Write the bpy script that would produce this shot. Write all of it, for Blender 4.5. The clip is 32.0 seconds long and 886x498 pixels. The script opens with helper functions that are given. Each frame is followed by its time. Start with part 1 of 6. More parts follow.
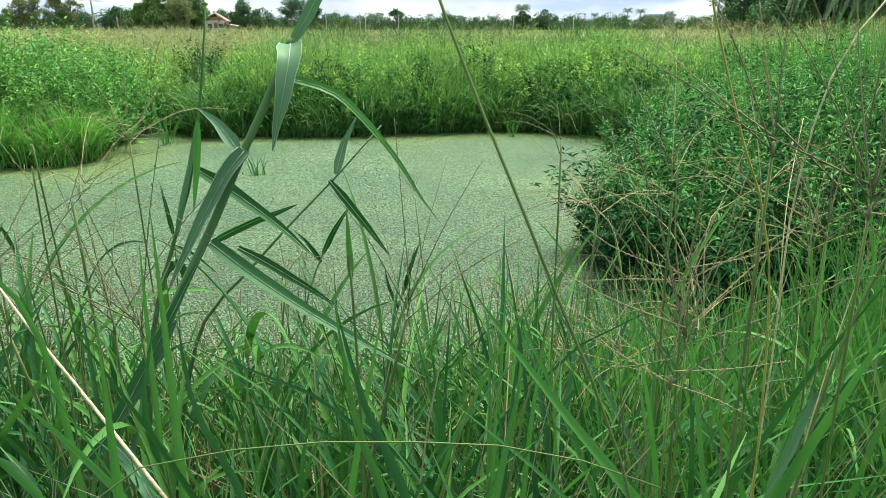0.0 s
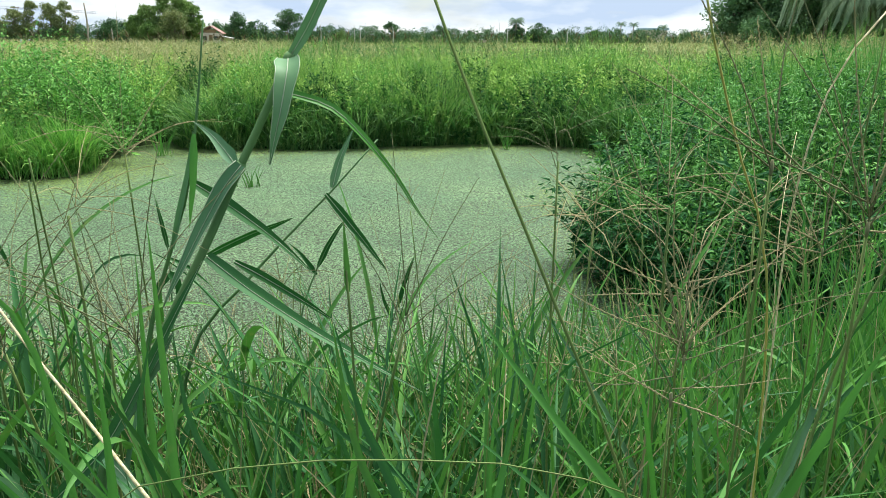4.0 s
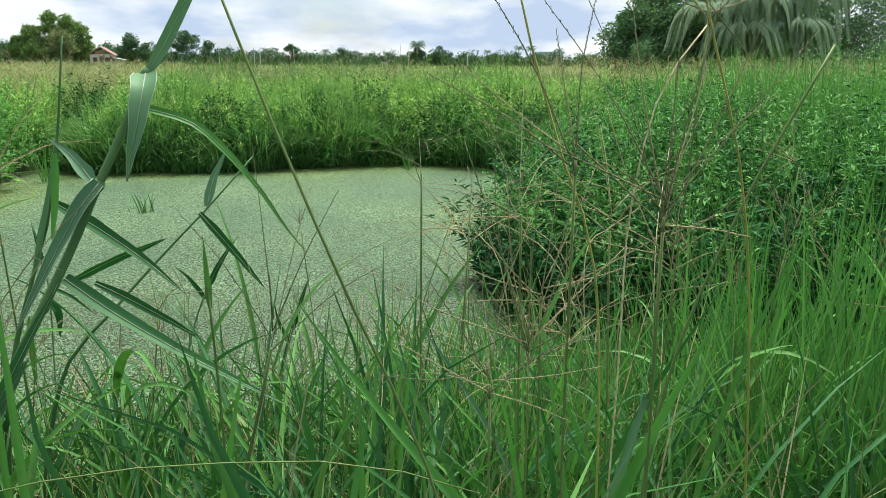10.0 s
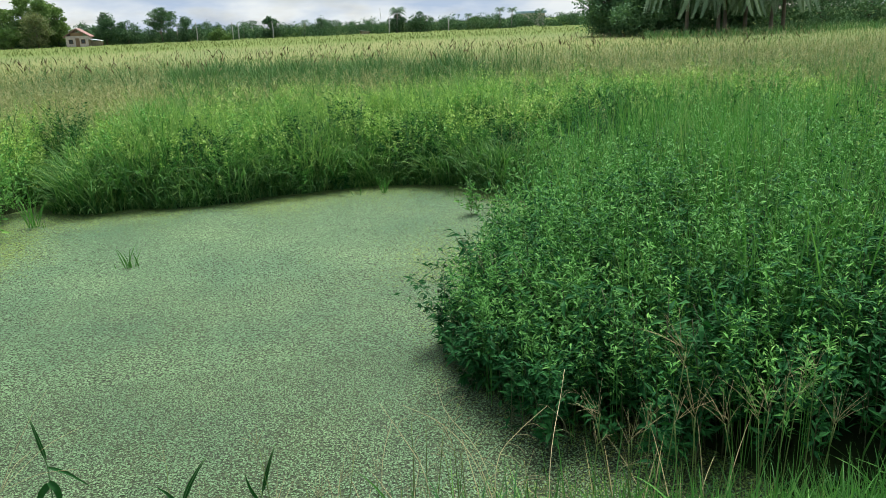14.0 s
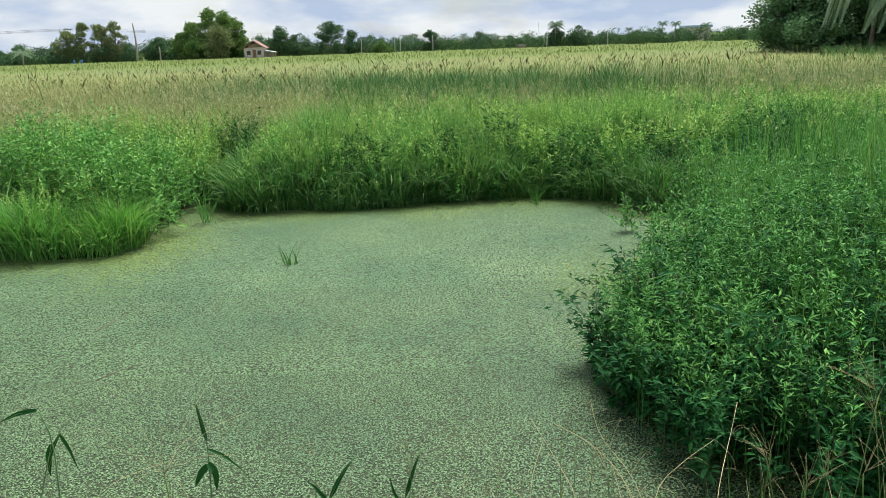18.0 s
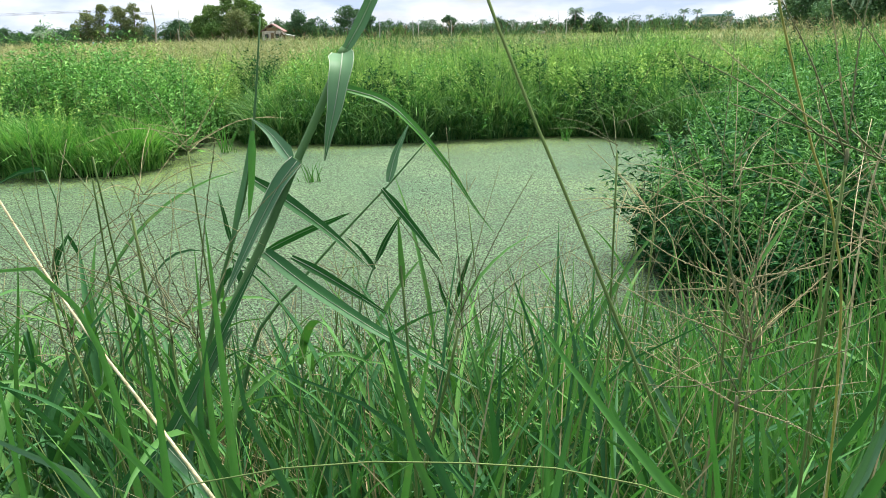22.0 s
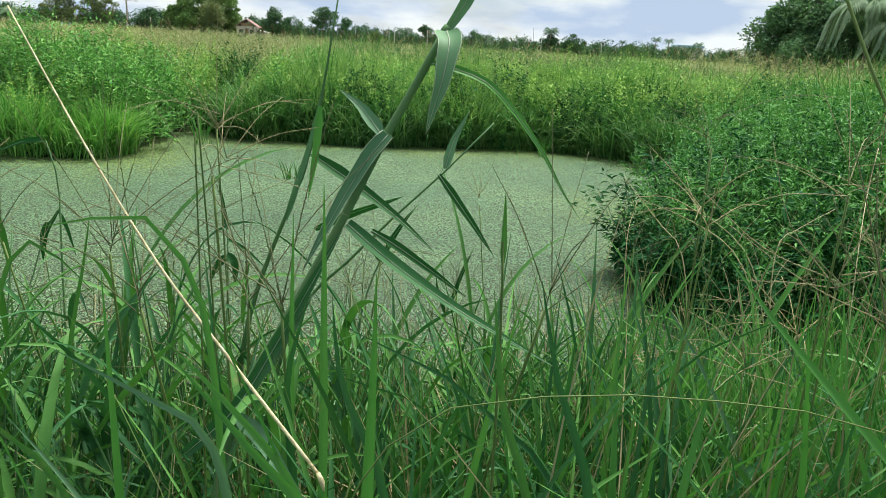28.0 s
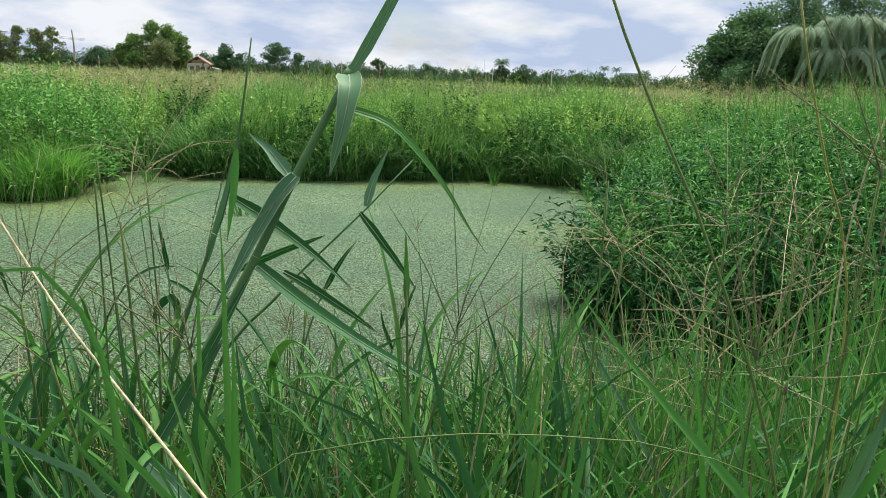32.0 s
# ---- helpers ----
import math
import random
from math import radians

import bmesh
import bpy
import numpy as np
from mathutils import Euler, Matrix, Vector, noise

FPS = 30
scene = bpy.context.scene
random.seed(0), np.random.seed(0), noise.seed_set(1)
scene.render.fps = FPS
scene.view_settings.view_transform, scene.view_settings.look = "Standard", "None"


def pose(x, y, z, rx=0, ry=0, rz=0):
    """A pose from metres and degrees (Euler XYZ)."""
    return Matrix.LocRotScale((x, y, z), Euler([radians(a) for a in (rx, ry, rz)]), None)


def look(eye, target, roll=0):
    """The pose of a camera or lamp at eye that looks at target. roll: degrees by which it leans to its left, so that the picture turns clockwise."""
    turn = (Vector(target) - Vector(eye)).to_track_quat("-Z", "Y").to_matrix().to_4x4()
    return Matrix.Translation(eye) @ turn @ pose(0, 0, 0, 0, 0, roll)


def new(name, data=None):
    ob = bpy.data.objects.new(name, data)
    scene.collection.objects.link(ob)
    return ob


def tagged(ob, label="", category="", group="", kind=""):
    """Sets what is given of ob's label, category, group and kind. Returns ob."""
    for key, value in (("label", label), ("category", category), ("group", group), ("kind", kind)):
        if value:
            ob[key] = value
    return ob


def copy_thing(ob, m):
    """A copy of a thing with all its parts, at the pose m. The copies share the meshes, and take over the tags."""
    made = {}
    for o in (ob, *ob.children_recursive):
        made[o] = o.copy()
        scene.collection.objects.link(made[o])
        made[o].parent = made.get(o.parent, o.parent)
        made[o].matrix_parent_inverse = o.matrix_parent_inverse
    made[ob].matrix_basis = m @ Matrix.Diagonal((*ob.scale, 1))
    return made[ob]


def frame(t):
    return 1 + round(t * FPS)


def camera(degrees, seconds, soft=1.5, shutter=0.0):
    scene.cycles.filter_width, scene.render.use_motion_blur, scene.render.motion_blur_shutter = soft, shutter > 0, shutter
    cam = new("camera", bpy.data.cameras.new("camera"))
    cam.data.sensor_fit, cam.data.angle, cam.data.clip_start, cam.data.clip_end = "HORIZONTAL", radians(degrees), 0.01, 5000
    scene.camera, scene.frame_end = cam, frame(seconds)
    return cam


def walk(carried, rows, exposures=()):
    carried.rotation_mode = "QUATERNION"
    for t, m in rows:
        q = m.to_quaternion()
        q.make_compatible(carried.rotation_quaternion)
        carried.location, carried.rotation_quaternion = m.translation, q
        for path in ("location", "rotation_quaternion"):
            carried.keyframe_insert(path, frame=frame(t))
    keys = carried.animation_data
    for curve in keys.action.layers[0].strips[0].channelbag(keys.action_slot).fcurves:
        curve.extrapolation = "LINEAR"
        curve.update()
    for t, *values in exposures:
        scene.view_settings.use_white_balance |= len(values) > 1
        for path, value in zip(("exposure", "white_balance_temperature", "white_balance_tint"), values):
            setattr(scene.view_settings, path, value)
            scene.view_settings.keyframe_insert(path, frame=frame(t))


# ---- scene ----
cam = camera(60.2, 32.0, soft=0.55)
PATH = [
    (0, (0.087, -0.078, 1.411), (0.194, 1.839, 0.849), -0.1),
    (0.5, (0.088, -0.076, 1.410), (0.200, 1.840, 0.850), -0.2),
    (1, (0.088, -0.074, 1.410), (0.200, 1.843, 0.854), -0.2),
    (1.5, (0.087, -0.073, 1.410), (0.202, 1.846, 0.858), -0.1),
    (2, (0.087, -0.073, 1.409), (0.204, 1.846, 0.860), -0.1),
    (2.5, (0.086, -0.074, 1.410), (0.204, 1.846, 0.864), 0.0),
    (3, (0.085, -0.076, 1.412), (0.206, 1.845, 0.871), 0.1),
    (3.5, (0.084, -0.077, 1.414), (0.206, 1.845, 0.878), 0.1),
    (5.5, (0.090, -0.080, 1.409), (0.222, 1.847, 0.891), 0.1),
    (6, (0.094, -0.082, 1.409), (0.240, 1.845, 0.894), 0.0),
    (6.5, (0.097, -0.084, 1.408), (0.269, 1.840, 0.893), -0.1),
    (7, (0.098, -0.086, 1.408), (0.286, 1.838, 0.895), -0.1),
    (7.5, (0.099, -0.087, 1.407), (0.316, 1.835, 0.900), -0.1),
    (8, (0.100, -0.089, 1.407), (0.351, 1.830, 0.902), 0.0),
    (8.5, (0.100, -0.093, 1.409), (0.371, 1.823, 0.905), 0.1),
    (9, (0.100, -0.096, 1.410), (0.396, 1.820, 0.919), 0.2),
    (9.5, (0.104, -0.096, 1.410), (0.440, 1.816, 0.930), 0.2),
    (10, (0.122, -0.093, 1.407), (0.486, 1.815, 0.930), 0.3),
    (10.4, (0.152, -0.088, 1.403), (0.517, 1.822, 0.936), 0.6),
    (10.5, (0.154, -0.065, 1.408), (0.538, 1.839, 0.930), 0.2),
    (11, (0.198, 0.018, 1.418), (0.590, 1.921, 0.945), 0.0),
    (11.5, (0.164, 0.073, 1.467), (0.538, 1.972, 0.963), -2.7),
    (12, (0.225, -0.002, 1.713), (0.572, 1.856, 1.059), -2.1),
    (12.5, (0.288, -0.057, 1.952), (0.639, 1.796, 1.285), -1.8),
    (13, (0.312, -0.129, 2.105), (0.672, 1.719, 1.429), -1.7),
    (13.5, (0.314, -0.202, 2.149), (0.685, 1.649, 1.488), -2.9),
    (14, (0.290, -0.282, 2.218), (0.668, 1.597, 1.647), -2.3),
    (14.5, (0.273, -0.298, 2.229), (0.555, 1.606, 1.685), -0.4),
    (15, (0.249, -0.287, 2.235), (0.397, 1.639, 1.714), -0.8),
    (15.5, (0.253, -0.270, 2.228), (0.373, 1.658, 1.711), -1.1),
    (17.5, (0.242, -0.254, 2.215), (0.270, 1.678, 1.701), -2.0),
    (18, (0.247, -0.204, 2.186), (0.253, 1.726, 1.661), -2.0),
    (18.5, (0.260, -0.117, 2.058), (0.254, 1.806, 1.508), -1.7),
    (19, (0.247, -0.027, 1.917), (0.237, 1.898, 1.372), -1.2),
    (19.5, (0.264, -0.001, 1.717), (0.247, 1.921, 1.164), -1.6),
    (20, (0.271, -0.011, 1.575), (0.251, 1.909, 1.017), -2.1),
    (20.5, (0.230, -0.054, 1.506), (0.214, 1.868, 0.954), -1.9),
    (21, (0.197, -0.111, 1.440), (0.174, 1.815, 0.900), -2.4),
    (21.5, (0.124, -0.095, 1.427), (0.101, 1.830, 0.884), -2.2),
    (22, (0.088, -0.068, 1.412), (0.056, 1.856, 0.865), -1.4),
    (22.5, (0.063, -0.039, 1.400), (0.025, 1.881, 0.842), 0.2),
    (23, (0.059, -0.031, 1.395), (0.016, 1.883, 0.817), 1.3),
    (23.5, (0.056, -0.057, 1.397), (0.019, 1.853, 0.806), 1.9),
    (24, (0.052, -0.087, 1.400), (0.022, 1.823, 0.808), 2.3),
    (24.5, (0.032, -0.086, 1.396), (0.005, 1.823, 0.801), 2.5),
    (25, (0.017, -0.060, 1.389), (-0.009, 1.848, 0.788), 2.6),
    (25.5, (0.009, -0.031, 1.381), (-0.019, 1.878, 0.785), 2.4),
    (27.5, (-0.038, -0.085, 1.384), (-0.001, 1.841, 0.846), 3.3),
    (28, (-0.037, -0.083, 1.383), (0.033, 1.847, 0.862), 3.2),
    (28.5, (-0.036, -0.081, 1.384), (0.048, 1.850, 0.871), 3.0),
    (29, (-0.034, -0.082, 1.387), (0.062, 1.851, 0.882), 3.0),
    (29.5, (-0.029, -0.087, 1.389), (0.089, 1.849, 0.898), 2.9),
    (30, (-0.023, -0.092, 1.391), (0.120, 1.847, 0.919), 2.7),
    (30.5, (-0.016, -0.095, 1.392), (0.133, 1.845, 0.928), 2.5),
    (31, (-0.006, -0.096, 1.393), (0.152, 1.845, 0.939), 2.4),
    (31.5, (0.005, -0.096, 1.394), (0.175, 1.847, 0.950), 2.2),
    (32, (0.013, -0.095, 1.395), (0.187, 1.849, 0.956), 2.0),
]
# seconds, stops, kelvin, tint: the camera's own brightness and colour balance along the way
EXPOSURES = ((0.0, 0.95, 6500, 6), (3.0, 0.88, 6500, 7), (6.0, 0.86, 6500, 10), (9.0, 0.77, 6500, 9), (11.0, 0.75, 6500, 9), (12.0, 1.40, 6500, 24), (13.0, 1.38, 6500, 26), (13.6, 1.04, 6500, 16),
             (14.2, 0.39, 6500, 8), (15.5, 0.41, 6500, 9), (18.0, 0.53, 6500, 11), (19.0, 0.61, 6500, 11), (20.0, 0.69, 6500, 13), (21.0, 0.61, 6500, 14), (22.0, 0.97, 6500, 13), (23.0, 1.29, 6500, 18), (24.0, 1.19, 6500, 16), (25.5, 1.09, 6500, 11),
             (27.5, 0.73, 6500, 8), (30.0, 0.55, 6500, 10), (32.0, 0.57, 6500, 14))
walk(cam, [(t, look(eye, target, roll)) for t, eye, target, roll in PATH], EXPOSURES)

# ---- world and sun ----
SUN_ELEVATION, SUN_AZIMUTH = 63.0, 28.0   # azimuth: degrees clockwise from the view axis (+y)
world = bpy.data.worlds.new("cloudy_sky")
scene.world = world
world.use_nodes = True
wn, wl = world.node_tree.nodes, world.node_tree.links
wn.clear()
sky = wn.new("ShaderNodeTexSky")
sky.sky_type, sky.sun_disc = "NISHITA", False
sky.sun_elevation, sky.sun_rotation = radians(SUN_ELEVATION), radians(SUN_AZIMUTH)
bg_sky, bg_cloud = wn.new("ShaderNodeBackground"), wn.new("ShaderNodeBackground")
bg_sky.inputs["Strength"].default_value = 0.08
bg_cloud.inputs["Strength"].default_value = 0.64
coord, stretch = wn.new("ShaderNodeTexCoord"), wn.new("ShaderNodeMapping")
stretch.inputs["Scale"].default_value = (1.9, 1.9, 6.0)
puffs, shades = wn.new("ShaderNodeTexNoise"), wn.new("ShaderNodeTexNoise")
puffs.inputs["Scale"].default_value, puffs.inputs["Detail"].default_value = 2.2, 7.0
shades.inputs["Scale"].default_value, shades.inputs["Detail"].default_value = 3.1, 6.0
cover, tones = wn.new("ShaderNodeValToRGB"), wn.new("ShaderNodeValToRGB")
cover.color_ramp.elements[0].position, cover.color_ramp.elements[1].position = 0.27, 0.46
tones.color_ramp.elements[0].position, tones.color_ramp.elements[1].position = 0.42, 0.60
tones.color_ramp.elements[0].color = (0.52, 0.64, 0.83, 1)
tones.color_ramp.elements[1].color = (0.93, 0.98, 1.0, 1)
mix_sky, w_out = wn.new("ShaderNodeMixShader"), wn.new("ShaderNodeOutputWorld")
wl.new(coord.outputs["Generated"], stretch.inputs["Vector"])
for n in (puffs, shades):
    wl.new(stretch.outputs["Vector"], n.inputs["Vector"])
wl.new(puffs.outputs["Fac"], cover.inputs["Fac"])
wl.new(shades.outputs["Fac"], tones.inputs["Fac"])
wl.new(sky.outputs["Color"], bg_sky.inputs["Color"])
wl.new(tones.outputs["Color"], bg_cloud.inputs["Color"])
wl.new(cover.outputs["Color"], mix_sky.inputs["Fac"])
wl.new(bg_sky.outputs["Background"], mix_sky.inputs[1])
wl.new(bg_cloud.outputs["Background"], mix_sky.inputs[2])
wl.new(mix_sky.outputs["Shader"], w_out.inputs["Surface"])

sun_data = bpy.data.lights.new("sun", "SUN")
sun_data.energy, sun_data.angle, sun_data.color = 5.0, radians(30), (1.0, 0.985, 0.91)
sun = new("sun", sun_data)
_e, _a = radians(SUN_ELEVATION), radians(SUN_AZIMUTH)
sun.matrix_world = look((40 * math.sin(_a) * math.cos(_e), 40 * math.cos(_a) * math.cos(_e), 40 * math.sin(_e)), (0, 0, 0))


# ---- materials ----
def material(name, build):
    m = bpy.data.materials.new(name)
    m.use_nodes = True
    m.node_tree.nodes.clear()
    out = m.node_tree.nodes.new("ShaderNodeOutputMaterial")
    m.node_tree.links.new(build(m.node_tree.nodes, m.node_tree.links), out.inputs["Surface"])
    return m


def ramp(nodes, links, fac, colours):
    r = nodes.new("ShaderNodeValToRGB")
    e = r.color_ramp.elements
    while len(e) < len(colours):
        e.new(0.5)
    for i, c in enumerate(colours):
        e[i].position, e[i].color = i / max(1, len(colours) - 1), (*c, 1)
    links.new(fac, r.inputs["Fac"])
    return r.outputs["Color"]


def noise_fac(nodes, links, scale, detail=4.0, lo=0.3, hi=0.7, stretch=(1, 1, 1)):
    tc, mp = nodes.new("ShaderNodeTexCoord"), nodes.new("ShaderNodeMapping")
    mp.inputs["Scale"].default_value = stretch
    n, r = nodes.new("ShaderNodeTexNoise"), nodes.new("ShaderNodeMapRange")
    n.inputs["Scale"].default_value, n.inputs["Detail"].default_value = scale, detail
    r.inputs["From Min"].default_value, r.inputs["From Max"].default_value = lo, hi
    links.new(tc.outputs["Object"], mp.inputs["Vector"])
    links.new(mp.outputs["Vector"], n.inputs["Vector"])
    links.new(n.outputs["Fac"], r.inputs["Value"])
    return r.outputs["Result"]


def blend(nodes, links, fac, a, b, mode="MIX"):
    m = nodes.new("ShaderNodeMix")
    m.data_type, m.blend_type = "RGBA", mode
    for value, socket in ((fac, m.inputs[0]), (a, m.inputs[6]), (b, m.inputs[7])):
        if hasattr(value, "links"):
            links.new(value, socket)
        else:
            socket.default_value = value if not isinstance(value, tuple) else (*value, 1)
    return m.outputs[2]


def leaf_material(name, colours, dry=(0.30, 0.25, 0.10), dry_amount=0.12, rough=0.58, clear=0.32, patch=1.3, fine=60, object_random=False, shine=0.10):
    """Foliage: a hue for each leaf, patches over the stand, streaks and dry spots, some light let through."""
    def build(nodes, links):
        if object_random:
            info = nodes.new("ShaderNodeObjectInfo").outputs["Random"]
        else:
            info = nodes.new("ShaderNodeNewGeometry").outputs["Random Per Island"]
        col = ramp(nodes, links, info, colours)
        big = noise_fac(nodes, links, patch, 3.0)
        tint = ramp(nodes, links, big, [(0.72, 0.80, 0.74), (1.18, 1.12, 0.96)])
        col = blend(nodes, links, 1.0, col, tint, "MULTIPLY")
        small = noise_fac(nodes, links, fine, 4.0, 0.66 - dry_amount, 0.86 - dry_amount)
        small_amount = nodes.new("ShaderNodeMath")
        small_amount.operation = "MULTIPLY"
        small_amount.inputs[1].default_value = min(1.0, dry_amount * 4)
        small_amount.use_clamp = True
        links.new(small, small_amount.inputs[0])
        col = blend(nodes, links, small_amount.outputs[0], col, dry)
        p, tr, mx = nodes.new("ShaderNodeBsdfPrincipled"), nodes.new("ShaderNodeBsdfTranslucent"), nodes.new("ShaderNodeMixShader")
        p.inputs["Roughness"].default_value = rough
        p.inputs["Specular IOR Level"].default_value = shine
        warm = blend(nodes, links, 1.0, col, (1.12, 1.40, 0.85), "MULTIPLY")
        links.new(col, p.inputs["Base Color"])
        links.new(warm, tr.inputs["Color"])
        mx.inputs["Fac"].default_value = clear * 0.56
        links.new(p.outputs["BSDF"], mx.inputs[1])
        links.new(tr.outputs["BSDF"], mx.inputs[2])
        return mx.outputs["Shader"]
    return material(name, build)


def solid_material(name, colours, scale, rough=0.7, bump=0.3, stretch=(1, 1, 1), detail=6.0, metallic=0.0):
    def build(nodes, links):
        a = noise_fac(nodes, links, scale, detail, 0.3, 0.7, stretch)
        b = noise_fac(nodes, links, scale * 0.13, 3.0, 0.35, 0.65)
        col = ramp(nodes, links, a, colours)
        col = blend(nodes, links, 1.0, col, ramp(nodes, links, b, [(0.82, 0.82, 0.82), (1.12, 1.1, 1.06)]), "MULTIPLY")
        p, bp = nodes.new("ShaderNodeBsdfPrincipled"), nodes.new("ShaderNodeBump")
        p.inputs["Roughness"].default_value, p.inputs["Metallic"].default_value = rough, metallic
        bp.inputs["Strength"].default_value, bp.inputs["Distance"].default_value = bump, 0.02
        links.new(a, bp.inputs["Height"])
        links.new(bp.outputs["Normal"], p.inputs["Normal"])
        links.new(col, p.inputs["Base Color"])
        return p.outputs["BSDF"]
    return material(name, build)


M_GRASS = leaf_material("grass_blades", [(0.025, 0.090, 0.022), (0.048, 0.162, 0.036), (0.104, 0.262, 0.060), (0.032, 0.118, 0.034), (0.072, 0.222, 0.053)], dry=(0.36, 0.27, 0.09), dry_amount=0.07, patch=2.6, clear=0.24, shine=0.16)
M_BLADE = leaf_material("broad_grass_blade", [(0.062, 0.208, 0.050), (0.096, 0.262, 0.062)], dry_amount=0.03, patch=8, fine=150, clear=0.3, rough=0.5)
M_GRASS_LIGHT = leaf_material("light_grass_blades", [(0.055, 0.180, 0.045), (0.098, 0.268, 0.065), (0.150, 0.322, 0.092)], dry_amount=0.06)
M_REED = leaf_material("reed_leaf", [(0.029, 0.108, 0.040), (0.042, 0.138, 0.053), (0.034, 0.120, 0.034)], dry_amount=0.04, clear=0.25, shine=0.12, rough=0.5, patch=6, fine=120)
M_REED_DARK = leaf_material("dark_reed_leaf", [(0.020, 0.092, 0.026), (0.028, 0.112, 0.032)], dry_amount=0.03, clear=0.25, shine=0.10, rough=0.55, patch=6, fine=120)
M_REED_PALE = leaf_material("pale_reed_underside", [(0.090, 0.196, 0.110), (0.118, 0.236, 0.136)], dry_amount=0.03, clear=0.22, rough=0.5, patch=6, fine=120)
M_REED_STEM = leaf_material("reed_stem", [(0.090, 0.186, 0.082), (0.115, 0.218, 0.100)], dry=(0.17, 0.20, 0.11), dry_amount=0.06, clear=0.05, rough=0.5, patch=9, fine=90)
M_RIB = solid_material("pale_midrib", [(0.24, 0.32, 0.20), (0.36, 0.44, 0.30)], 80, 0.5, 0.1)
M_STRAW = solid_material("dry_straw", [(0.42, 0.34, 0.17), (0.58, 0.49, 0.28), (0.64, 0.57, 0.36)], 70, 0.55, 0.3)
M_SEED = leaf_material("seed_branches", [(0.110, 0.150, 0.062), (0.160, 0.135, 0.085), (0.215, 0.225, 0.130), (0.110, 0.175, 0.066)], dry=(0.24, 0.17, 0.10), dry_amount=0.10, clear=0.15, fine=150)
M_SEED_DRY = leaf_material("dry_seed_branches", [(0.290, 0.245, 0.150), (0.380, 0.330, 0.205), (0.250, 0.220, 0.125)], dry=(0.26, 0.20, 0.11), dry_amount=0.10, clear=0.1, fine=150)
M_HAZE = leaf_material("beige_seed_haze", [(0.320, 0.310, 0.160), (0.400, 0.380, 0.205), (0.450, 0.420, 0.240), (0.290, 0.315, 0.155)], dry=(0.36, 0.31, 0.16), dry_amount=0.06, clear=0.22, patch=0.12, shine=0.05)
M_STALK_YELLOW = solid_material("yellow_stalk", [(0.30, 0.30, 0.06), (0.39, 0.35, 0.08), (0.22, 0.28, 0.06)], 30, 0.5, 0.15)
M_STALK = leaf_material("green_brown_stalk", [(0.105, 0.185, 0.055), (0.150, 0.205, 0.075), (0.135, 0.230, 0.070)], dry=(0.24, 0.20, 0.10), dry_amount=0.10, clear=0.12, rough=0.5, patch=4, fine=30)
# Body leaves darkened: the shrubs' shaded side is put into this colour.
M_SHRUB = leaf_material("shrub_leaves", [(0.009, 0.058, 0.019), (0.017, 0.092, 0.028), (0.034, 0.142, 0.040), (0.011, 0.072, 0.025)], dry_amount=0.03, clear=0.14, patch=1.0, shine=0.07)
M_SHRUB_NEAR = leaf_material("shrub_leaf_pieces", [(0.011, 0.068, 0.023), (0.020, 0.098, 0.030), (0.034, 0.132, 0.040)], dry_amount=0.03, clear=0.22, patch=1.0, object_random=True, shine=0.07)
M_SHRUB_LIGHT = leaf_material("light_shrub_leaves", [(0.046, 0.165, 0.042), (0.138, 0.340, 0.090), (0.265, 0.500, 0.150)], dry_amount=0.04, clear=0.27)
# Young tops, made paler still to carry the light that falls on them.
M_HERB_TOP_LIT = leaf_material("lit_young_herb_tops", [(0.190, 0.350, 0.084), (0.340, 0.515, 0.148), (0.445, 0.575, 0.205)], dry_amount=0.03, clear=0.28)
M_SHRUB_TIP = leaf_material("shrub_tip_leaves", [(0.042, 0.165, 0.038), (0.115, 0.315, 0.074), (0.200, 0.420, 0.112)], dry_amount=0.03, clear=0.24, patch=1.0)
# Young shoots, lightened further to hold the light on the shrubs' tops.
M_SHRUB_TOP_LIT = leaf_material("lit_shrub_top_leaves", [(0.050, 0.168, 0.044), (0.096, 0.268, 0.068), (0.160, 0.355, 0.102)], dry_amount=0.03, clear=0.26, patch=1.0)
M_SHRUB_STEM = solid_material("shrub_stem", [(0.06, 0.09, 0.035), (0.10, 0.10, 0.05)], 40, 0.7, 0.2)
M_BANK = leaf_material("bank_grass", [(0.034, 0.112, 0.038), (0.066, 0.182, 0.054), (0.122, 0.265, 0.082), (0.200, 0.325, 0.120)], dry_amount=0.08, patch=0.55, fine=9)
M_BANK_LIGHT = leaf_material("bright_bank_grass", [(0.072, 0.215, 0.052), (0.130, 0.330, 0.080), (0.210, 0.430, 0.115), (0.310, 0.480, 0.158)], dry_amount=0.05, patch=0.9, fine=9)
# Yellowish seeding stems, brightened: the glow of backlit tips is put into colour.
M_BANK_TIP = leaf_material("lit_yellow_green_stems", [(0.130, 0.275, 0.080), (0.205, 0.355, 0.115), (0.285, 0.400, 0.160)], dry=(0.42, 0.38, 0.20), dry_amount=0.08, patch=0.6, fine=9)
M_FIELD = leaf_material("field_grass", [(0.092, 0.196, 0.062), (0.136, 0.236, 0.082), (0.188, 0.258, 0.110), (0.238, 0.268, 0.138)], dry=(0.34, 0.31, 0.17), dry_amount=0.12, clear=0.24, patch=0.16, fine=2.2, shine=0.05)
M_RICE = leaf_material("rice_blades", [(0.104, 0.162, 0.046), (0.128, 0.174, 0.052), (0.164, 0.168, 0.062)], dry=(0.27, 0.23, 0.10), dry_amount=0.12, clear=0.2, patch=0.08, fine=1.0, shine=0.05)
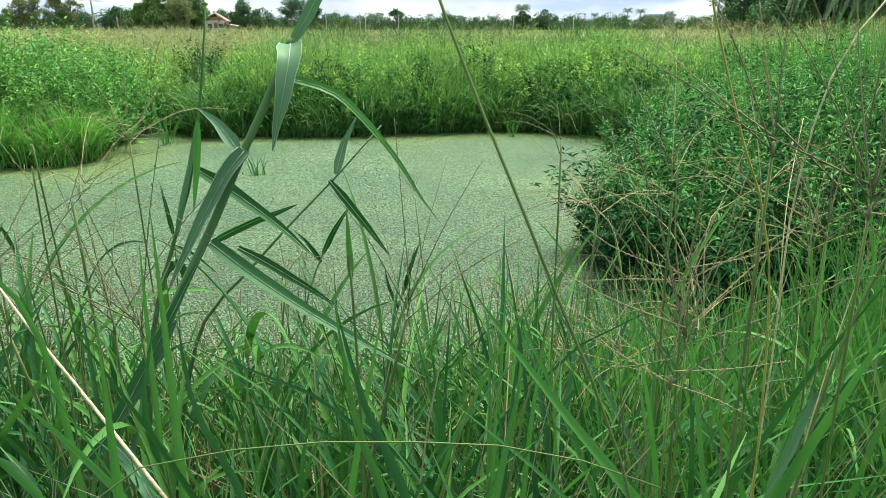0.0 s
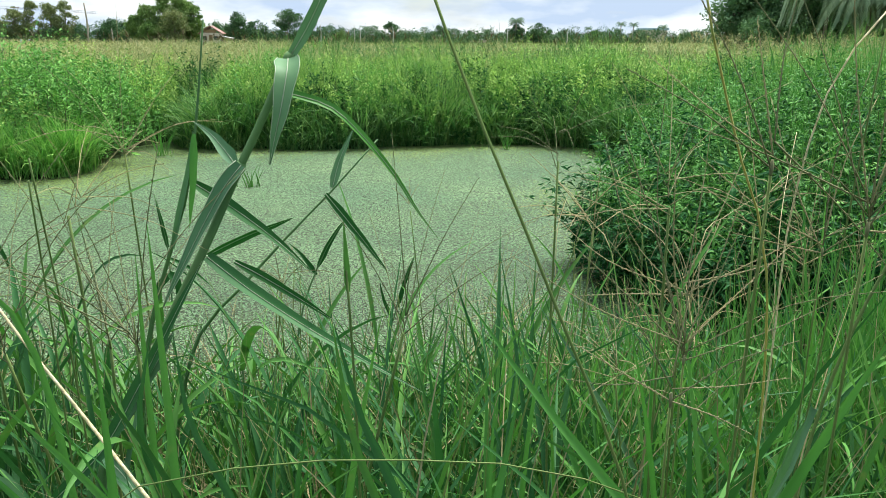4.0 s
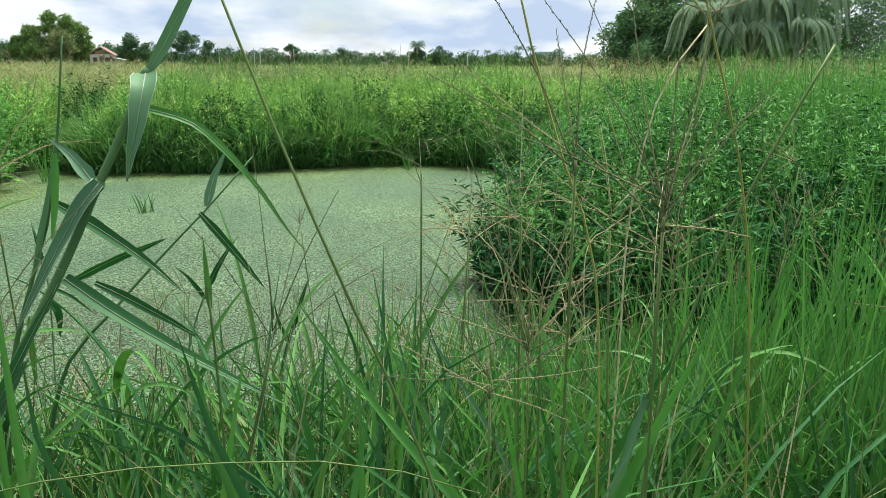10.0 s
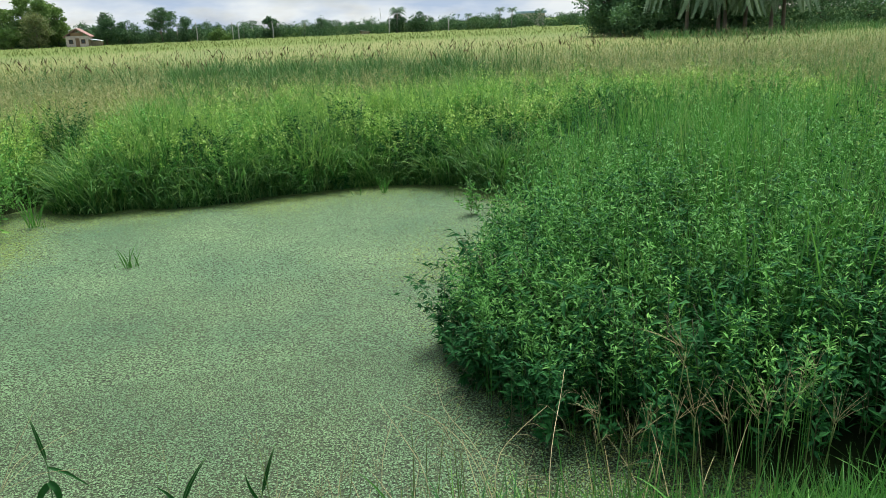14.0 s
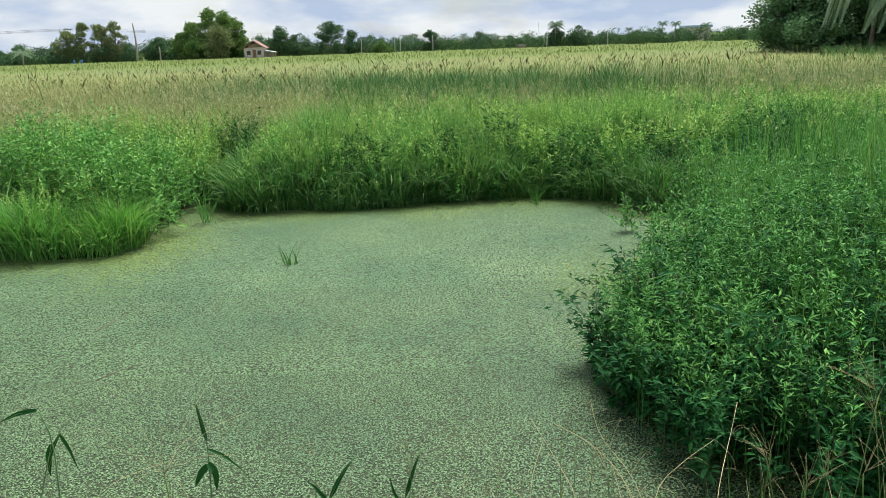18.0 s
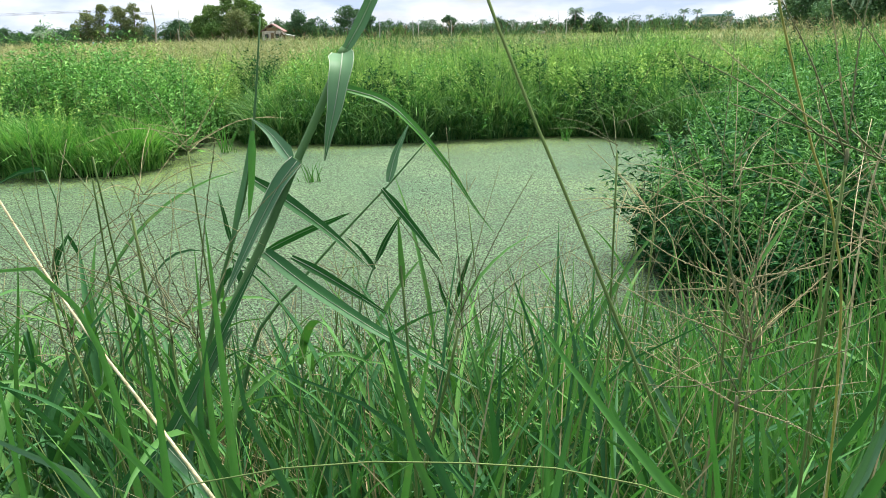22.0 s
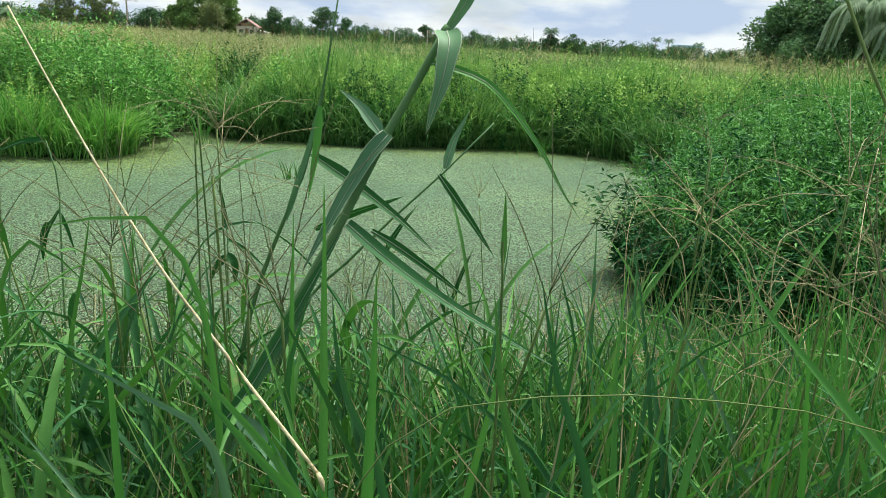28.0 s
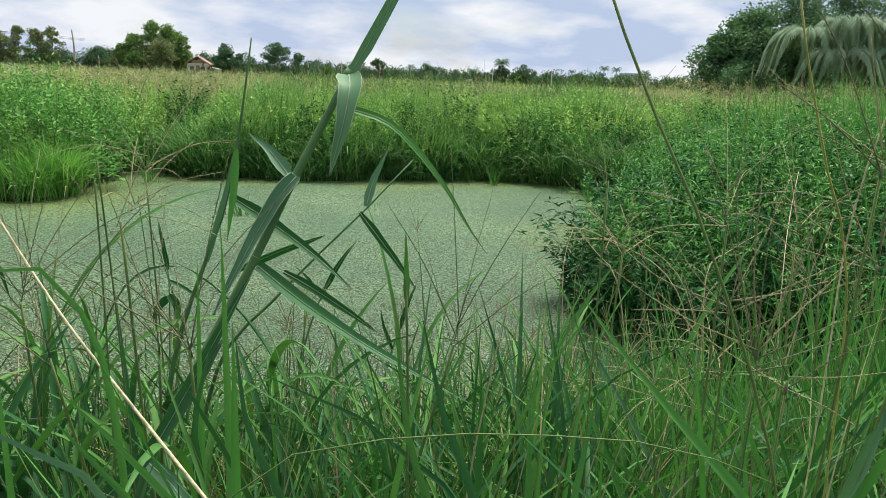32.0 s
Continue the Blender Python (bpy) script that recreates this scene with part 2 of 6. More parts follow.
M_TREE = leaf_material("tree_leaves", [(0.050, 0.112, 0.064), (0.076, 0.152, 0.080), (0.112, 0.196, 0.098)], dry_amount=0.02, clear=0.22, patch=0.5)
M_TREE_LIGHT = leaf_material("light_tree_leaves", [(0.080, 0.155, 0.050), (0.120, 0.205, 0.066), (0.160, 0.240, 0.085)], dry_amount=0.03, clear=0.25, patch=0.5)
M_TREE_OLIVE = leaf_material("olive_tree_leaves", [(0.140, 0.180, 0.088), (0.190, 0.225, 0.108), (0.240, 0.262, 0.128)], dry_amount=0.04, clear=0.2, patch=0.5)
M_BAMBOO = leaf_material("bamboo_leaves", [(0.105, 0.190, 0.060), (0.150, 0.245, 0.080), (0.205, 0.290, 0.105)], dry_amount=0.04, clear=0.25, patch=0.4)
M_TREE_SIDE = leaf_material("side_tree_leaves", [(0.070, 0.155, 0.082), (0.108, 0.208, 0.104), (0.160, 0.262, 0.132)], dry_amount=0.02, clear=0.25, patch=0.4)
M_BANANA = leaf_material("banana_leaves", [(0.170, 0.255, 0.165), (0.215, 0.305, 0.205), (0.270, 0.355, 0.255)], dry_amount=0.05, clear=0.18, patch=0.4)
M_FIELD_DARK = leaf_material("dark_field_grass", [(0.062, 0.155, 0.060), (0.095, 0.200, 0.076), (0.135, 0.240, 0.094)], dry_amount=0.05, clear=0.2, patch=0.3, shine=0.08)
M_SPIKE = leaf_material("dark_brown_seed_spikes", [(0.085, 0.075, 0.042), (0.120, 0.100, 0.055), (0.160, 0.130, 0.070)], dry_amount=0.04, clear=0.05, patch=0.3)
M_FROND = leaf_material("palm_fronds", [(0.100, 0.170, 0.110), (0.135, 0.210, 0.145), (0.175, 0.250, 0.180)], dry_amount=0.05, clear=0.15, patch=0.4)
M_BARK = solid_material("bark", [(0.10, 0.08, 0.06), (0.19, 0.16, 0.12)], 5, 0.9, 0.7, (1, 1, 0.25))
M_PALE_BARK = solid_material("weathered_pole", [(0.26, 0.23, 0.19), (0.42, 0.39, 0.33)], 6, 0.85, 0.5, (1, 1, 0.2))
M_FROND_WATER = leaf_material("floating_leaves", [(0.105, 0.187, 0.102), (0.128, 0.222, 0.128), (0.160, 0.262, 0.160), (0.196, 0.302, 0.190)], dry=(0.34, 0.28, 0.16), dry_amount=0.05, clear=0.12, rough=0.62, patch=0.8, fine=7, shine=0.14)
M_ALGAE = leaf_material("yellow_floating_leaves", [(0.138, 0.212, 0.070), (0.170, 0.252, 0.084), (0.200, 0.286, 0.100)], dry=(0.26, 0.27, 0.09), dry_amount=0.08, shine=0.14, clear=0.12, rough=0.65, patch=0.8, fine=7)
M_WALL = solid_material("plaster_wall", [(0.46, 0.38, 0.34), (0.62, 0.55, 0.51)], 4, 0.85, 0.1)
M_ROOF = solid_material("rusty_roof", [(0.20, 0.095, 0.075), (0.31, 0.165, 0.140)], 3, 0.7, 0.3)
M_SHEET = solid_material("zinc_sheet", [(0.62, 0.64, 0.66), (0.78, 0.80, 0.82)], 2, 0.4, 0.1, metallic=0.2)
M_DARK = solid_material("dark_glass", [(0.03, 0.035, 0.04), (0.06, 0.065, 0.07)], 6, 0.2, 0.0)
M_WOOD = solid_material("brown_timber", [(0.16, 0.10, 0.06), (0.26, 0.17, 0.10)], 6, 0.8, 0.3)
M_CONCRETE = solid_material("concrete_pole", [(0.36, 0.36, 0.34), (0.50, 0.50, 0.47)], 5, 0.85, 0.2)
M_BLUE = solid_material("blue_plastic", [(0.05, 0.16, 0.50), (0.07, 0.22, 0.60)], 3, 0.45, 0.05)
M_PALE_BLUE = solid_material("faded_blue_sheet", [(0.30, 0.42, 0.56), (0.36, 0.48, 0.62)], 3, 0.5, 0.05)
M_WIRE = solid_material("black_cable", [(0.02, 0.02, 0.02), (0.04, 0.04, 0.04)], 20, 0.6, 0.0)


def build_mat_water(nodes, links):
    """Still water under a closed mat of tiny floating plants, yellower where the mat lies against the far bank."""
    fine = noise_fac(nodes, links, 55, 5.0, 0.35, 0.65)
    mid = noise_fac(nodes, links, 2.2, 4.0, 0.3, 0.7)
    col = ramp(nodes, links, fine, [(0.014, 0.024, 0.009), (0.034, 0.052, 0.022), (0.078, 0.112, 0.054)])
    col = blend(nodes, links, 1.0, col, ramp(nodes, links, mid, [(0.85, 0.90, 0.92), (1.1, 1.06, 0.96)]), "MULTIPLY")
    p, bp = nodes.new("ShaderNodeBsdfPrincipled"), nodes.new("ShaderNodeBump")
    p.inputs["Roughness"].default_value, p.inputs["Specular IOR Level"].default_value = 0.6, 0.25
    bp.inputs["Strength"].default_value, bp.inputs["Distance"].default_value = 0.6, 0.01
    links.new(fine, bp.inputs["Height"])
    links.new(bp.outputs["Normal"], p.inputs["Normal"])
    links.new(col, p.inputs["Base Color"])
    return p.outputs["BSDF"]


M_WATER = material("weed_covered_water", build_mat_water)


def build_field_ground(nodes, links):
    """Soil and low growth close by, darkened for shade under the grass; light green rice and grass tops farther out."""
    a = noise_fac(nodes, links, 1.6, 8.0, 0.3, 0.7)
    b = noise_fac(nodes, links, 0.05, 5.0, 0.35, 0.65, (1, 0.35, 1))
    # Near-black: the shade in the gaps between the blades is put into the soil.
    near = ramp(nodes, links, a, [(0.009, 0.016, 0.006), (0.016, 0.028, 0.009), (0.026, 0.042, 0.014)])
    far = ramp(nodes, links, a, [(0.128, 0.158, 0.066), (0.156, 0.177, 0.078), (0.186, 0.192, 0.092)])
    rice = ramp(nodes, links, a, [(0.104, 0.158, 0.044), (0.126, 0.170, 0.050), (0.156, 0.168, 0.060)])
    far = blend(nodes, links, 1.0, far, ramp(nodes, links, b, [(0.85, 0.95, 0.85), (1.2, 1.12, 1.0)]), "MULTIPLY")
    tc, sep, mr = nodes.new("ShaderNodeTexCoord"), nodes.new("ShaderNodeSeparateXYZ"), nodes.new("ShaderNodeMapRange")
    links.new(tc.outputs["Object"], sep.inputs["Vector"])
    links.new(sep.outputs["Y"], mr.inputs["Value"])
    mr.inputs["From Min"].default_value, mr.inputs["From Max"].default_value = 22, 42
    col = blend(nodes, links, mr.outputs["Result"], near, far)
    mr2 = nodes.new("ShaderNodeMapRange")
    links.new(sep.outputs["Y"], mr2.inputs["Value"])
    mr2.inputs["From Min"].default_value, mr2.inputs["From Max"].default_value = 66, 78
    col = blend(nodes, links, mr2.outputs["Result"], col, rice)
    p, bp = nodes.new("ShaderNodeBsdfPrincipled"), nodes.new("ShaderNodeBump")
    p.inputs["Roughness"].default_value, p.inputs["Specular IOR Level"].default_value = 0.95, 0.05
    bp.inputs["Strength"].default_value, bp.inputs["Distance"].default_value = 0.7, 0.05
    links.new(a, bp.inputs["Height"])
    links.new(bp.outputs["Normal"], p.inputs["Normal"])
    links.new(col, p.inputs["Base Color"])
    return p.outputs["BSDF"]


M_GROUND = material("field_ground", build_field_ground)

# ---- geometry helpers ----
rng = np.random.default_rng(7)


def mesh_of(name, v, f, mat, smooth=True):
    """One mesh from an array of points and an array of quads (or of triangles)."""
    v, f = np.asarray(v, np.float32), np.asarray(f, np.int32)
    me = bpy.data.meshes.new(name)
    k = f.shape[1]
    me.vertices.add(len(v))
    me.vertices.foreach_set("co", v.ravel())
    me.loops.add(f.size)
    me.loops.foreach_set("vertex_index", f.ravel())
    me.polygons.add(len(f))
    me.polygons.foreach_set("loop_start", np.arange(0, f.size, k, dtype=np.int32))
    me.polygons.foreach_set("use_smooth", np.full(len(f), smooth))
    me.update(calc_edges=True)
    me.validate()
    me.materials.append(mat)
    return me


def solid(name, v, f, mat, parent=None, label="", category="", group="", kind="", smooth=True):
    ob = new(name, mesh_of(name, v, f, mat, smooth))
    ob.parent = parent
    return tagged(ob, label, category, group, kind)


def thing(name, label, category, group="", at=(0, 0, 0)):
    ob = tagged(new(name), label, category, group)
    ob.location = at
    return ob


def part(name, bm, mat, parent, label=""):
    me = bpy.data.meshes.new(name)
    bm.to_mesh(me)
    bm.free()
    me.materials.append(mat)
    ob = new(name, me)
    ob.parent = parent
    return tagged(ob, label)


def join(*pieces):
    vs, fs, n = [], [], 0
    for v, f in pieces:
        vs.append(v)
        fs.append(f + n)
        n += len(v)
    return np.concatenate(vs), np.concatenate(fs)


def ribbons(base, az, length, width, lean, bend, seg=4, fold=0.22, power=1.4, twist=None, flat=False):
    """Many folded blades at once. lean and bend in radians from upright; az: where each leans to."""
    n = len(base)
    t = np.linspace(0, 1, seg + 1)
    tm = (t[:-1] + t[1:]) / 2
    am = lean[:, None] + bend[:, None] * tm[None] ** power
    step = (length / seg)[:, None]
    rr = np.concatenate([np.zeros((n, 1)), np.cumsum(np.sin(am) * step, 1)], 1)
    zz = np.concatenate([np.zeros((n, 1)), np.cumsum(np.cos(am) * step, 1)], 1)
    ca, sa = np.cos(az)[:, None], np.sin(az)[:, None]
    p = np.stack([base[:, 0:1] + rr * ca, base[:, 1:2] + rr * sa, base[:, 2:3] + zz], 2)
    at = lean[:, None] + bend[:, None] * t[None] ** power
    nor = np.stack([-np.cos(at) * ca, -np.cos(at) * sa, np.sin(at)], 2)
    side = np.stack([-sa * np.ones_like(at), ca * np.ones_like(at), np.zeros_like(at)], 2)
    if twist is not None:
        tw = (twist[:, None] * (0.3 + t[None]))[..., None]
        side, nor = side * np.cos(tw) + nor * np.sin(tw), nor * np.cos(tw) - side * np.sin(tw)
    prof = np.minimum(1, 0.5 + 2.2 * t) * (1 - t ** 2.4) + 0.02
    w = (width[:, None] * prof[None])[..., None]
    a, c = p - side * w / 2 + nor * w * fold, p + side * w / 2 + nor * w * fold
    if flat:
        q = np.array([[2 * i, 2 * i + 1, 2 * i + 3, 2 * i + 2] for i in range(seg)])
        return np.stack([a, c], 2).reshape(-1, 3), (np.arange(n)[:, None, None] * (2 * seg + 2) + q[None]).reshape(-1, 4)
    v = np.stack([a, p, c], 2).reshape(-1, 3)
    k = (seg + 1) * 3
    q = []
    for i in range(seg):
        q += [[3 * i, 3 * i + 1, 3 * i + 4, 3 * i + 3], [3 * i + 1, 3 * i + 2, 3 * i + 5, 3 * i + 4]]
    f = (np.arange(n)[:, None, None] * k + np.array(q)[None]).reshape(-1, 4)
    return v, f


def leaves(base, way, length, width, roll, fold=0.18, droop=0.15, flat=False):
    """Many pointed leaves at once: each folded along its midrib and bent down a little."""
    n = len(base)
    way = way / np.linalg.norm(way, axis=1, keepdims=True)
    side = np.cross(way, np.array([0, 0, 1.0]) + 1e-3)
    side /= np.linalg.norm(side, axis=1, keepdims=True) + 1e-9
    up = np.cross(side, way)
    cr, sr = np.cos(roll)[:, None], np.sin(roll)[:, None]
    side, up = side * cr + up * sr, up * cr - side * sr
    l, w = length[:, None], width[:, None]
    mid = base + way * l * 0.42
    tip = base + way * l - up * l * droop
    if flat:
        v = np.stack([base, mid + side * w / 2, tip, mid - side * w / 2 + up * w * fold], 1).reshape(-1, 3)
        return v, np.arange(4 * n).reshape(-1, 4)
    v = np.stack([base, mid - side * w / 2 + up * w * fold, mid, mid + side * w / 2 + up * w * fold, tip], 1).reshape(-1, 3)
    f = (np.arange(n)[:, None, None] * 5 + np.array([[0, 2, 4, 1], [0, 3, 4, 2]])[None]).reshape(-1, 4)
    return v, f


def tube(points, radii, sides=6):
    p = np.asarray(points, float)
    n = len(p)
    r = np.broadcast_to(np.asarray(radii, float), (n,))
    t = np.gradient(p, axis=0)
    t /= np.linalg.norm(t, axis=1, keepdims=True) + 1e-12
    ref = np.array([0.3, 0.9, 0.2]) if abs(t[:, 2]).mean() > 0.7 else np.array([0, 0, 1.0])
    u = np.cross(t, ref)
    u /= np.linalg.norm(u, axis=1, keepdims=True) + 1e-12
    w = np.cross(t, u)
    a = np.linspace(0, 2 * np.pi, sides, endpoint=False)
    v = p[:, None] + r[:, None, None] * (np.cos(a)[None, :, None] * u[:, None] + np.sin(a)[None, :, None] * w[:, None])
    v = np.concatenate([v.reshape(-1, 3), p[:1], p[-1:]])
    f = []
    for i in range(n - 1):
        for j in range(sides):
            k = (j + 1) % sides
            f.append([i * sides + j, i * sides + k, (i + 1) * sides + k, (i + 1) * sides + j])
    c0, c1 = n * sides, n * sides + 1
    for j in range(0, sides, 2):
        f.append([c0, (j + 2) % sides, (j + 1) % sides, j])
        b = (n - 1) * sides
        f.append([c1, b + j, b + (j + 1) % sides, b + (j + 2) % sides])
    return v, np.array(f)


def curve(points, n=12):
    """A smooth line through a few points, unevenly spaced as they may be (centripetal Catmull-Rom)."""
    p = np.asarray(points, float)
    if len(p) == 2:
        return p[0] + (p[1] - p[0]) * np.linspace(0, 1, n)[:, None]
    q = np.concatenate([[2 * p[0] - p[1]], p, [2 * p[-1] - p[-2]]])
    k = np.concatenate([[0], np.cumsum(np.linalg.norm(np.diff(q, axis=0), axis=1) ** 0.5 + 1e-6)])
    res = []
    along = np.concatenate([[0], np.cumsum(np.linalg.norm(np.diff(p, axis=0), axis=1))])
    for s in np.linspace(0, along[-1] * (1 - 1e-9), n):
        i = int(np.searchsorted(along, s, "right")) - 1
        i = min(i, len(p) - 2)
        t0, t1, t2, t3 = k[i:i + 4]
        t = t1 + (t2 - t1) * (s - along[i]) / (along[i + 1] - along[i])
        a, b, c, d = q[i:i + 4]
        a1, a2, a3 = a + (b - a) * (t - t0) / (t1 - t0), b + (c - b) * (t - t1) / (t2 - t1), c + (d - c) * (t - t2) / (t3 - t2)
        b1, b2 = a1 + (a2 - a1) * (t - t0) / (t2 - t0), a2 + (a3 - a2) * (t - t1) / (t3 - t1)
        res.append(b1 + (b2 - b1) * (t - t1) / (t2 - t1))
    return np.array(res)


def strip(points, width, facing=(0, -1, 0.3), n=14, fold=0.2, taper=2.2, start=0.45, turn=0.0):
    """One long leaf along a smooth line, folded along its midrib, broad side to facing."""
    p = curve(points, n)
    t = np.gradient(p, axis=0)
    t /= np.linalg.norm(t, axis=1, keepdims=True)
    s = np.linspace(0, 1, n)
    side = np.cross(t, np.asarray(facing, float))
    side /= np.linalg.norm(side, axis=1, keepdims=True)
    nor = np.cross(side, t)
    a = (turn * s)[:, None]
    side, nor = side * np.cos(a) + nor * np.sin(a), nor * np.cos(a) - side * np.sin(a)
    w = (width * np.minimum(1, start + 3.0 * s) * (1 - s ** taper) + 0.0004)[:, None]
    wob = (1 + 0.05 * np.sin(s * 17 + width * 900))[:, None]
    v = np.stack([p - side * w * wob / 2 + nor * w * fold, p - side * w / 4 + nor * w * fold * 0.35, p, p + side * w / 4 + nor * w * fold * 0.35,
                  p + side * w / wob / 2 + nor * w * fold], 1).reshape(-1, 3)
    f = np.array([[5 * i + j, 5 * i + j + 1, 5 * i + j + 6, 5 * i + j + 5] for i in range(n - 1) for j in range(4)])
    return v, f


def spikelets(points, r, n=34):
    """A thin seed branch: a fine axis with small pointed spikelets pressed along it to either side in turn."""
    axis = curve(points, 9)
    q = curve(points, n)
    t = np.gradient(q, axis=0)
    t /= np.linalg.norm(t, axis=1, keepdims=True)
    u = np.cross(t, [0.2, 0.9, 0.35])
    u /= np.linalg.norm(u, axis=1, keepdims=True)
    w = np.cross(t, u)
    k = np.arange(3, n)
    a = k * 2.6 + rng.uniform(-0.5, 0.5, len(k))
    out = u[3:] * np.cos(a)[:, None] + w[3:] * np.sin(a)[:, None]
    side = np.cross(t[3:], out)
    size = (r * rng.uniform(3.0, 4.4, len(k)) * (1 - 0.35 * k / n))[:, None]
    foot = q[3:] + out * r * 0.3
    mid = foot + t[3:] * size * 0.45 + out * size * 0.16
    lumps = np.stack([foot, mid + side * size * 0.17, foot + t[3:] * size + out * size * 0.20, mid - side * size * 0.17, mid + out * size * 0.17], 1).reshape(-1, 3)
    i = np.arange(len(k))[:, None, None] * 5
    quads = (i + np.array([[0, 1, 2, 4], [0, 4, 2, 3]])[None]).reshape(-1, 4)
    return join(tube(axis, np.linspace(r * 0.62, r * 0.26, 9), 4), (lumps, quads))


def box(bm, x0, x1, y0, y1, z0, z1, bevel=0.0):
    m = Matrix.Translation(((x0 + x1) / 2, (y0 + y1) / 2, (z0 + z1) / 2)) @ Matrix.Diagonal((x1 - x0, y1 - y0, z1 - z0, 1))
    made = bmesh.ops.create_cube(bm, size=1, matrix=m)["verts"]
    if bevel:
        bmesh.ops.bevel(bm, geom=list({e for v in made for e in v.link_edges}), offset=bevel, segments=1, affect="EDGES")
    return bm


# ---- the plan: the pond, its banks, the field ----
POND = np.array([(-16, 1.7), (-4, 2.1), (0, 2.35), (1.6, 2.4), (2.5, 2.35), (2.35, 2.9), (1.95, 3.5), (1.7, 4.4), (1.85, 5.2), (2.3, 6.3), (2.95, 7.6),
                 (3.40, 8.55), (3.05, 9.15), (2.65, 9.95), (2.05, 10.32), (1.25, 10.46), (0.45, 10.28), (-0.08, 10.28), (-0.35, 10.05), (-1.1, 10.0), (-1.77, 10.18), (-2.2, 10.06), (-2.62, 10.25), (-2.85, 10.7), (-2.95, 11.4), (-3.08, 11.4),
                 (-3.14, 10.75), (-3.35, 10.48), (-3.66, 10.30), (-3.5, 9.5), (-3.33, 8.75), (-3.30, 8.35), (-3.48, 8.0), (-4.0, 7.93), (-4.6, 8.05), (-6.5, 8.0), (-16, 7.4)])


def shore(x, y):
    """Metres from the pond's edge: above zero on land, below zero on the water."""
    x, y = np.asarray(x, float), np.asarray(y, float)
    best, inside = np.full(x.shape, 1e9), np.zeros(x.shape, bool)
    for (ax, ay), (bx, by) in zip(POND, np.roll(POND, -1, 0)):
        dx, dy = bx - ax, by - ay
        t = np.clip(((x - ax) * dx + (y - ay) * dy) / (dx * dx + dy * dy), 0, 1)
        best = np.minimum(best, np.hypot(x - ax - t * dx, y - ay - t * dy))
        cross = (ay > y) != (by > y)
        inside ^= cross & (x < dx * (y - ay) / (dy if dy else 1e-9) + ax)
    return np.where(inside, -best, best)


def ground_z(x, y):
    x, y = np.asarray(x, float), np.asarray(y, float)
    d = shore(x, y)
    near = np.clip((3.0 - y) / 1.2, 0, 1)
    land_far = 0.42 * (1 - np.exp(-np.maximum(d, 0) / 0.7))
    land_near = 0.86 * (1 - np.exp(-np.maximum(d, 0) / 1.5)) * 1.12
    land = land_far * (1 - near) + land_near * near
    bumps = 0.03 * np.sin(x * 3.1 + y * 1.7) * np.sin(y * 2.3 - x * 0.9)
    rise = np.clip((y - 18) / 60, 0, 1) * 0.25
    return np.where(d > 0, land + bumps * np.clip(d * 2, 0, 1) + rise, -0.45 * np.clip(-d / 0.6, 0, 1))


HOLLOW = (4.75, 9.7, 0.95, 1.35)   # a dip in the growth behind the pond: centre and half-widths


def in_hollow(x, y):
    return ((x - HOLLOW[0]) / HOLLOW[2]) ** 2 + ((y - HOLLOW[1]) / HOLLOW[3]) ** 2 < 1


def scatter(n, x0, x1, y0, y1, lo=0.0, hi=1e9):
    """n random places in a rectangle, at lo to hi metres from the pond's edge."""
    px, py, got = [], [], 0
    while got < n:
        x, y = rng.uniform(x0, x1, 2 * n), rng.uniform(y0, y1, 2 * n)
        d = shore(x, y)
        ok = (d > lo) & (d < hi) & ~in_hollow(x, y)
        px.append(x[ok])
        py.append(y[ok])
        got += ok.sum()
    x, y = np.concatenate(px)[:n], np.concatenate(py)[:n]
    return np.stack([x, y, ground_z(x, y) - 0.01], 1)


gx = np.concatenate([np.linspace(-900, -40, 14), np.linspace(-30, -8, 12), np.linspace(-7, 7, 113), np.linspace(8, 30, 12), np.linspace(40, 900, 14)])
gy = np.concatenate([np.linspace(-400, -20, 8), np.linspace(-12, -2, 6), np.linspace(-1.5, 13, 117), np.linspace(14, 60, 24), np.linspace(70, 2500, 24)])
GX, GY = np.meshgrid(gx, gy)
gv = np.stack([GX.ravel(), GY.ravel(), ground_z(GX.ravel(), GY.ravel())], 1)
nx, ny = len(gx), len(gy)
ii, jj = np.meshgrid(np.arange(nx - 1), np.arange(ny - 1))
g0 = (jj * nx + ii).ravel()
solid("ground", gv, np.stack([g0, g0 + 1, g0 + nx + 1, g0 + nx], 1), M_GROUND, label="soil of the banks, darkened for shade under the grass, and a flat light green field", category="ground", kind="structure")

wx, wy = np.meshgrid(np.linspace(-16.5, 4.5, 43), np.linspace(1.0, 12.55, 22))
w0 = (np.arange(21)[:, None] * 43 + np.arange(42)[None]).ravel()
solid("water", np.stack([wx.ravel(), wy.ravel(), 0 * wx.ravel()], 1), np.stack([w0, w0 + 1, w0 + 44, w0 + 43], 1), M_WATER,
      label="still pond water under a pale green mat of floating weed", category="water", kind="structure")


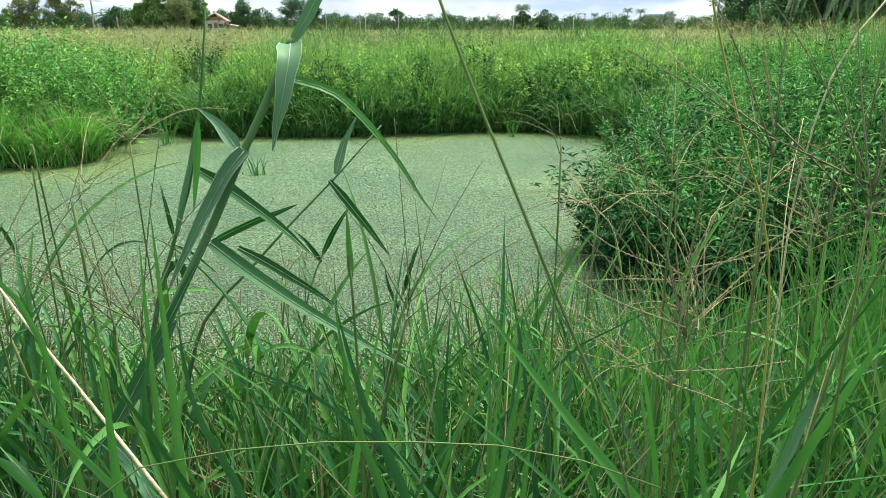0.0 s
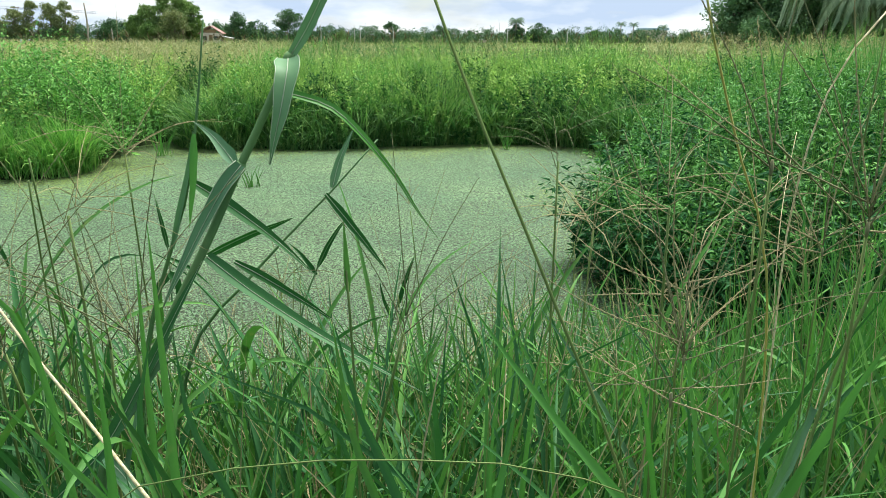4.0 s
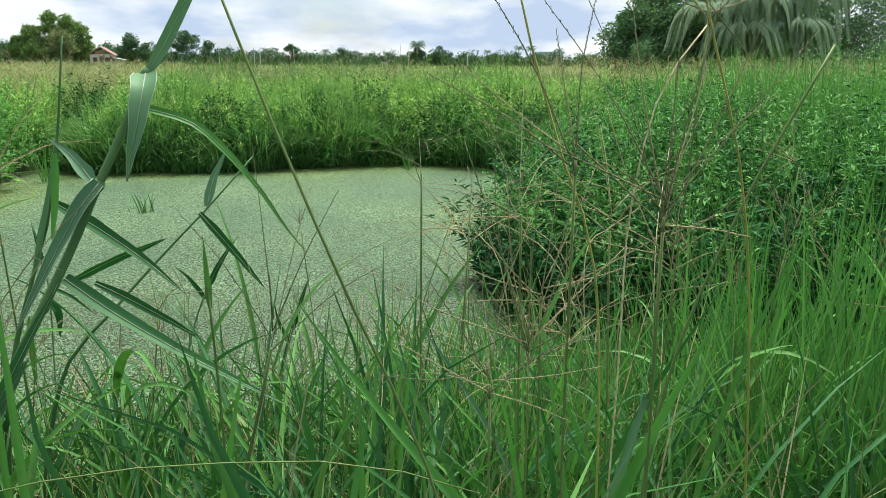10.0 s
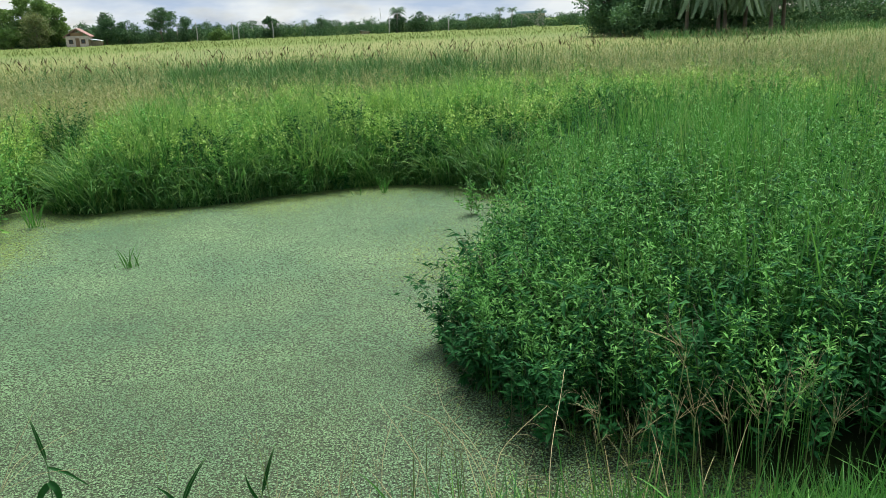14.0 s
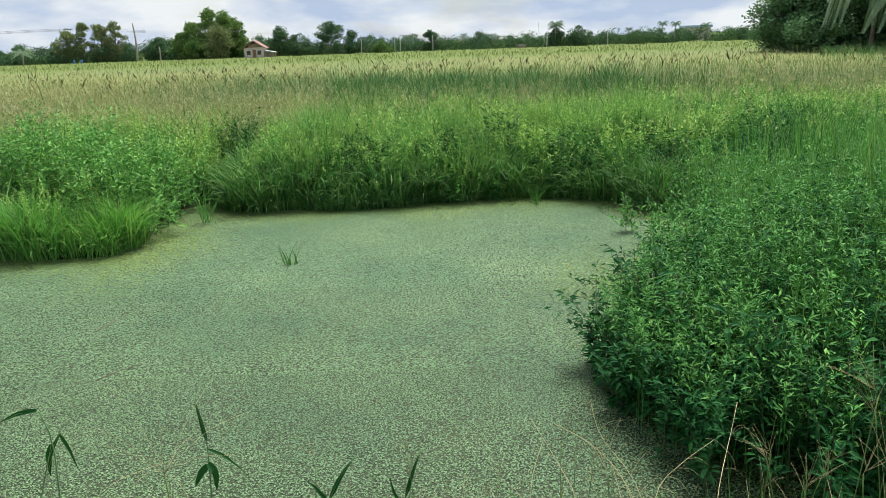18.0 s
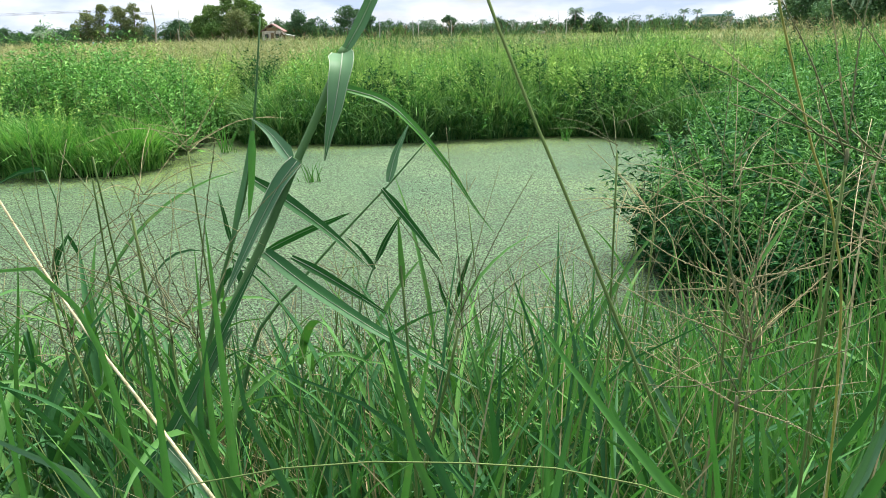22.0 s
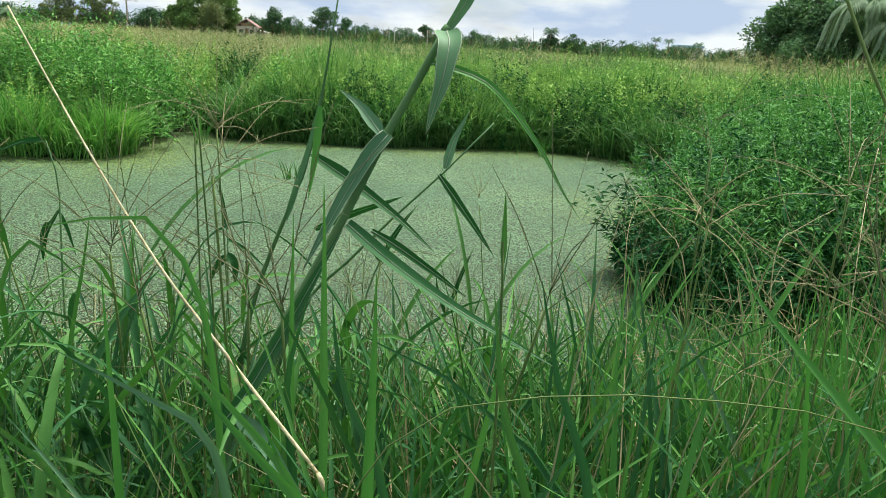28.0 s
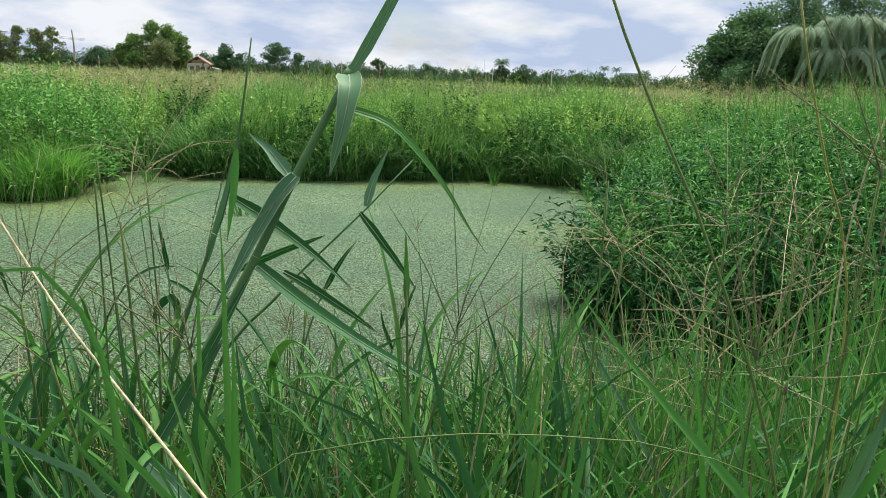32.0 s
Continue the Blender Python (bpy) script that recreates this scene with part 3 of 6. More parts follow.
def floating(name, step, x0, x1, y0, y1, size, mats, labels, keep=(0.9, 0.9), wild=0.33):
    """Small floating leaves with dark water in the gaps; yellower ones gather along the far and the left bank."""
    x, y = [a.ravel() for a in np.meshgrid(np.arange(x0, x1, step), np.arange(y0, y1, step))]
    x, y = x + rng.normal(0, step * wild, len(x)), y + rng.normal(0, step * wild, len(y))
    d = shore(x, y)
    part_of = (y - y0) / (y1 - y0)
    drift = 0.07 * np.sin(3.1 * x + 1.3 * y) * np.sin(2.3 * y - 1.1 * x) + 0.05 * np.sin(7.7 * x - 4.1 * y) + 0.04 * np.sin(13 * x + 9 * y)
    ok = (d < 0.0) & (rng.uniform(0, 1, len(x)) < keep[0] + (keep[1] - keep[0]) * part_of + drift + 0.16 * np.exp(-((d / 0.7) ** 2)) * np.clip((x - 0.5) / 0.5, 0, 1))
    x, y, d = x[ok], y[ok], d[ok]
    n = len(x)
    a, s = rng.uniform(0, 2 * np.pi, n), size * rng.uniform(0.6, 1.35, n)
    c, z = np.stack([x, y], 1), rng.uniform(0.003, 0.008, n)
    lean = rng.normal(0, 0.20 if y1 < 5 else 0.06, (n, 2))
    corners = []
    for k, r in ((0.0, 0.58), (1.75, 0.40), (math.pi, 0.50), (4.55, 0.40)):
        o = np.stack([np.cos(a + k), np.sin(a + k)], 1) * (s * r)[:, None]
        corners.append(np.concatenate([c + o, (z + (o * lean).sum(1)).clip(0.002)[:, None]], 1))
    v = np.stack(corners, 1)
    band = 0.70 + 0.20 * np.sin(1.7 * x) + 0.14 * np.sin(4.1 * x + 1.0)
    yellow = (rng.uniform(0, 1, n) < 0.92 * np.exp(-((d / band) ** 2))) & (y > 6.0)
    right_side = (rng.uniform(0, 1, n) < 0.85 * np.exp(-((d / 0.45) ** 2)) * np.clip((x - 0.6) / 0.6, 0, 1))
    for mat, label, pick in ((mats[0], labels[0], ~(yellow | right_side)), (mats[1], labels[1], yellow | right_side)):
        m = int(pick.sum())
        if m > 50:
            solid(name, v[pick].reshape(-1, 3), np.arange(4 * m).reshape(-1, 4), mat, label=label, category="floating weed", kind="stuff", smooth=False)


WEED, KINDS = (M_FROND_WATER, M_ALGAE), ("pale green floating weed packed close on the pond", "yellow-green floating weed gathered along the bank")
floating("floating_weed", 0.0112, -2.6, 2.5, 2.2, 4.7, 0.0122, WEED, KINDS, (0.58, 0.90))
floating("floating_weed", 0.0155, -3.8, 2.4, 4.7, 6.6, 0.0188, WEED, KINDS, (0.84, 1.0))
floating("floating_weed", 0.0182, -4.9, 3.5, 6.6, 11.5, 0.0236, WEED, KINDS, (1.0, 1.1), 0.24)
floating("floating_weed", 0.0320, -7.0, -4.9, 6.6, 8.3, 0.040, WEED, KINDS, (0.95, 0.95))
floating("floating_weed", 0.0130, -3.8, -2.6, 2.0, 4.7, 0.0142, WEED, KINDS, (0.58, 0.90))
floating("floating_weed", 0.0200, -7.0, -3.8, 1.6, 6.6, 0.0235, WEED, KINDS, (0.66, 1.0))
floating("floating_weed", 0.0450, -16.0, -7.0, 1.6, 6.6, 0.054, WEED, KINDS, (0.92, 0.95))
floating("floating_weed", 0.0500, -16.0, -7.0, 6.6, 8.2, 0.060, WEED, KINDS, (0.95, 0.95))

# ---- far bank: arching grass, herbs and the grass behind it ----
def uneven(p, amount=0.3, scale=1.0):
    """Taller and lower patches in a stand."""
    x, y = p[:, 0] * scale, p[:, 1] * scale
    return 1 + amount * (np.sin(1.9 * x + 0.7 * y) * np.sin(1.3 * y - 0.8 * x + 1) + 0.6 * np.sin(4.3 * x - 2.1 * y + 2) * np.sin(3.1 * y + 1.7 * x))


def grass(name, p, mat, length, width, lean, bend, label, seg=4, category="grass", twist=0.5, power=1.4, patchy=0.25, flat=True):
    n = len(p)
    u = lambda r: rng.uniform(r[0], r[1], n)
    v, f = ribbons(p, rng.uniform(0, 2 * np.pi, n), u(length) * uneven(p, patchy), u(width), u(lean), u(bend), seg, twist=rng.normal(0, twist, n), power=power, flat=flat)
    return solid(name, v, f, mat, label=label, category=category, kind="stuff")


def clumped(n, x0, x1, y0, y1, lo, hi, clumps, spread):
    """Places gathered in tussocks."""
    c = scatter(clumps, x0, x1, y0, y1, lo, hi)
    k = rng.integers(0, clumps, n)
    p = c[k] + np.concatenate([rng.normal(0, spread, (n, 2)), np.zeros((n, 1))], 1)
    d = shore(p[:, 0], p[:, 1])
    p = p[d > -0.10]
    p[:, 2] = np.maximum(ground_z(p[:, 0], p[:, 1]), 0.0) - 0.015
    return p


grass("bank_grass", clumped(6500, -2.9, 6.0, 9.0, 11.2, 0.02, 0.45, 130, 0.11), M_BANK, (0.40, 0.86), (0.010, 0.021), (0.05, 0.5), (0.6, 2.1),
      "tall arching green grass leaning over the pond's edge")
grass("bank_grass", clumped(5200, -3.0, 4.6, 8.6, 11.0, -0.02, 0.12, 240, 0.05), M_BANK, (0.18, 0.46), (0.008, 0.016), (0.05, 0.7), (0.5, 1.9),
      "short green grass hanging down to the weed at the pond's far edge")
grass("bank_grass", clumped(4200, -6, 7.5, 9.4, 14.5, 0.25, 4.5, 130, 0.12), M_BANK, (0.45, 1.0), (0.012, 0.028), (0.02, 0.4), (0.2, 1.5),
      "thick green grass on top of the pond's bank")
grass("bank_grass", clumped(900, -3.5, -2.1, 10.2, 12.6, 0.0, 0.45, 30, 0.09), M_BANK, (0.45, 0.85), (0.012, 0.024), (0.05, 0.5), (0.3, 1.3),
      "green grass round the head of a narrow inlet")
grass("bank_grass", clumped(2600, -6.5, -3.30, 7.6, 8.7, 0.0, 0.18, 90, 0.07), M_BANK_LIGHT, (0.40, 0.78), (0.009, 0.017), (0.1, 0.6), (0.4, 1.7),
      "arching green grass hanging over the water")
grass("bank_grass", clumped(2400, -6.5, -3.3, 7.8, 8.9, 0.0, 0.40, 70, 0.10), M_BANK_LIGHT, (0.40, 0.80), (0.010, 0.018), (0.05, 0.5), (0.3, 1.3),
      "light green grass at the foot of the pond's bank")


def sprigs(p, height, leaf_len, leaf_wid, per_stem, spread=0.35, lowest=0.15, flat=False, rise=0.5):
    """Upright leafy stems: returns the leaves' and the stems' geometry."""
    n = len(p)
    h = height * rng.uniform(0.75, 1.1, n) * uneven(p, 0.15, 1.4)
    az, lean = rng.uniform(0, 2 * np.pi, n), np.abs(rng.normal(0, spread, n))
    sv = ribbons(p, az, h * 1.06, np.full(n, 0.006), lean * 0.3, lean, 4, fold=0.5, flat=flat)
    t = rng.uniform(lowest, 1.0, (n, per_stem))
    r = np.sin(lean[:, None] * (0.3 + 0.42 * t)) * t * h[:, None]
    z = np.cos(lean[:, None] * (0.3 + 0.42 * t)) * t * h[:, None]
    b = np.stack([p[:, 0:1] + r * np.cos(az)[:, None], p[:, 1:2] + r * np.sin(az)[:, None], p[:, 2:3] + z], 2).reshape(-1, 3)
    m = len(b)
    la = rng.uniform(0, 2 * np.pi, m)
    up = rng.normal(rise, 0.45, m)
    way = np.stack([np.cos(la), np.sin(la), up], 1)
    s = leaf_len * rng.uniform(0.6, 1.25, m) * (1.1 - 0.45 * t.ravel())
    lv = leaves(b + way * 0.01, way, s, s * leaf_wid * rng.uniform(0.8, 1.2, m), rng.normal(0, 0.5, m), flat=flat)
    return lv, sv


def herb_stand(name, p, mat, height, leaf_len, leaf_wid, per_stem, label, category="herb", spread=0.35, lowest=0.15):
    lv, sv = sprigs(p, height, leaf_len, leaf_wid, per_stem, spread, lowest, True)
    v, f = join(lv, sv)
    return solid(name, v, f, mat, label=label, category=category, kind="stuff", smooth=False)


def herb_mounds(mounds, x0, x1, y0, y1, lo, hi, mat, tall, broad, stems, per, leaf, label, narrow=0.33, spires=0.35, tips=M_HERB_TOP_LIT, lit_from=0.72):
    """Leafy herbs in rounded mounds: stems lower and leaning out towards each mound's rim, a few spires above."""
    c = scatter(mounds, x0, x1, y0, y1, lo, hi)
    big, high = rng.uniform(*broad, mounds), rng.uniform(*tall, mounds) * uneven(c, 0.16, 0.8)
    k = np.repeat(np.arange(mounds), stems)
    n = len(k)
    a, r = rng.uniform(0, 2 * np.pi, n), np.sqrt(rng.uniform(0, 1, n))
    p = c[k] + np.stack([np.cos(a) * r * big[k], np.sin(a) * r * big[k], np.zeros(n)], 1)
    p[:, 2] = np.maximum(ground_z(p[:, 0], p[:, 1]), 0.0) - 0.02
    h = high[k] * (1 - 0.42 * r ** 2) * rng.uniform(0.88, 1.08, n) * np.where(rng.uniform(0, 1, n) < spires * 0.2, 1.18, 1.0)
    az, lean = a + rng.normal(0, 0.6, n), np.clip(0.55 * r + rng.normal(0, 0.12, n), 0.02, 1.0)
    st = ribbons(p, az, h, np.full(n, 0.006), lean * 0.25, lean * 0.9, 4, fold=0.5, flat=True)
    rows = st[0].reshape(n, 5, 2, 3).mean(2)
    t = 0.12 + 0.88 * rng.uniform(0, 1, (n, per)) ** 0.75
    i = np.minimum((t * 4).astype(int), 3)
    w = (t * 4 - i)[..., None]
    g = np.arange(n)[:, None]
    b = (rows[g, i] * (1 - w) + rows[g, i + 1] * w).reshape(-1, 3)
    m = len(b)
    la = rng.uniform(0, 2 * np.pi, m)
    way = np.stack([np.cos(la), np.sin(la), rng.normal(0.45, 0.45, m)], 1)
    s = leaf * rng.uniform(0.6, 1.25, m) * (1.15 - 0.6 * t.ravel())
    lv = leaves(b, way, s, s * narrow * rng.uniform(0.8, 1.25, m), rng.normal(0, 0.5, m), flat=True)
    # Upper leaves take the paler material: light from above is put into colour.
    top = t.ravel() > lit_from
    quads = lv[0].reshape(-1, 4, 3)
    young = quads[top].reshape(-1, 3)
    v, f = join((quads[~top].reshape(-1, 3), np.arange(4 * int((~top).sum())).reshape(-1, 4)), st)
    solid("bank_herbs", young, np.arange(len(young)).reshape(-1, 4), tips, label="yellow-green young tops of the herbs, paler for the light on them", category="herb", kind="stuff", smooth=False)
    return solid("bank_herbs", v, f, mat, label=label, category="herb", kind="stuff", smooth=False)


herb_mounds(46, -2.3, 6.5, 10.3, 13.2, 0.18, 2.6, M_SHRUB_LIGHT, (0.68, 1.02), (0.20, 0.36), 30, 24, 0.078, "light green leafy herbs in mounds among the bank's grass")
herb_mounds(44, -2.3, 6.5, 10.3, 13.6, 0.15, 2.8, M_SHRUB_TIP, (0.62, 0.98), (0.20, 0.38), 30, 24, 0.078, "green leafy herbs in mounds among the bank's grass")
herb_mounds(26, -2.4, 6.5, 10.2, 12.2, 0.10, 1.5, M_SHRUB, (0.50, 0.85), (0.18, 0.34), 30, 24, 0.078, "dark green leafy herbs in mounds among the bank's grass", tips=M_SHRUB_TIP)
# Pale leaves reach lower here: this corner's stronger light is in the colour.
herb_mounds(44, -8.0, -3.2, 8.1, 12.4, 0.06, 2.6, M_SHRUB_LIGHT, (0.70, 1.12), (0.22, 0.40), 36, 30, 0.064, "bright green leafy herbs in mounds at a corner of the pond", lit_from=0.36)
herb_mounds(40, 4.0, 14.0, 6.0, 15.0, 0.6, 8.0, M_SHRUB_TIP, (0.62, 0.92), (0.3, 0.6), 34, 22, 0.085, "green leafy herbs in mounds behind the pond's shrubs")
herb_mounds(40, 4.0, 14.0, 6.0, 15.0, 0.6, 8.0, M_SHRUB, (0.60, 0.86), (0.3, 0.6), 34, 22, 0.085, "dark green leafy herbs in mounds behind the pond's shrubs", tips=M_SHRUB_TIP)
# The dip's shade is put into the dark leaf colour of its herbs.
low_growth = np.array(HOLLOW[:2]) + rng.uniform(-1, 1, (420, 2)) * np.array(HOLLOW[2:])
low_growth = np.concatenate([low_growth, ground_z(low_growth[:, 0], low_growth[:, 1])[:, None] - 0.02], 1)
herb_stand("bank_herbs", low_growth, M_SHRUB, 0.30, 0.10, 0.33, 20, "low herbs in a dip behind the pond, its shade in their dark green")
herb_mounds(70, -9.0, 12.0, 12.4, 18.5, 2.2, 9.0, M_SHRUB_LIGHT, (0.52, 0.78), (0.35, 0.7), 26, 15, 0.110, "loose green herbs in mounds between the bank and the field", 0.26)

# These stems also carry the bank's backlit tips in their bright colour.
grass("bank_grass", clumped(4200, -2.6, 4.0, 10.3, 13.6, 0.25, 3.4, 150, 0.16), M_BANK_TIP, (0.72, 1.05), (0.006, 0.012), (0.0, 0.25), (0.1, 0.9), "upright yellow-green grass stems rising over the far bank")

# ---- the field beyond ----
def field(name, n, x0, x1, y0, y1, mat, length, width, label, lean=(0.0, 0.25), bend=(0.1, 0.9), seg=2):
    s = rng.uniform(0, 1, n)
    y = y0 * (y1 / y0) ** s
    x = rng.uniform(x0, x1, n) * y / y1
    p = np.stack([x, y, ground_z(x, y) - 0.01], 1)
    p = p[(shore(x, y) > 0.4) & ~in_hollow(x, y)]
    return grass(name, p, mat, length, width, lean, bend, label, seg)


field("field_grass", 11000, -18, 22, 12.4, 22, M_BANK, (0.35, 0.62), (0.014, 0.030), "tall green grass in the field behind the pond", bend=(0.4, 1.8))
field("field_grass", 25000, -32, 40, 14, 42, M_FIELD, (0.38, 0.62), (0.012, 0.028), "beige and green seeding grass in the field", bend=(0.5, 1.8))
field("field_grass", 15000, -62, 70, 38, 80, M_FIELD, (0.20, 0.34), (0.015, 0.035), "low beige-green grass farther out in the field", bend=(0.5, 1.8), seg=2)
field("rice_plants", 12000, -95, 100, 74, 128, M_RICE, (0.20, 0.32), (0.03, 0.06), "even yellow-green rice standing in the field", seg=2)
herb_mounds(60, -9.0, 12.0, 12.2, 18.0, 2.0, 9.0, M_SHRUB_TIP, (0.50, 0.78), (0.35, 0.7), 26, 15, 0.110, "green herbs in mounds between the bank and the field", 0.26)
# a darker, taller patch across the middle of the field
dark = rng.normal(0, 1, (8500, 2)) * np.array([4.0, 2.2]) + np.array([-0.5, 22.0])
dark = np.concatenate([dark, ground_z(dark[:, 0], dark[:, 1])[:, None] - 0.01], 1)
grass("field_grass", dark, M_FIELD_DARK, (0.74, 1.00), (0.014, 0.028), (0.0, 0.3), (0.2, 1.2), "taller dark green grass across the field", 3)


def seed_tops(name, n, x0, x1, y0, y1, mat, label, tall=(0.75, 1.1), heads=5, wide=(0.006, 0.014), rise=(0.5, 2.2), long=(0.06, 0.13)):
    """Thin stalks with a loose brown seed head."""
    s = rng.uniform(0, 1, n)
    y = y0 * (y1 / y0) ** s
    x = rng.uniform(x0, x1, n) * y / y1
    ok = (shore(x, y) > 0.3) & ~in_hollow(x, y)
    x, y = x[ok], y[ok]
    n = len(x)
    p = np.stack([x, y, ground_z(x, y)], 1)
    h = rng.uniform(*tall, n)
    az, lean = rng.uniform(0, 2 * np.pi, n), rng.uniform(0.02, 0.28, n)
    st = ribbons(p, az, h, np.full(n, 0.004), lean * 0.4, lean, 3, fold=0.5, flat=True)
    tips = st[0].reshape(n, 4, 2, 3)[:, -1, 1]
    k = heads
    b = np.repeat(tips, k, 0) - np.array([0, 0, 1]) * rng.uniform(0, 0.16, n * k)[:, None]
    a = np.repeat(az, k) + rng.normal(0, 0.9, n * k)
    way = np.stack([np.cos(a), np.sin(a), rng.uniform(*rise, n * k)], 1)
    hd = leaves(b, way, rng.uniform(*long, n * k), rng.uniform(*wide, n * k), rng.normal(0, 1, n * k), flat=True)
    v, f = join(st, hd)
    return solid(name, v, f, mat, label=label, category="grass", kind="stuff")


seed_tops("seeding_grass", 3000, -34, 42, 13.5, 42, M_HAZE, "a haze of thin beige seed heads above the field grass", (0.62, 0.86), 6, (0.005, 0.010), (0.1, 1.6))
seed_tops("seeding_grass", 4800, -26, -4, 12.6, 32, M_HAZE, "dense beige seed heads over one side of the field", (0.66, 0.92), 6, (0.005, 0.009), (0.1, 1.5))
seed_tops("seeding_grass", 1100, 4, 34, 13.0, 34, M_HAZE, "loose beige seed heads over the other side of the field", (0.62, 0.9), 6, (0.005, 0.009), (0.1, 1.5))
seed_tops("seeding_grass", 1500, -14, 3, 11.5, 17, M_HAZE, "thin beige seed heads above the bank's grass", (0.75, 1.0), 8, (0.003, 0.006), (0.1, 1.6))
seed_tops("seeding_grass", 420, -16, 24, 20.0, 31, M_SPIKE, "dark brown seed spikes standing out of the field grass", (0.85, 1.12), 2, (0.020, 0.036), (0.8, 2.4), (0.16, 0.28))
seed_tops("seeding_grass", 1100, 6.5, 20, 8.5, 20, M_HAZE, "thin beige seed heads over the herbs behind the shrubs", (0.85, 1.12), 7, (0.004, 0.008), (0.1, 1.5))
seed_tops("seeding_grass", 2600, -17, -3.2, 11.6, 26, M_HAZE, "pale beige seed heads crowding the field beside the pond's corner", (0.66, 0.95), 8, (0.004, 0.008), (0.1, 1.5))

# ---- trees along the field's edge ----
def crown_leaves(blobs, per, size, droop=0.0):
    """Leaves in ragged clumps: each blob is (x, y, z, radius, flatness)."""
    bs = []
    for x, y, z, r, k in blobs:
        d = rng.normal(0, 1, (per, 3))
        d /= np.linalg.norm(d, axis=1, keepdims=True)
        d *= (r * rng.uniform(0.35, 1.1, per) ** 0.6)[:, None]
        d[:, 2] *= k
        bs.append(np.array([x, y, z]) + d)
    b = np.concatenate(bs)
    n = len(b)
    way = rng.normal(0, 1, (n, 3))
    way[:, 2] = way[:, 2] * 0.6 - droop
    s = size * rng.uniform(0.6, 1.4, n)
    return leaves(b, way, s, s * rng.uniform(0.4, 0.7, n), rng.normal(0, 1, n), flat=True)


def tree(h, w, label, mat, size, blobs=16, per=80, trunk_r=0.12, start=0.28, category="tree", shape=0.8, droop=0.0):
    """A tapered trunk with limbs and a crown of many small leaves; stands at the origin."""
    root = thing("tree", label, category)
    top = np.array([rng.normal(0, 0.04 * h), rng.normal(0, 0.04 * h), h * 0.72])
    line = curve([(0, 0, -0.1), (rng.normal(0, 0.02 * h), rng.normal(0, 0.02 * h), h * 0.3), top], 7)
    pieces = [tube(line, np.linspace(trunk_r, trunk_r * 0.35, 7), 7)]
    bl = []
    for i in range(blobs):
        a = i * 2.4 + rng.uniform(-0.4, 0.4)
        t = rng.uniform(0, 1)
        z = h * (start + (1 - start) * (0.12 + 0.80 * t))
        reach = w * 0.5 * shape * math.sqrt(max(0.05, 1 - (2 * t - 0.85) ** 2)) * rng.uniform(0.35, 1.2)
        r = w * rng.uniform(0.09, 0.24)
        c = np.array([math.cos(a) * reach, math.sin(a) * reach, z - 0.2 * r])
        bl.append((*c, r, rng.uniform(0.6, 0.9)))
        if i % 2:
            continue
        k = line[min(6, 1 + int(t * 5))]
        pieces.append(tube(curve([k, (k + c) / 2 + np.array([0, 0, 0.04 * h]), c], 4), np.linspace(trunk_r * 0.35, trunk_r * 0.1, 4), 4))
    solid("trunk", *join(*pieces), M_BARK, root)
    solid("crown", *crown_leaves(bl, per, size, droop), mat, root, kind="stuff", smooth=False)
    return root


def coconut(h, label, fronds=15, reach=1.5, mat=M_FROND):
    root = thing("palm_tree", label, "palm tree")
    line = curve([(0, 0, -0.1), (0.05 * h, 0, h * 0.5), (0.08 * h, 0, h)], 9)
    solid("trunk", *tube(line, np.linspace(0.14, 0.09, 9), 7), M_PALE_BARK, root)
    for i in range(fronds):
        a = i * 2.4
        el = 1.0 - 1.7 * (i / fronds)
        d = np.array([math.cos(a), math.sin(a), 0])
        r = curve([line[-1], line[-1] + d * reach * 0.5 + np.array([0, 0, el * reach * 0.42]), line[-1] + d * reach + np.array([0, 0, (el - 0.7) * reach * 0.45])], 9)
        k = 26
        s = np.linspace(0.1, 1, k)
        b = np.stack([np.interp(s, np.linspace(0, 1, 9), r[:, j]) for j in range(3)], 1)
        b = np.repeat(b, 2, 0)
        sd = np.cross(d, [0, 0, 1.0])
        way = np.tile(np.stack([sd, -sd]), (k, 1)) + d * 0.5 + np.array([0, 0, -0.55])
        lf = leaves(b, way, np.repeat(reach * 0.32 * np.sin(np.pi * (0.15 + 0.8 * s)), 2), np.full(2 * k, 0.05), np.zeros(2 * k))
        solid("frond", *join(tube(r, np.linspace(0.025, 0.008, 9), 4), lf), mat, root, smooth=False)
    return root


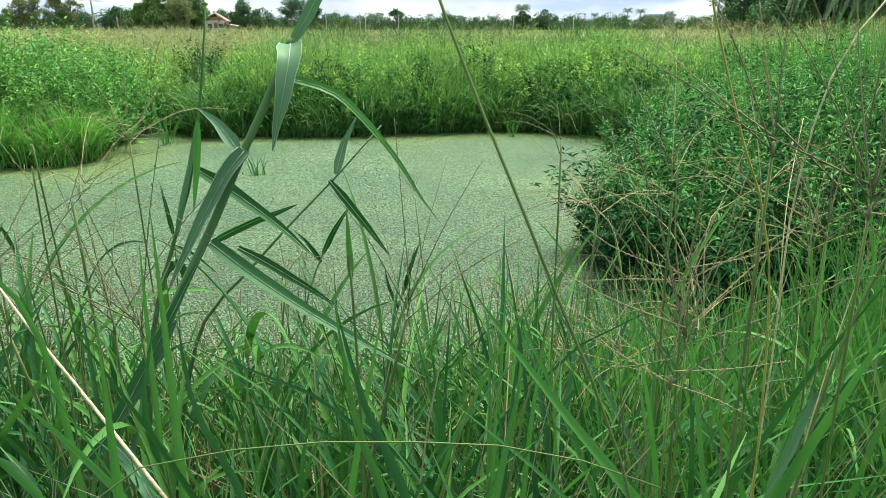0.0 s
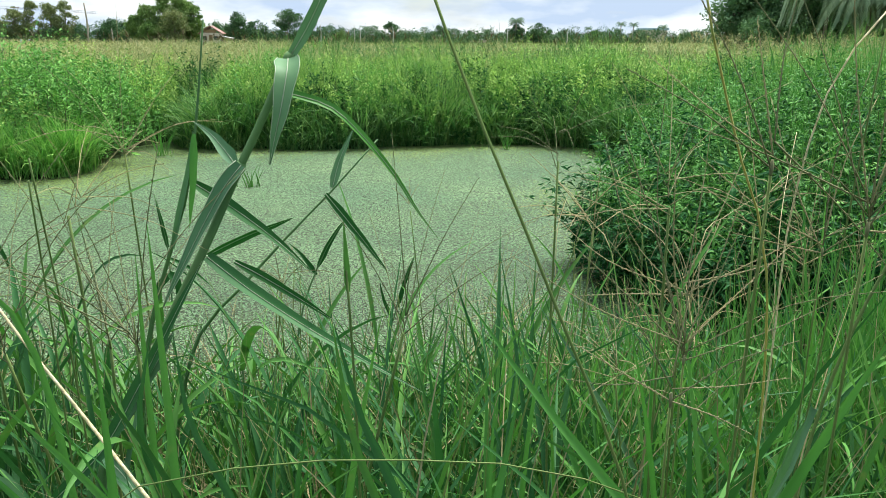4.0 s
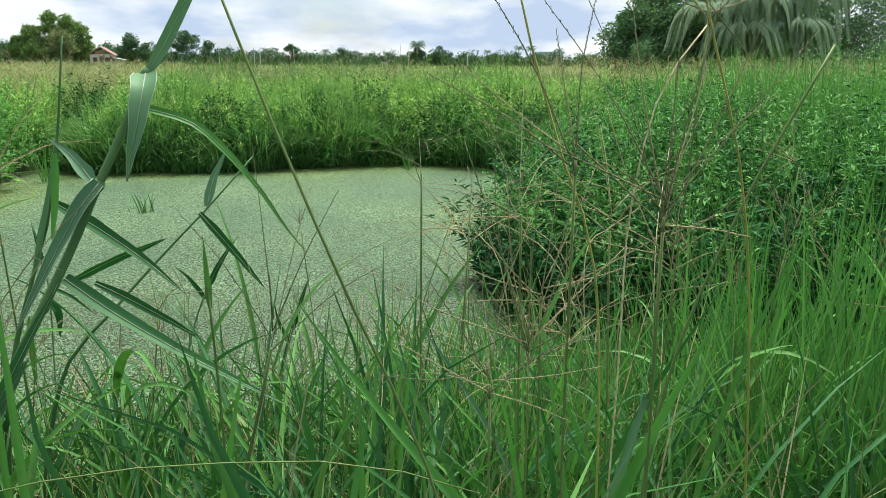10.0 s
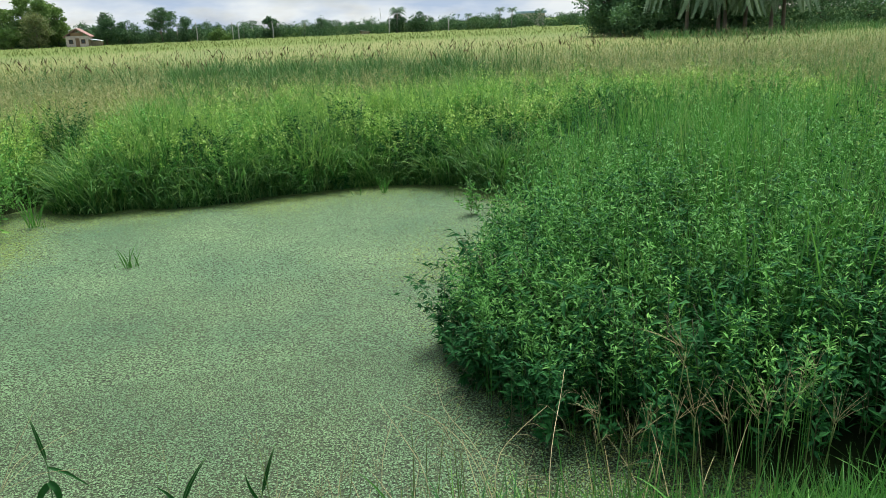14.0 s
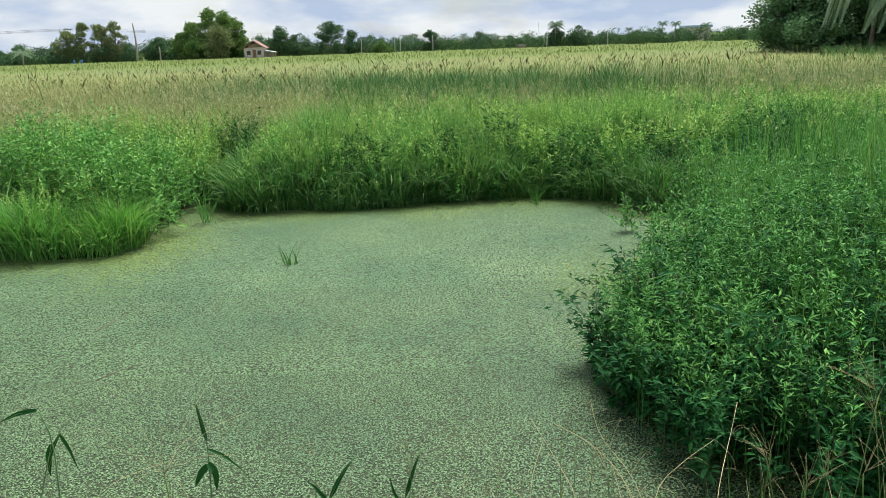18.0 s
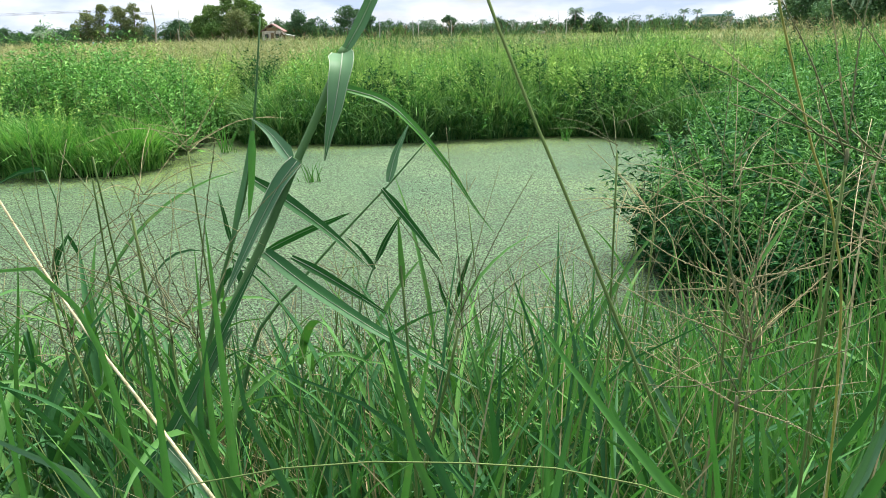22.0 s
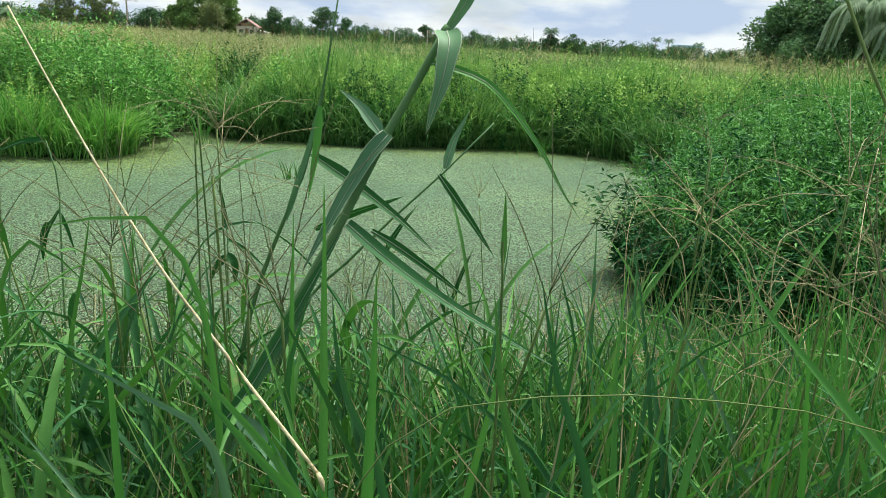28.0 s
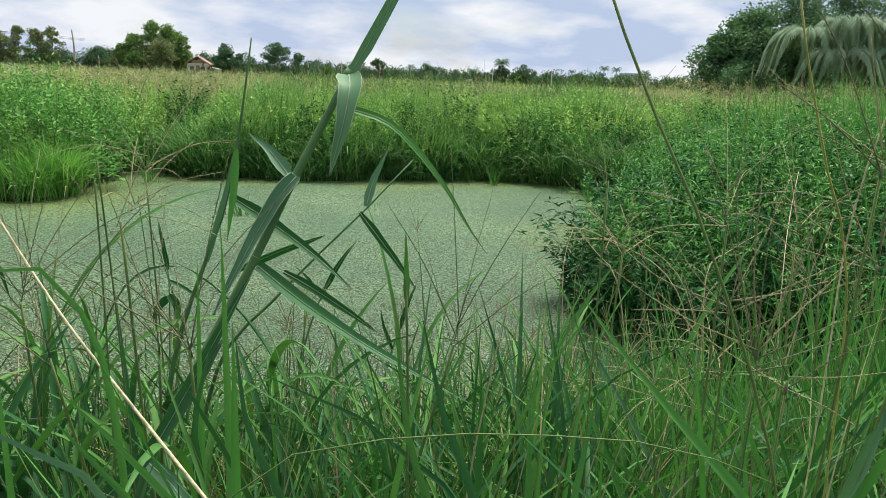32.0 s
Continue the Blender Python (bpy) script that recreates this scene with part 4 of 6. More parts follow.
def banana(h, label, count=9, reach=2.2):
    """Broad drooping torn leaves on a short stem."""
    root = thing("banana_plant", label, "banana plant")
    solid("stem", *tube(curve([(0, 0, -0.1), (0.05, 0, h * 0.5)], 5), np.linspace(0.16, 0.09, 5), 8), M_BARK, root)
    for i in range(count):
        a = i * 2.4 + rng.uniform(-0.3, 0.3)
        d = np.array([math.cos(a), math.sin(a), 0.0])
        q = np.array([0.05, 0, h * 0.48])
        r = curve([q, q + d * reach * 0.35 + np.array([0, 0, h * 0.42]), q + d * reach * 0.8 + np.array([0, 0, h * 0.34]), q + d * reach * 1.15 + np.array([0, 0, -h * 0.16])], 12)
        k = 30
        s = np.linspace(0.25, 1, k)
        b = np.stack([np.interp(s, np.linspace(0, 1, 12), r[:, j]) for j in range(3)], 1)
        b = np.repeat(b, 2, 0)
        sd = np.cross(d, [0, 0, 1.0])
        way = np.tile(np.stack([sd, -sd]), (k, 1)) + d * 0.35 + np.array([0, 0, -1.1])
        lf = leaves(b, way, np.repeat(reach * 0.34 * np.sin(np.pi * (0.12 + 0.82 * s)), 2) * rng.uniform(0.8, 1.1, 2 * k), np.full(2 * k, reach * 0.075), np.zeros(2 * k), 0.05)
        solid("leaf", *join(tube(r, np.linspace(0.035, 0.01, 12), 5), lf), M_BANANA, root, smooth=False)
    return root


def place(root, x, y, z=None, turn=0.0, scale=1.0):
    z = float(ground_z(np.array([x]), np.array([y]))[0]) if z is None else z
    root.matrix_basis = pose(x, y, z, 0, 0, turn) @ Matrix.Diagonal((scale, scale, scale, 1))
    return root


BASE_TREES = [
    tree(4.2, 5.6, "round dark green tree at the field's edge", M_TREE, 0.25, 36, 84, start=-0.12),
    tree(3.5, 6.4, "broad low green tree at the field's edge", M_TREE, 0.25, 34, 84, start=-0.15),
    tree(3.3, 6.0, "low dark green thicket at the field's edge", M_TREE, 0.25, 36, 80, start=-0.1),
    tree(5.0, 4.4, "tall narrow dark green tree in the hedgerow", M_TREE, 0.25, 36, 80, start=-0.1, shape=0.75),
    tree(2.5, 5.4, "low light green shrubby tree in the hedgerow", M_TREE_LIGHT, 0.25, 30, 80, start=-0.1),
]
for k, b in enumerate(BASE_TREES):
    tagged(b, group="trees along the far side of the field")
# the hedgerow: places along the far side, left to right
hedge = []
x = -84.0
while x < 66:
    hedge.append((x, rng.uniform(132, 150)))
    x += rng.uniform(1.0, 2.1)
for i, (hx, hy) in enumerate(hedge):
    b = BASE_TREES[int(rng.choice([0, 1, 2, 2, 3, 4, 4]))] if hx > -26 else BASE_TREES[int(rng.choice([0, 2, 2, 3, 1]))]
    s = rng.uniform(0.70, 1.0) * (0.92 if hx > 10 else (1.12 if hx < -26 else 0.96))
    if i < 5:
        place(BASE_TREES[i], hx, hy, 0.2, float(rng.uniform(0, 360)), s)
    else:
        copy_thing(b, pose(hx, hy, 0.2, 0, 0, float(rng.uniform(0, 360))) @ Matrix.Diagonal((s, s, s, 1)))
under = [(hx, 130.2 + rng.uniform(0, 3.0), rng.uniform(0.5, 2.3) + 0.35 * math.sin(hx * 0.9) + 0.3 * math.sin(hx * 2.3), rng.uniform(0.6, 1.1), 0.9) for hx in np.arange(-90, 70, 0.26)]
solid("hedgerow_undergrowth", *crown_leaves(under, 90, 0.26), M_TREE, label="dark green undergrowth between the hedgerow's trees", category="undergrowth", kind="stuff", smooth=False)
# taller trees that stand out
for bx, bh, bw in ((-36.7, 8.5, 4.6), (-39.4, 6.2, 4.6), (-34.0, 7.8, 4.8), (-32.2, 6.7, 3.8), (-41.2, 4.4, 3.6)):
    place(tree(bh, bw, "tall feathery bamboo clump beside the house", M_BAMBOO, 0.34, 64, 85, 0.10, 0.0, "bamboo", 0.85, 0.6), bx, 131)
place(tree(3.3, 4.0, "small domed green tree in front of the bamboo", M_TREE_LIGHT, 0.27, 24, 120, start=0.1), -38.1, 128)
place(tree(5.5, 4.6, "rounded olive tree in front of the bamboo", M_TREE_OLIVE, 0.27, 34, 130, start=0.0), -34.0, 127)
for bx, bh, bw in ((-60.6, 5.6, 4.4), (-57.9, 6.8, 3.8), (-55.0, 6.4, 4.0), (-52.6, 7.0, 3.6)):
    place(tree(bh, bw, "loose feathery olive tree with a broken top", M_TREE_OLIVE, 0.28, 34, 120, start=0.0, droop=0.3), bx, 132)
place(tree(3.8, 4.8, "dark low tree between the bare trunks", M_TREE, 0.27, 26, 120, start=0.0), -46.0, 132)
place(tree(5.0, 4.6, "dark green tree with a domed crown", M_TREE, 0.27, 32, 130, start=0.05), -25.2, 131)
place(tree(3.7, 4.4, "lower dark tree beside the domed one", M_TREE, 0.27, 26, 120, start=0.0), -22.0, 131)
place(tree(5.3, 5.0, "open-crowned tree with bare lower limbs", M_TREE, 0.27, 30, 120, start=0.36), -16.9, 131)
place(tree(3.8, 3.6, "dense green tree in the hedgerow", M_TREE, 0.27, 24, 120, start=0.0), -13.0, 132)
place(tree(2.0, 3.6, "low light green shrub in front of the hedgerow", M_TREE_LIGHT, 0.25, 22, 110, start=-0.1), -8.2, 128.5)
place(tree(3.6, 3.2, "round dense dark tree", M_TREE, 0.25, 28, 120, start=0.0), -0.2, 131)
place(coconut(3.5, "stout palm with a dense crown over the hedgerow", 24, 1.5), 20.3, 131)
place(tree(3.2, 3.0, "dense dark growth round a palm's trunk", M_TREE, 0.26, 24, 110, start=0.0), 20.6, 131.5)
place(tree(3.6, 4.6, "round dark tree in the hedgerow", M_TREE, 0.26, 28, 120, start=0.0), 24.4, 131)
for px, ph in ((38.6, 0.80), (40.8, 0.78), (-15.0, 0.66), (-4.6, 0.62), (46.0, 0.70), (33.0, 0.62), (5.2, 0.60)):
    place(coconut(3.9, "small coconut palm in the hedgerow", 13, 1.3), px, 133, scale=ph)
place(coconut(1.9, "young palm with pale drooping fronds", 15, 1.7, M_BANANA), -64.2, 124)

# the tree group on the right, nearer
RIGHT = [(26.0, 58, 4.9, 4.6), (28.0, 57, 7.2, 5.8), (31.8, 58, 9.0, 7.4), (36.0, 59, 9.8, 8.0), (40.5, 58, 10.2, 8.0), (45.5, 59, 10.0, 8.0), (51.0, 60, 10.0, 8.4), (56.5, 61, 9.6, 8.4), (62.5, 62, 9.8, 8.8), (69.0, 63, 9.6, 9.0),
         (27.2, 56.0, 3.6, 4.2), (30.4, 55.5, 5.6, 5.4), (35, 55.5, 5.6, 5.4)]
for x, y, h, w in RIGHT:
    place(tree(h, w, "tall dense dark green tree beside the field", M_TREE_SIDE, 0.23, 64, 190, 0.16, -0.10, droop=0.2), x, y)
for x, y, h, t in ((29.0, 51.5, 5.6, 20), (30.6, 50.0, 4.0, 200), (34.4, 49.6, 4.3, 310), (31.4, 50.5, 6.4, 140), (33.6, 51.5, 6.2, 260), (36.0, 50.5, 7.0, 75)):
    place(banana(h, "banana plant with broad grey-green drooping leaves", 15, 2.6), x, y, turn=t)
skirt = [(bx, 53.5 + rng.uniform(-0.6, 0.8), rng.uniform(0.3, 2.6), rng.uniform(0.5, 1.0), 0.9) for bx in np.arange(24.6, 72, 0.3)]
solid("tree_undergrowth", *crown_leaves(skirt, 100, 0.20), M_TREE_SIDE, label="dark green undergrowth at the foot of the trees", category="undergrowth", kind="stuff", smooth=False)

fringe = rng.uniform(0, 1, (5200, 2)) * np.array([52.0, 9.5]) + np.array([20.0, 43.5])
fringe = fringe[fringe[:, 0] > 0.5 * fringe[:, 1]]
fringe = np.concatenate([fringe, ground_z(fringe[:, 0], fringe[:, 1])[:, None] - 0.01], 1)
grass("field_grass", fringe, M_FIELD_DARK, (0.45, 0.75), (0.025, 0.05), (0.0, 0.3), (0.3, 1.4), "green grass in front of the tall trees", 2)

# ---- house, poles, cables and barrels at the field's far side ----
house = thing("house", "small far house with a rusty gable roof and timber walls", "house", at=(-28.0, 127, 0.2))
house.scale = (1.0, 0.8, 0.95)
bm = box(bmesh.new(), -1.9, 1.3, -1.5, 1.5, 0, 2.1, 0.02)
part("wall", bm, M_WALL, house, "faded pinkish plaster wall")
bm = bmesh.new()
prof = [(-2.2, 2.0), (-0.3, 3.25), (1.6, 2.0), (1.6, 1.88), (-0.3, 3.1), (-2.2, 1.88)]
fr = [bm.verts.new((x, -1.8, z)) for x, z in prof]
bk = [bm.verts.new((x, 1.8, z)) for x, z in prof]
for i in range(6):
    j = (i + 1) % 6
    bm.faces.new((fr[i], fr[j], bk[j], bk[i]))
for a, b, c, d in ((0, 1, 4, 5), (1, 2, 3, 4)):
    bm.faces.new((fr[a], fr[d], fr[c], fr[b]))
    bm.faces.new((bk[a], bk[b], bk[c], bk[d]))
part("roof", bm, M_ROOF, house, "rust-red corrugated roof")
part("gable", box(bmesh.new(), -1.2, 0.6, -1.48, -1.42, 2.1, 2.6, 0.01), M_WOOD, house)
for x in (-1.2, 0.5):
    win = part("window", box(bmesh.new(), x - 0.32, x + 0.32, -1.55, -1.5, 0.9, 1.6, 0.01), M_WOOD, house)
    part("pane", box(bmesh.new(), x - 0.25, x + 0.25, -1.58, -1.552, 0.97, 1.53), M_DARK, win)
part("door", box(bmesh.new(), -0.55, 0.0, -1.56, -1.5, 0, 1.75, 0.01), M_WOOD, house)
shed = thing("lean_to_shed", "low open shed with a white sheet roof beside the house", "shed", at=(-25.9, 126.5, 0.2))
shed.scale = (0.75, 0.75, 0.85)
bm = box(bmesh.new(), -1.3, 1.3, -1.2, 1.2, 1.55, 1.63, 0.01)
bmesh.ops.rotate(bm, verts=bm.verts, cent=(0, 0, 1.6), matrix=Matrix.Rotation(radians(9), 3, "Y"))
part("roof", bm, M_SHEET, shed)
for x, y in ((-1.1, -1.0), (1.1, -1.0), (-1.1, 1.0), (1.1, 1.0)):
    part("post", box(bmesh.new(), x - 0.05, x + 0.05, y - 0.05, y + 0.05, 0, 1.58 - 0.158 * x, 0.005), M_WOOD, shed)
part("wall", box(bmesh.new(), -1.1, 1.1, 0.96, 1.0, 0, 1.38, 0.005), M_WALL, shed)


copy_thing(shed, pose(14.8, 129, 0.5) @ Matrix.Diagonal((0.8, 0.8, 0.5, 1)))


def post(x, y, h, r, mat, label, name="pole", arm=False, category="pole"):
    root = thing(name, label, category, at=(x, y, 0.6))
    solid("shaft", *tube(curve([(0, 0, -0.2), (0.03 * h, 0, h * 0.5), (0.0, 0, h)], 6), np.linspace(r, r * 0.6, 6), 8), mat, root)
    if arm:
        part("crossarm", box(bmesh.new(), -0.7, 0.7, -0.04, 0.04, h - 0.35, h - 0.25, 0.01), M_WOOD, root)
        for k in (-0.6, 0.0, 0.6):
            solid("insulator", *tube([(k, 0, h - 0.25), (k, 0, h - 0.1)], 0.05, 6), M_CONCRETE, root)
    return root


post(-48.2, 129, 6.1, 0.17, M_PALE_BARK, "tall bare weathered tree trunk standing like a pole", "bare_trunk", category="dead tree")
post(-44.4, 129, 2.2, 0.13, M_PALE_BARK, "short bare weathered stump", "bare_trunk", category="dead tree")
POLES = [(-66, 145, 6.2), (-11.5, 128.5, 3.0), (-6.1, 128.5, 2.8), (-5.2, 128.5, 2.5), (0.1, 128.5, 2.6), (18.6, 128, 2.6), (28.5, 128, 1.9)]
for x, y, h in POLES:
    post(x, y, h, 0.09, M_CONCRETE, "pale concrete utility pole along the field's edge", "utility_pole", x == -66, "utility pole")
post(20.2, 150, 4.4, 0.05, M_CONCRETE, "thin far antenna mast above the trees", "antenna_mast", category="mast")
for k, z in enumerate((6.55, 6.35, 6.2)):
    cable = thing("cable", "thin sagging overhead cable beside the far utility pole", "cable", "overhead cables")
    solid("wire", *tube(curve([(-110, 146, z + 0.6), (-88, 145.5, z - 0.15), (-66, 145, z + 0.05), (-52, 145, z - 0.7)], 16), 0.018, 4), M_WIRE, cable)
for k, x in enumerate((-57.6, -56.4)):
    drum = thing("barrel", "blue plastic barrel at the edge of the field", "barrel", "blue barrels", at=(x, 127, 0.45))
    drum.scale = (0.6, 0.6, 0.7)
    solid("body", *tube([(0, 0, 0), (0, 0, 0.06), (0, 0, 0.45), (0, 0, 0.5), (0, 0, 0.95), (0, 0, 1.0)], [0.27, 0.3, 0.3, 0.315, 0.3, 0.26], 12), M_BLUE, drum)
    solid("lid", *tube([(0, 0, 1.0), (0, 0, 1.04)], [0.25, 0.25], 12), M_BLUE, drum)
hall = thing("far_hall", "far blue-roofed building behind the hedgerow", "building", at=(55.0, 165, -0.2))
part("wall", box(bmesh.new(), -2.5, 2.5, -2, 2, 0, 3.3, 0.02), M_WALL, hall)
part("roof", box(bmesh.new(), -2.8, 2.8, -2.3, 2.3, 3.3, 3.8, 0.05), M_PALE_BLUE, hall)

# ---- tufts and seedlings standing in the pond ----
def tuft(name, x, y, n, height, label, mat=M_BANK, wid=0.008):
    root = thing(name, label, "grass tuft", at=(x, y, 0))
    for i in range(n):
        b = np.array([[rng.normal(0, 0.03), rng.normal(0, 0.03), -0.05]])
        v, f = ribbons(b, np.array([i * 2.4 + rng.uniform(-0.4, 0.4)]), np.array([height * rng.uniform(0.6, 1.15)]), np.array([wid]), np.array([rng.uniform(0.05, 0.5)]),
                       np.array([rng.uniform(0, 0.6)]), 5, twist=np.array([rng.normal(0, 0.8)]))
        solid("blade", v, f, mat, root)
    return root


tuft("grass_tuft", -1.29, 7.40, 13, 0.30, "small green grass tuft standing in the floating weed", M_GRASS, 0.013)
tuft("grass_tuft", -1.42, 7.42, 3, 0.16, "few short green blades beside a tuft in the weed", M_GRASS, 0.011)
tuft("grass_tuft", -2.78, 9.55, 18, 0.62, "tall green reed tuft off a corner of the bank", M_GRASS_LIGHT, 0.013)
tuft("grass_tuft", -2.68, 9.50, 4, 0.25, "few short blades beside the reed tuft")
tuft("grass_tuft", 1.54, 9.92, 14, 0.45, "upright green grass tuft against the bank", M_GRASS_LIGHT, 0.011)
tuft("grass_tuft", 1.22, 9.88, 6, 0.28, "short green grass tuft against the bank", M_GRASS_LIGHT)
tuft("grass_tuft", 2.40, 9.36, 6, 0.26, "thin brown-green tuft off the bank")


for label, pts in (("thin dark twig floating on the weed", [(-2.57, 5.62, 0.010), (-2.50, 5.75, 0.035), (-2.42, 5.90, 0.060)]), ("short dark twig floating on the weed", [(-2.16, 4.67, 0.010), (-2.04, 4.80, 0.022), (-1.92, 4.95, 0.012)])):
    twig = thing("twig", label, "twig", "twigs on the pond")
    solid("shaft", *tube(curve(pts, 8), np.linspace(0.0045, 0.002, 8), 6), M_BARK, twig)


def seedling(x, y, h, label, stems=3, spread=0.3):
    root = thing("seedling", label, "seedling", at=(x, y, 0))
    p = np.concatenate([rng.normal(0, 0.035, (stems, 2)), np.full((stems, 1), -0.03)], 1)
    lv, sv = sprigs(p, h, 0.075, 0.28, 26, spread, 0.2)
    solid("stem", *sv, M_SHRUB_STEM, root)
    solid("foliage", *lv, M_SHRUB_TIP, root, kind="stuff", smooth=False)


seedling(2.42, 8.30, 0.46, "bushy leafy seedling standing in the pond", 9, 0.55)
seedling(2.58, 7.92, 0.50, "taller leafy seedling standing in the pond", 4, 0.3)
seedling(2.76, 8.05, 0.40, "leafy seedling beside the taller one in the pond", 3, 0.3)

# ---- shrubs on the right bank ----
def young_tips(stems, height, radius):
    """Light green shoot tips that stand out of a shrub's top and also carry its top light."""
    p = np.concatenate([rng.normal(0, radius, (stems, 2)).clip(-1.2 * radius, 1.2 * radius), np.full((stems, 1), -0.05)], 1)
    return sprigs(p, height, 0.066, 0.24, 28, 0.20, 0.56)


def shrub(x, y, stems, height, spread, leaf, per, label, mat=M_SHRUB, radius=0.3, lowest=0.12):
    root = thing("shrub", label, "shrub", "shrubs beside the pond", (x, y, max(0.0, float(ground_z(np.array([x]), np.array([y]))[0]))))
    q = rng.normal(0, radius, (stems, 2)).clip(-1.5 * radius, 1.5 * radius)
    p = np.concatenate([q, np.full((stems, 1), -0.05)], 1)
    lv, sv = sprigs(p, height, leaf, 0.29, per, spread, lowest, rise=0.15)
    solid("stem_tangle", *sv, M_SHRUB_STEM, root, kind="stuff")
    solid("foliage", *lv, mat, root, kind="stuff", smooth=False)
    # Lit tops over a shaded body, palest on the rear shrubs, by leaf colour.
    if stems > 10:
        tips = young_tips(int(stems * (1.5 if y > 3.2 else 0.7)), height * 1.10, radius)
        solid("young_growth", *join(*tips), M_SHRUB_TOP_LIT if y > 3.2 else M_SHRUB_TIP, root, "light green young growth", kind="stuff", smooth=False)
    return root


SHRUBS = [(1.62, 4.6, 0.82), (1.64, 4.0, 0.80), (1.84, 3.4, 0.80), (1.68, 4.3, 0.84), (1.74, 3.7, 0.80), (2.25, 2.95, 0.82), (2.65, 2.72, 0.84), (3.15, 2.62, 0.86), (3.8, 2.6, 0.88),
          (2.1, 5.0, 0.92), (2.25, 4.25, 0.95), (2.5, 3.6, 0.95), (3.0, 3.3, 0.96), (3.6, 3.3, 1.0), (4.3, 3.4, 1.0),
          (2.5, 5.5, 0.92), (2.8, 4.8, 0.98), (3.2, 4.2, 1.0), (3.8, 4.3, 1.0), (4.6, 4.4, 1.0), (3.0, 6.3, 0.88), (3.4, 5.4, 0.95), (4.2, 5.4, 0.98),
          (5.0, 5.2, 1.0), (3.6, 7.2, 0.85), (4.1, 6.4, 0.9), (5.0, 6.4, 0.95), (5.6, 4.0, 1.0), (4.6, 7.6, 0.85), (5.8, 7.2, 0.9), (6.6, 5.6, 1.0), (4.9, 2.6, 0.95), (5.6, 3.0, 0.98)]
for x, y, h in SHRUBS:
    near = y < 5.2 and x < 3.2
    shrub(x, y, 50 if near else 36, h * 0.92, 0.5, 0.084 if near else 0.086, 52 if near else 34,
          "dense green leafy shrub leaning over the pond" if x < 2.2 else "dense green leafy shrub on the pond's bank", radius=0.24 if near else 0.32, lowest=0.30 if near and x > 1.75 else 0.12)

for x, y, h in ((1.56, 4.95, 0.80), (1.64, 5.2, 0.84), (2.0, 5.45, 0.80)):
    shrub(x, y, 6, h, 0.36, 0.095, 34, "loose leafy sprays of a shrub hanging over the pond", M_SHRUB, 0.07, 0.25)

# thin grass shoots that grow up through the shrubs
sp = scatter(3400, 2.1, 7.0, 2.9, 9.0, 0.15)
grass("shrub_grass", sp, M_GRASS_LIGHT, (0.80, 1.08), (0.008, 0.015), (0.0, 0.2), (0.05, 0.6), "slender light green grass shoots growing through the shrubs", 4)
sp = scatter(1500, 1.9, 7.0, 3.2, 9.0, 0.10)
grass("shrub_grass", sp, M_BANK_TIP, (0.82, 1.12), (0.005, 0.010), (0.0, 0.25), (0.05, 0.7), "thin pale yellow-green stems standing above the shrubs", 4)

# leafy bushes on the other banks
def bank_bush(x, y, h, mat, label, radius, stems):
    root = thing("bush", label, "bush", "bushes on the banks", (x, y, max(0.0, float(ground_z(np.array([x]), np.array([y]))[0]))))
    p = np.concatenate([rng.normal(0, radius, (stems, 2)), np.full((stems, 1), -0.05)], 1)
    lv, sv = sprigs(p, h, 0.095, 0.30, 36, 0.45, 0.12, True)
    solid("stem_tangle", *sv, M_SHRUB_STEM, root, kind="stuff")
    solid("foliage", *lv, mat, root, kind="stuff", smooth=False)


for x, y, h in ((-3.50, 9.85, 1.10), (-3.50, 9.40, 1.05), (-3.45, 8.95, 0.90), (-3.60, 10.2, 1.10), (-3.75, 9.2, 1.05), (-4.15, 9.7, 1.2), (-3.85, 8.75, 0.95), (-4.4, 9.1, 1.1), (-4.9, 9.5, 1.15), (-3.6, 10.35, 1.1), (-4.3, 10.3, 1.2), (-5.4, 9.0, 1.0), (-5.2, 10.2, 1.2), (-6.0, 9.6, 1.1)):
    bank_bush(x, y, h, M_SHRUB_LIGHT, "bright green leafy bush at a corner of the pond", 0.20, 46)
bank_bush(-2.85, 11.95, 0.95, M_SHRUB, "dark leafy bush at the head of a narrow inlet", 0.2, 36)
for x, y, h in ((-2.1, 10.75, 0.85), (-0.9, 10.65, 0.80), (0.5, 10.85, 0.85), (2.1, 10.75, 0.8), (3.3, 10.1, 0.62), (3.7, 9.5, 0.62), (4.2, 9.0, 0.75), (4.6, 9.9, 0.9), (3.0, 11.2, 0.9), (1.2, 11.3, 0.95), (-1.6, 11.4, 0.95)):
    bank_bush(x, y, h, (M_SHRUB_LIGHT, M_SHRUB)[int(rng.integers(0, 2))], "leafy green bush among the bank's grass", 0.18, 30)

# front stems of the pond-side shrub, with single leaves
front = thing("shrub", "leafy green shrub stems hanging over the weed", "shrub", "shrubs beside the pond")
leaf_meshes = []
for k in range(5):
    s = 0.075 + 0.012 * k
    v, f = leaves(np.zeros((1, 3)), np.array([[1.0, 0, 0]]), np.array([s]), np.array([s * 0.27]), np.array([0.0]), 0.2, 0.12 + 0.05 * k)
    leaf_meshes.append(mesh_of("leaf", v, f, M_SHRUB_NEAR, False))
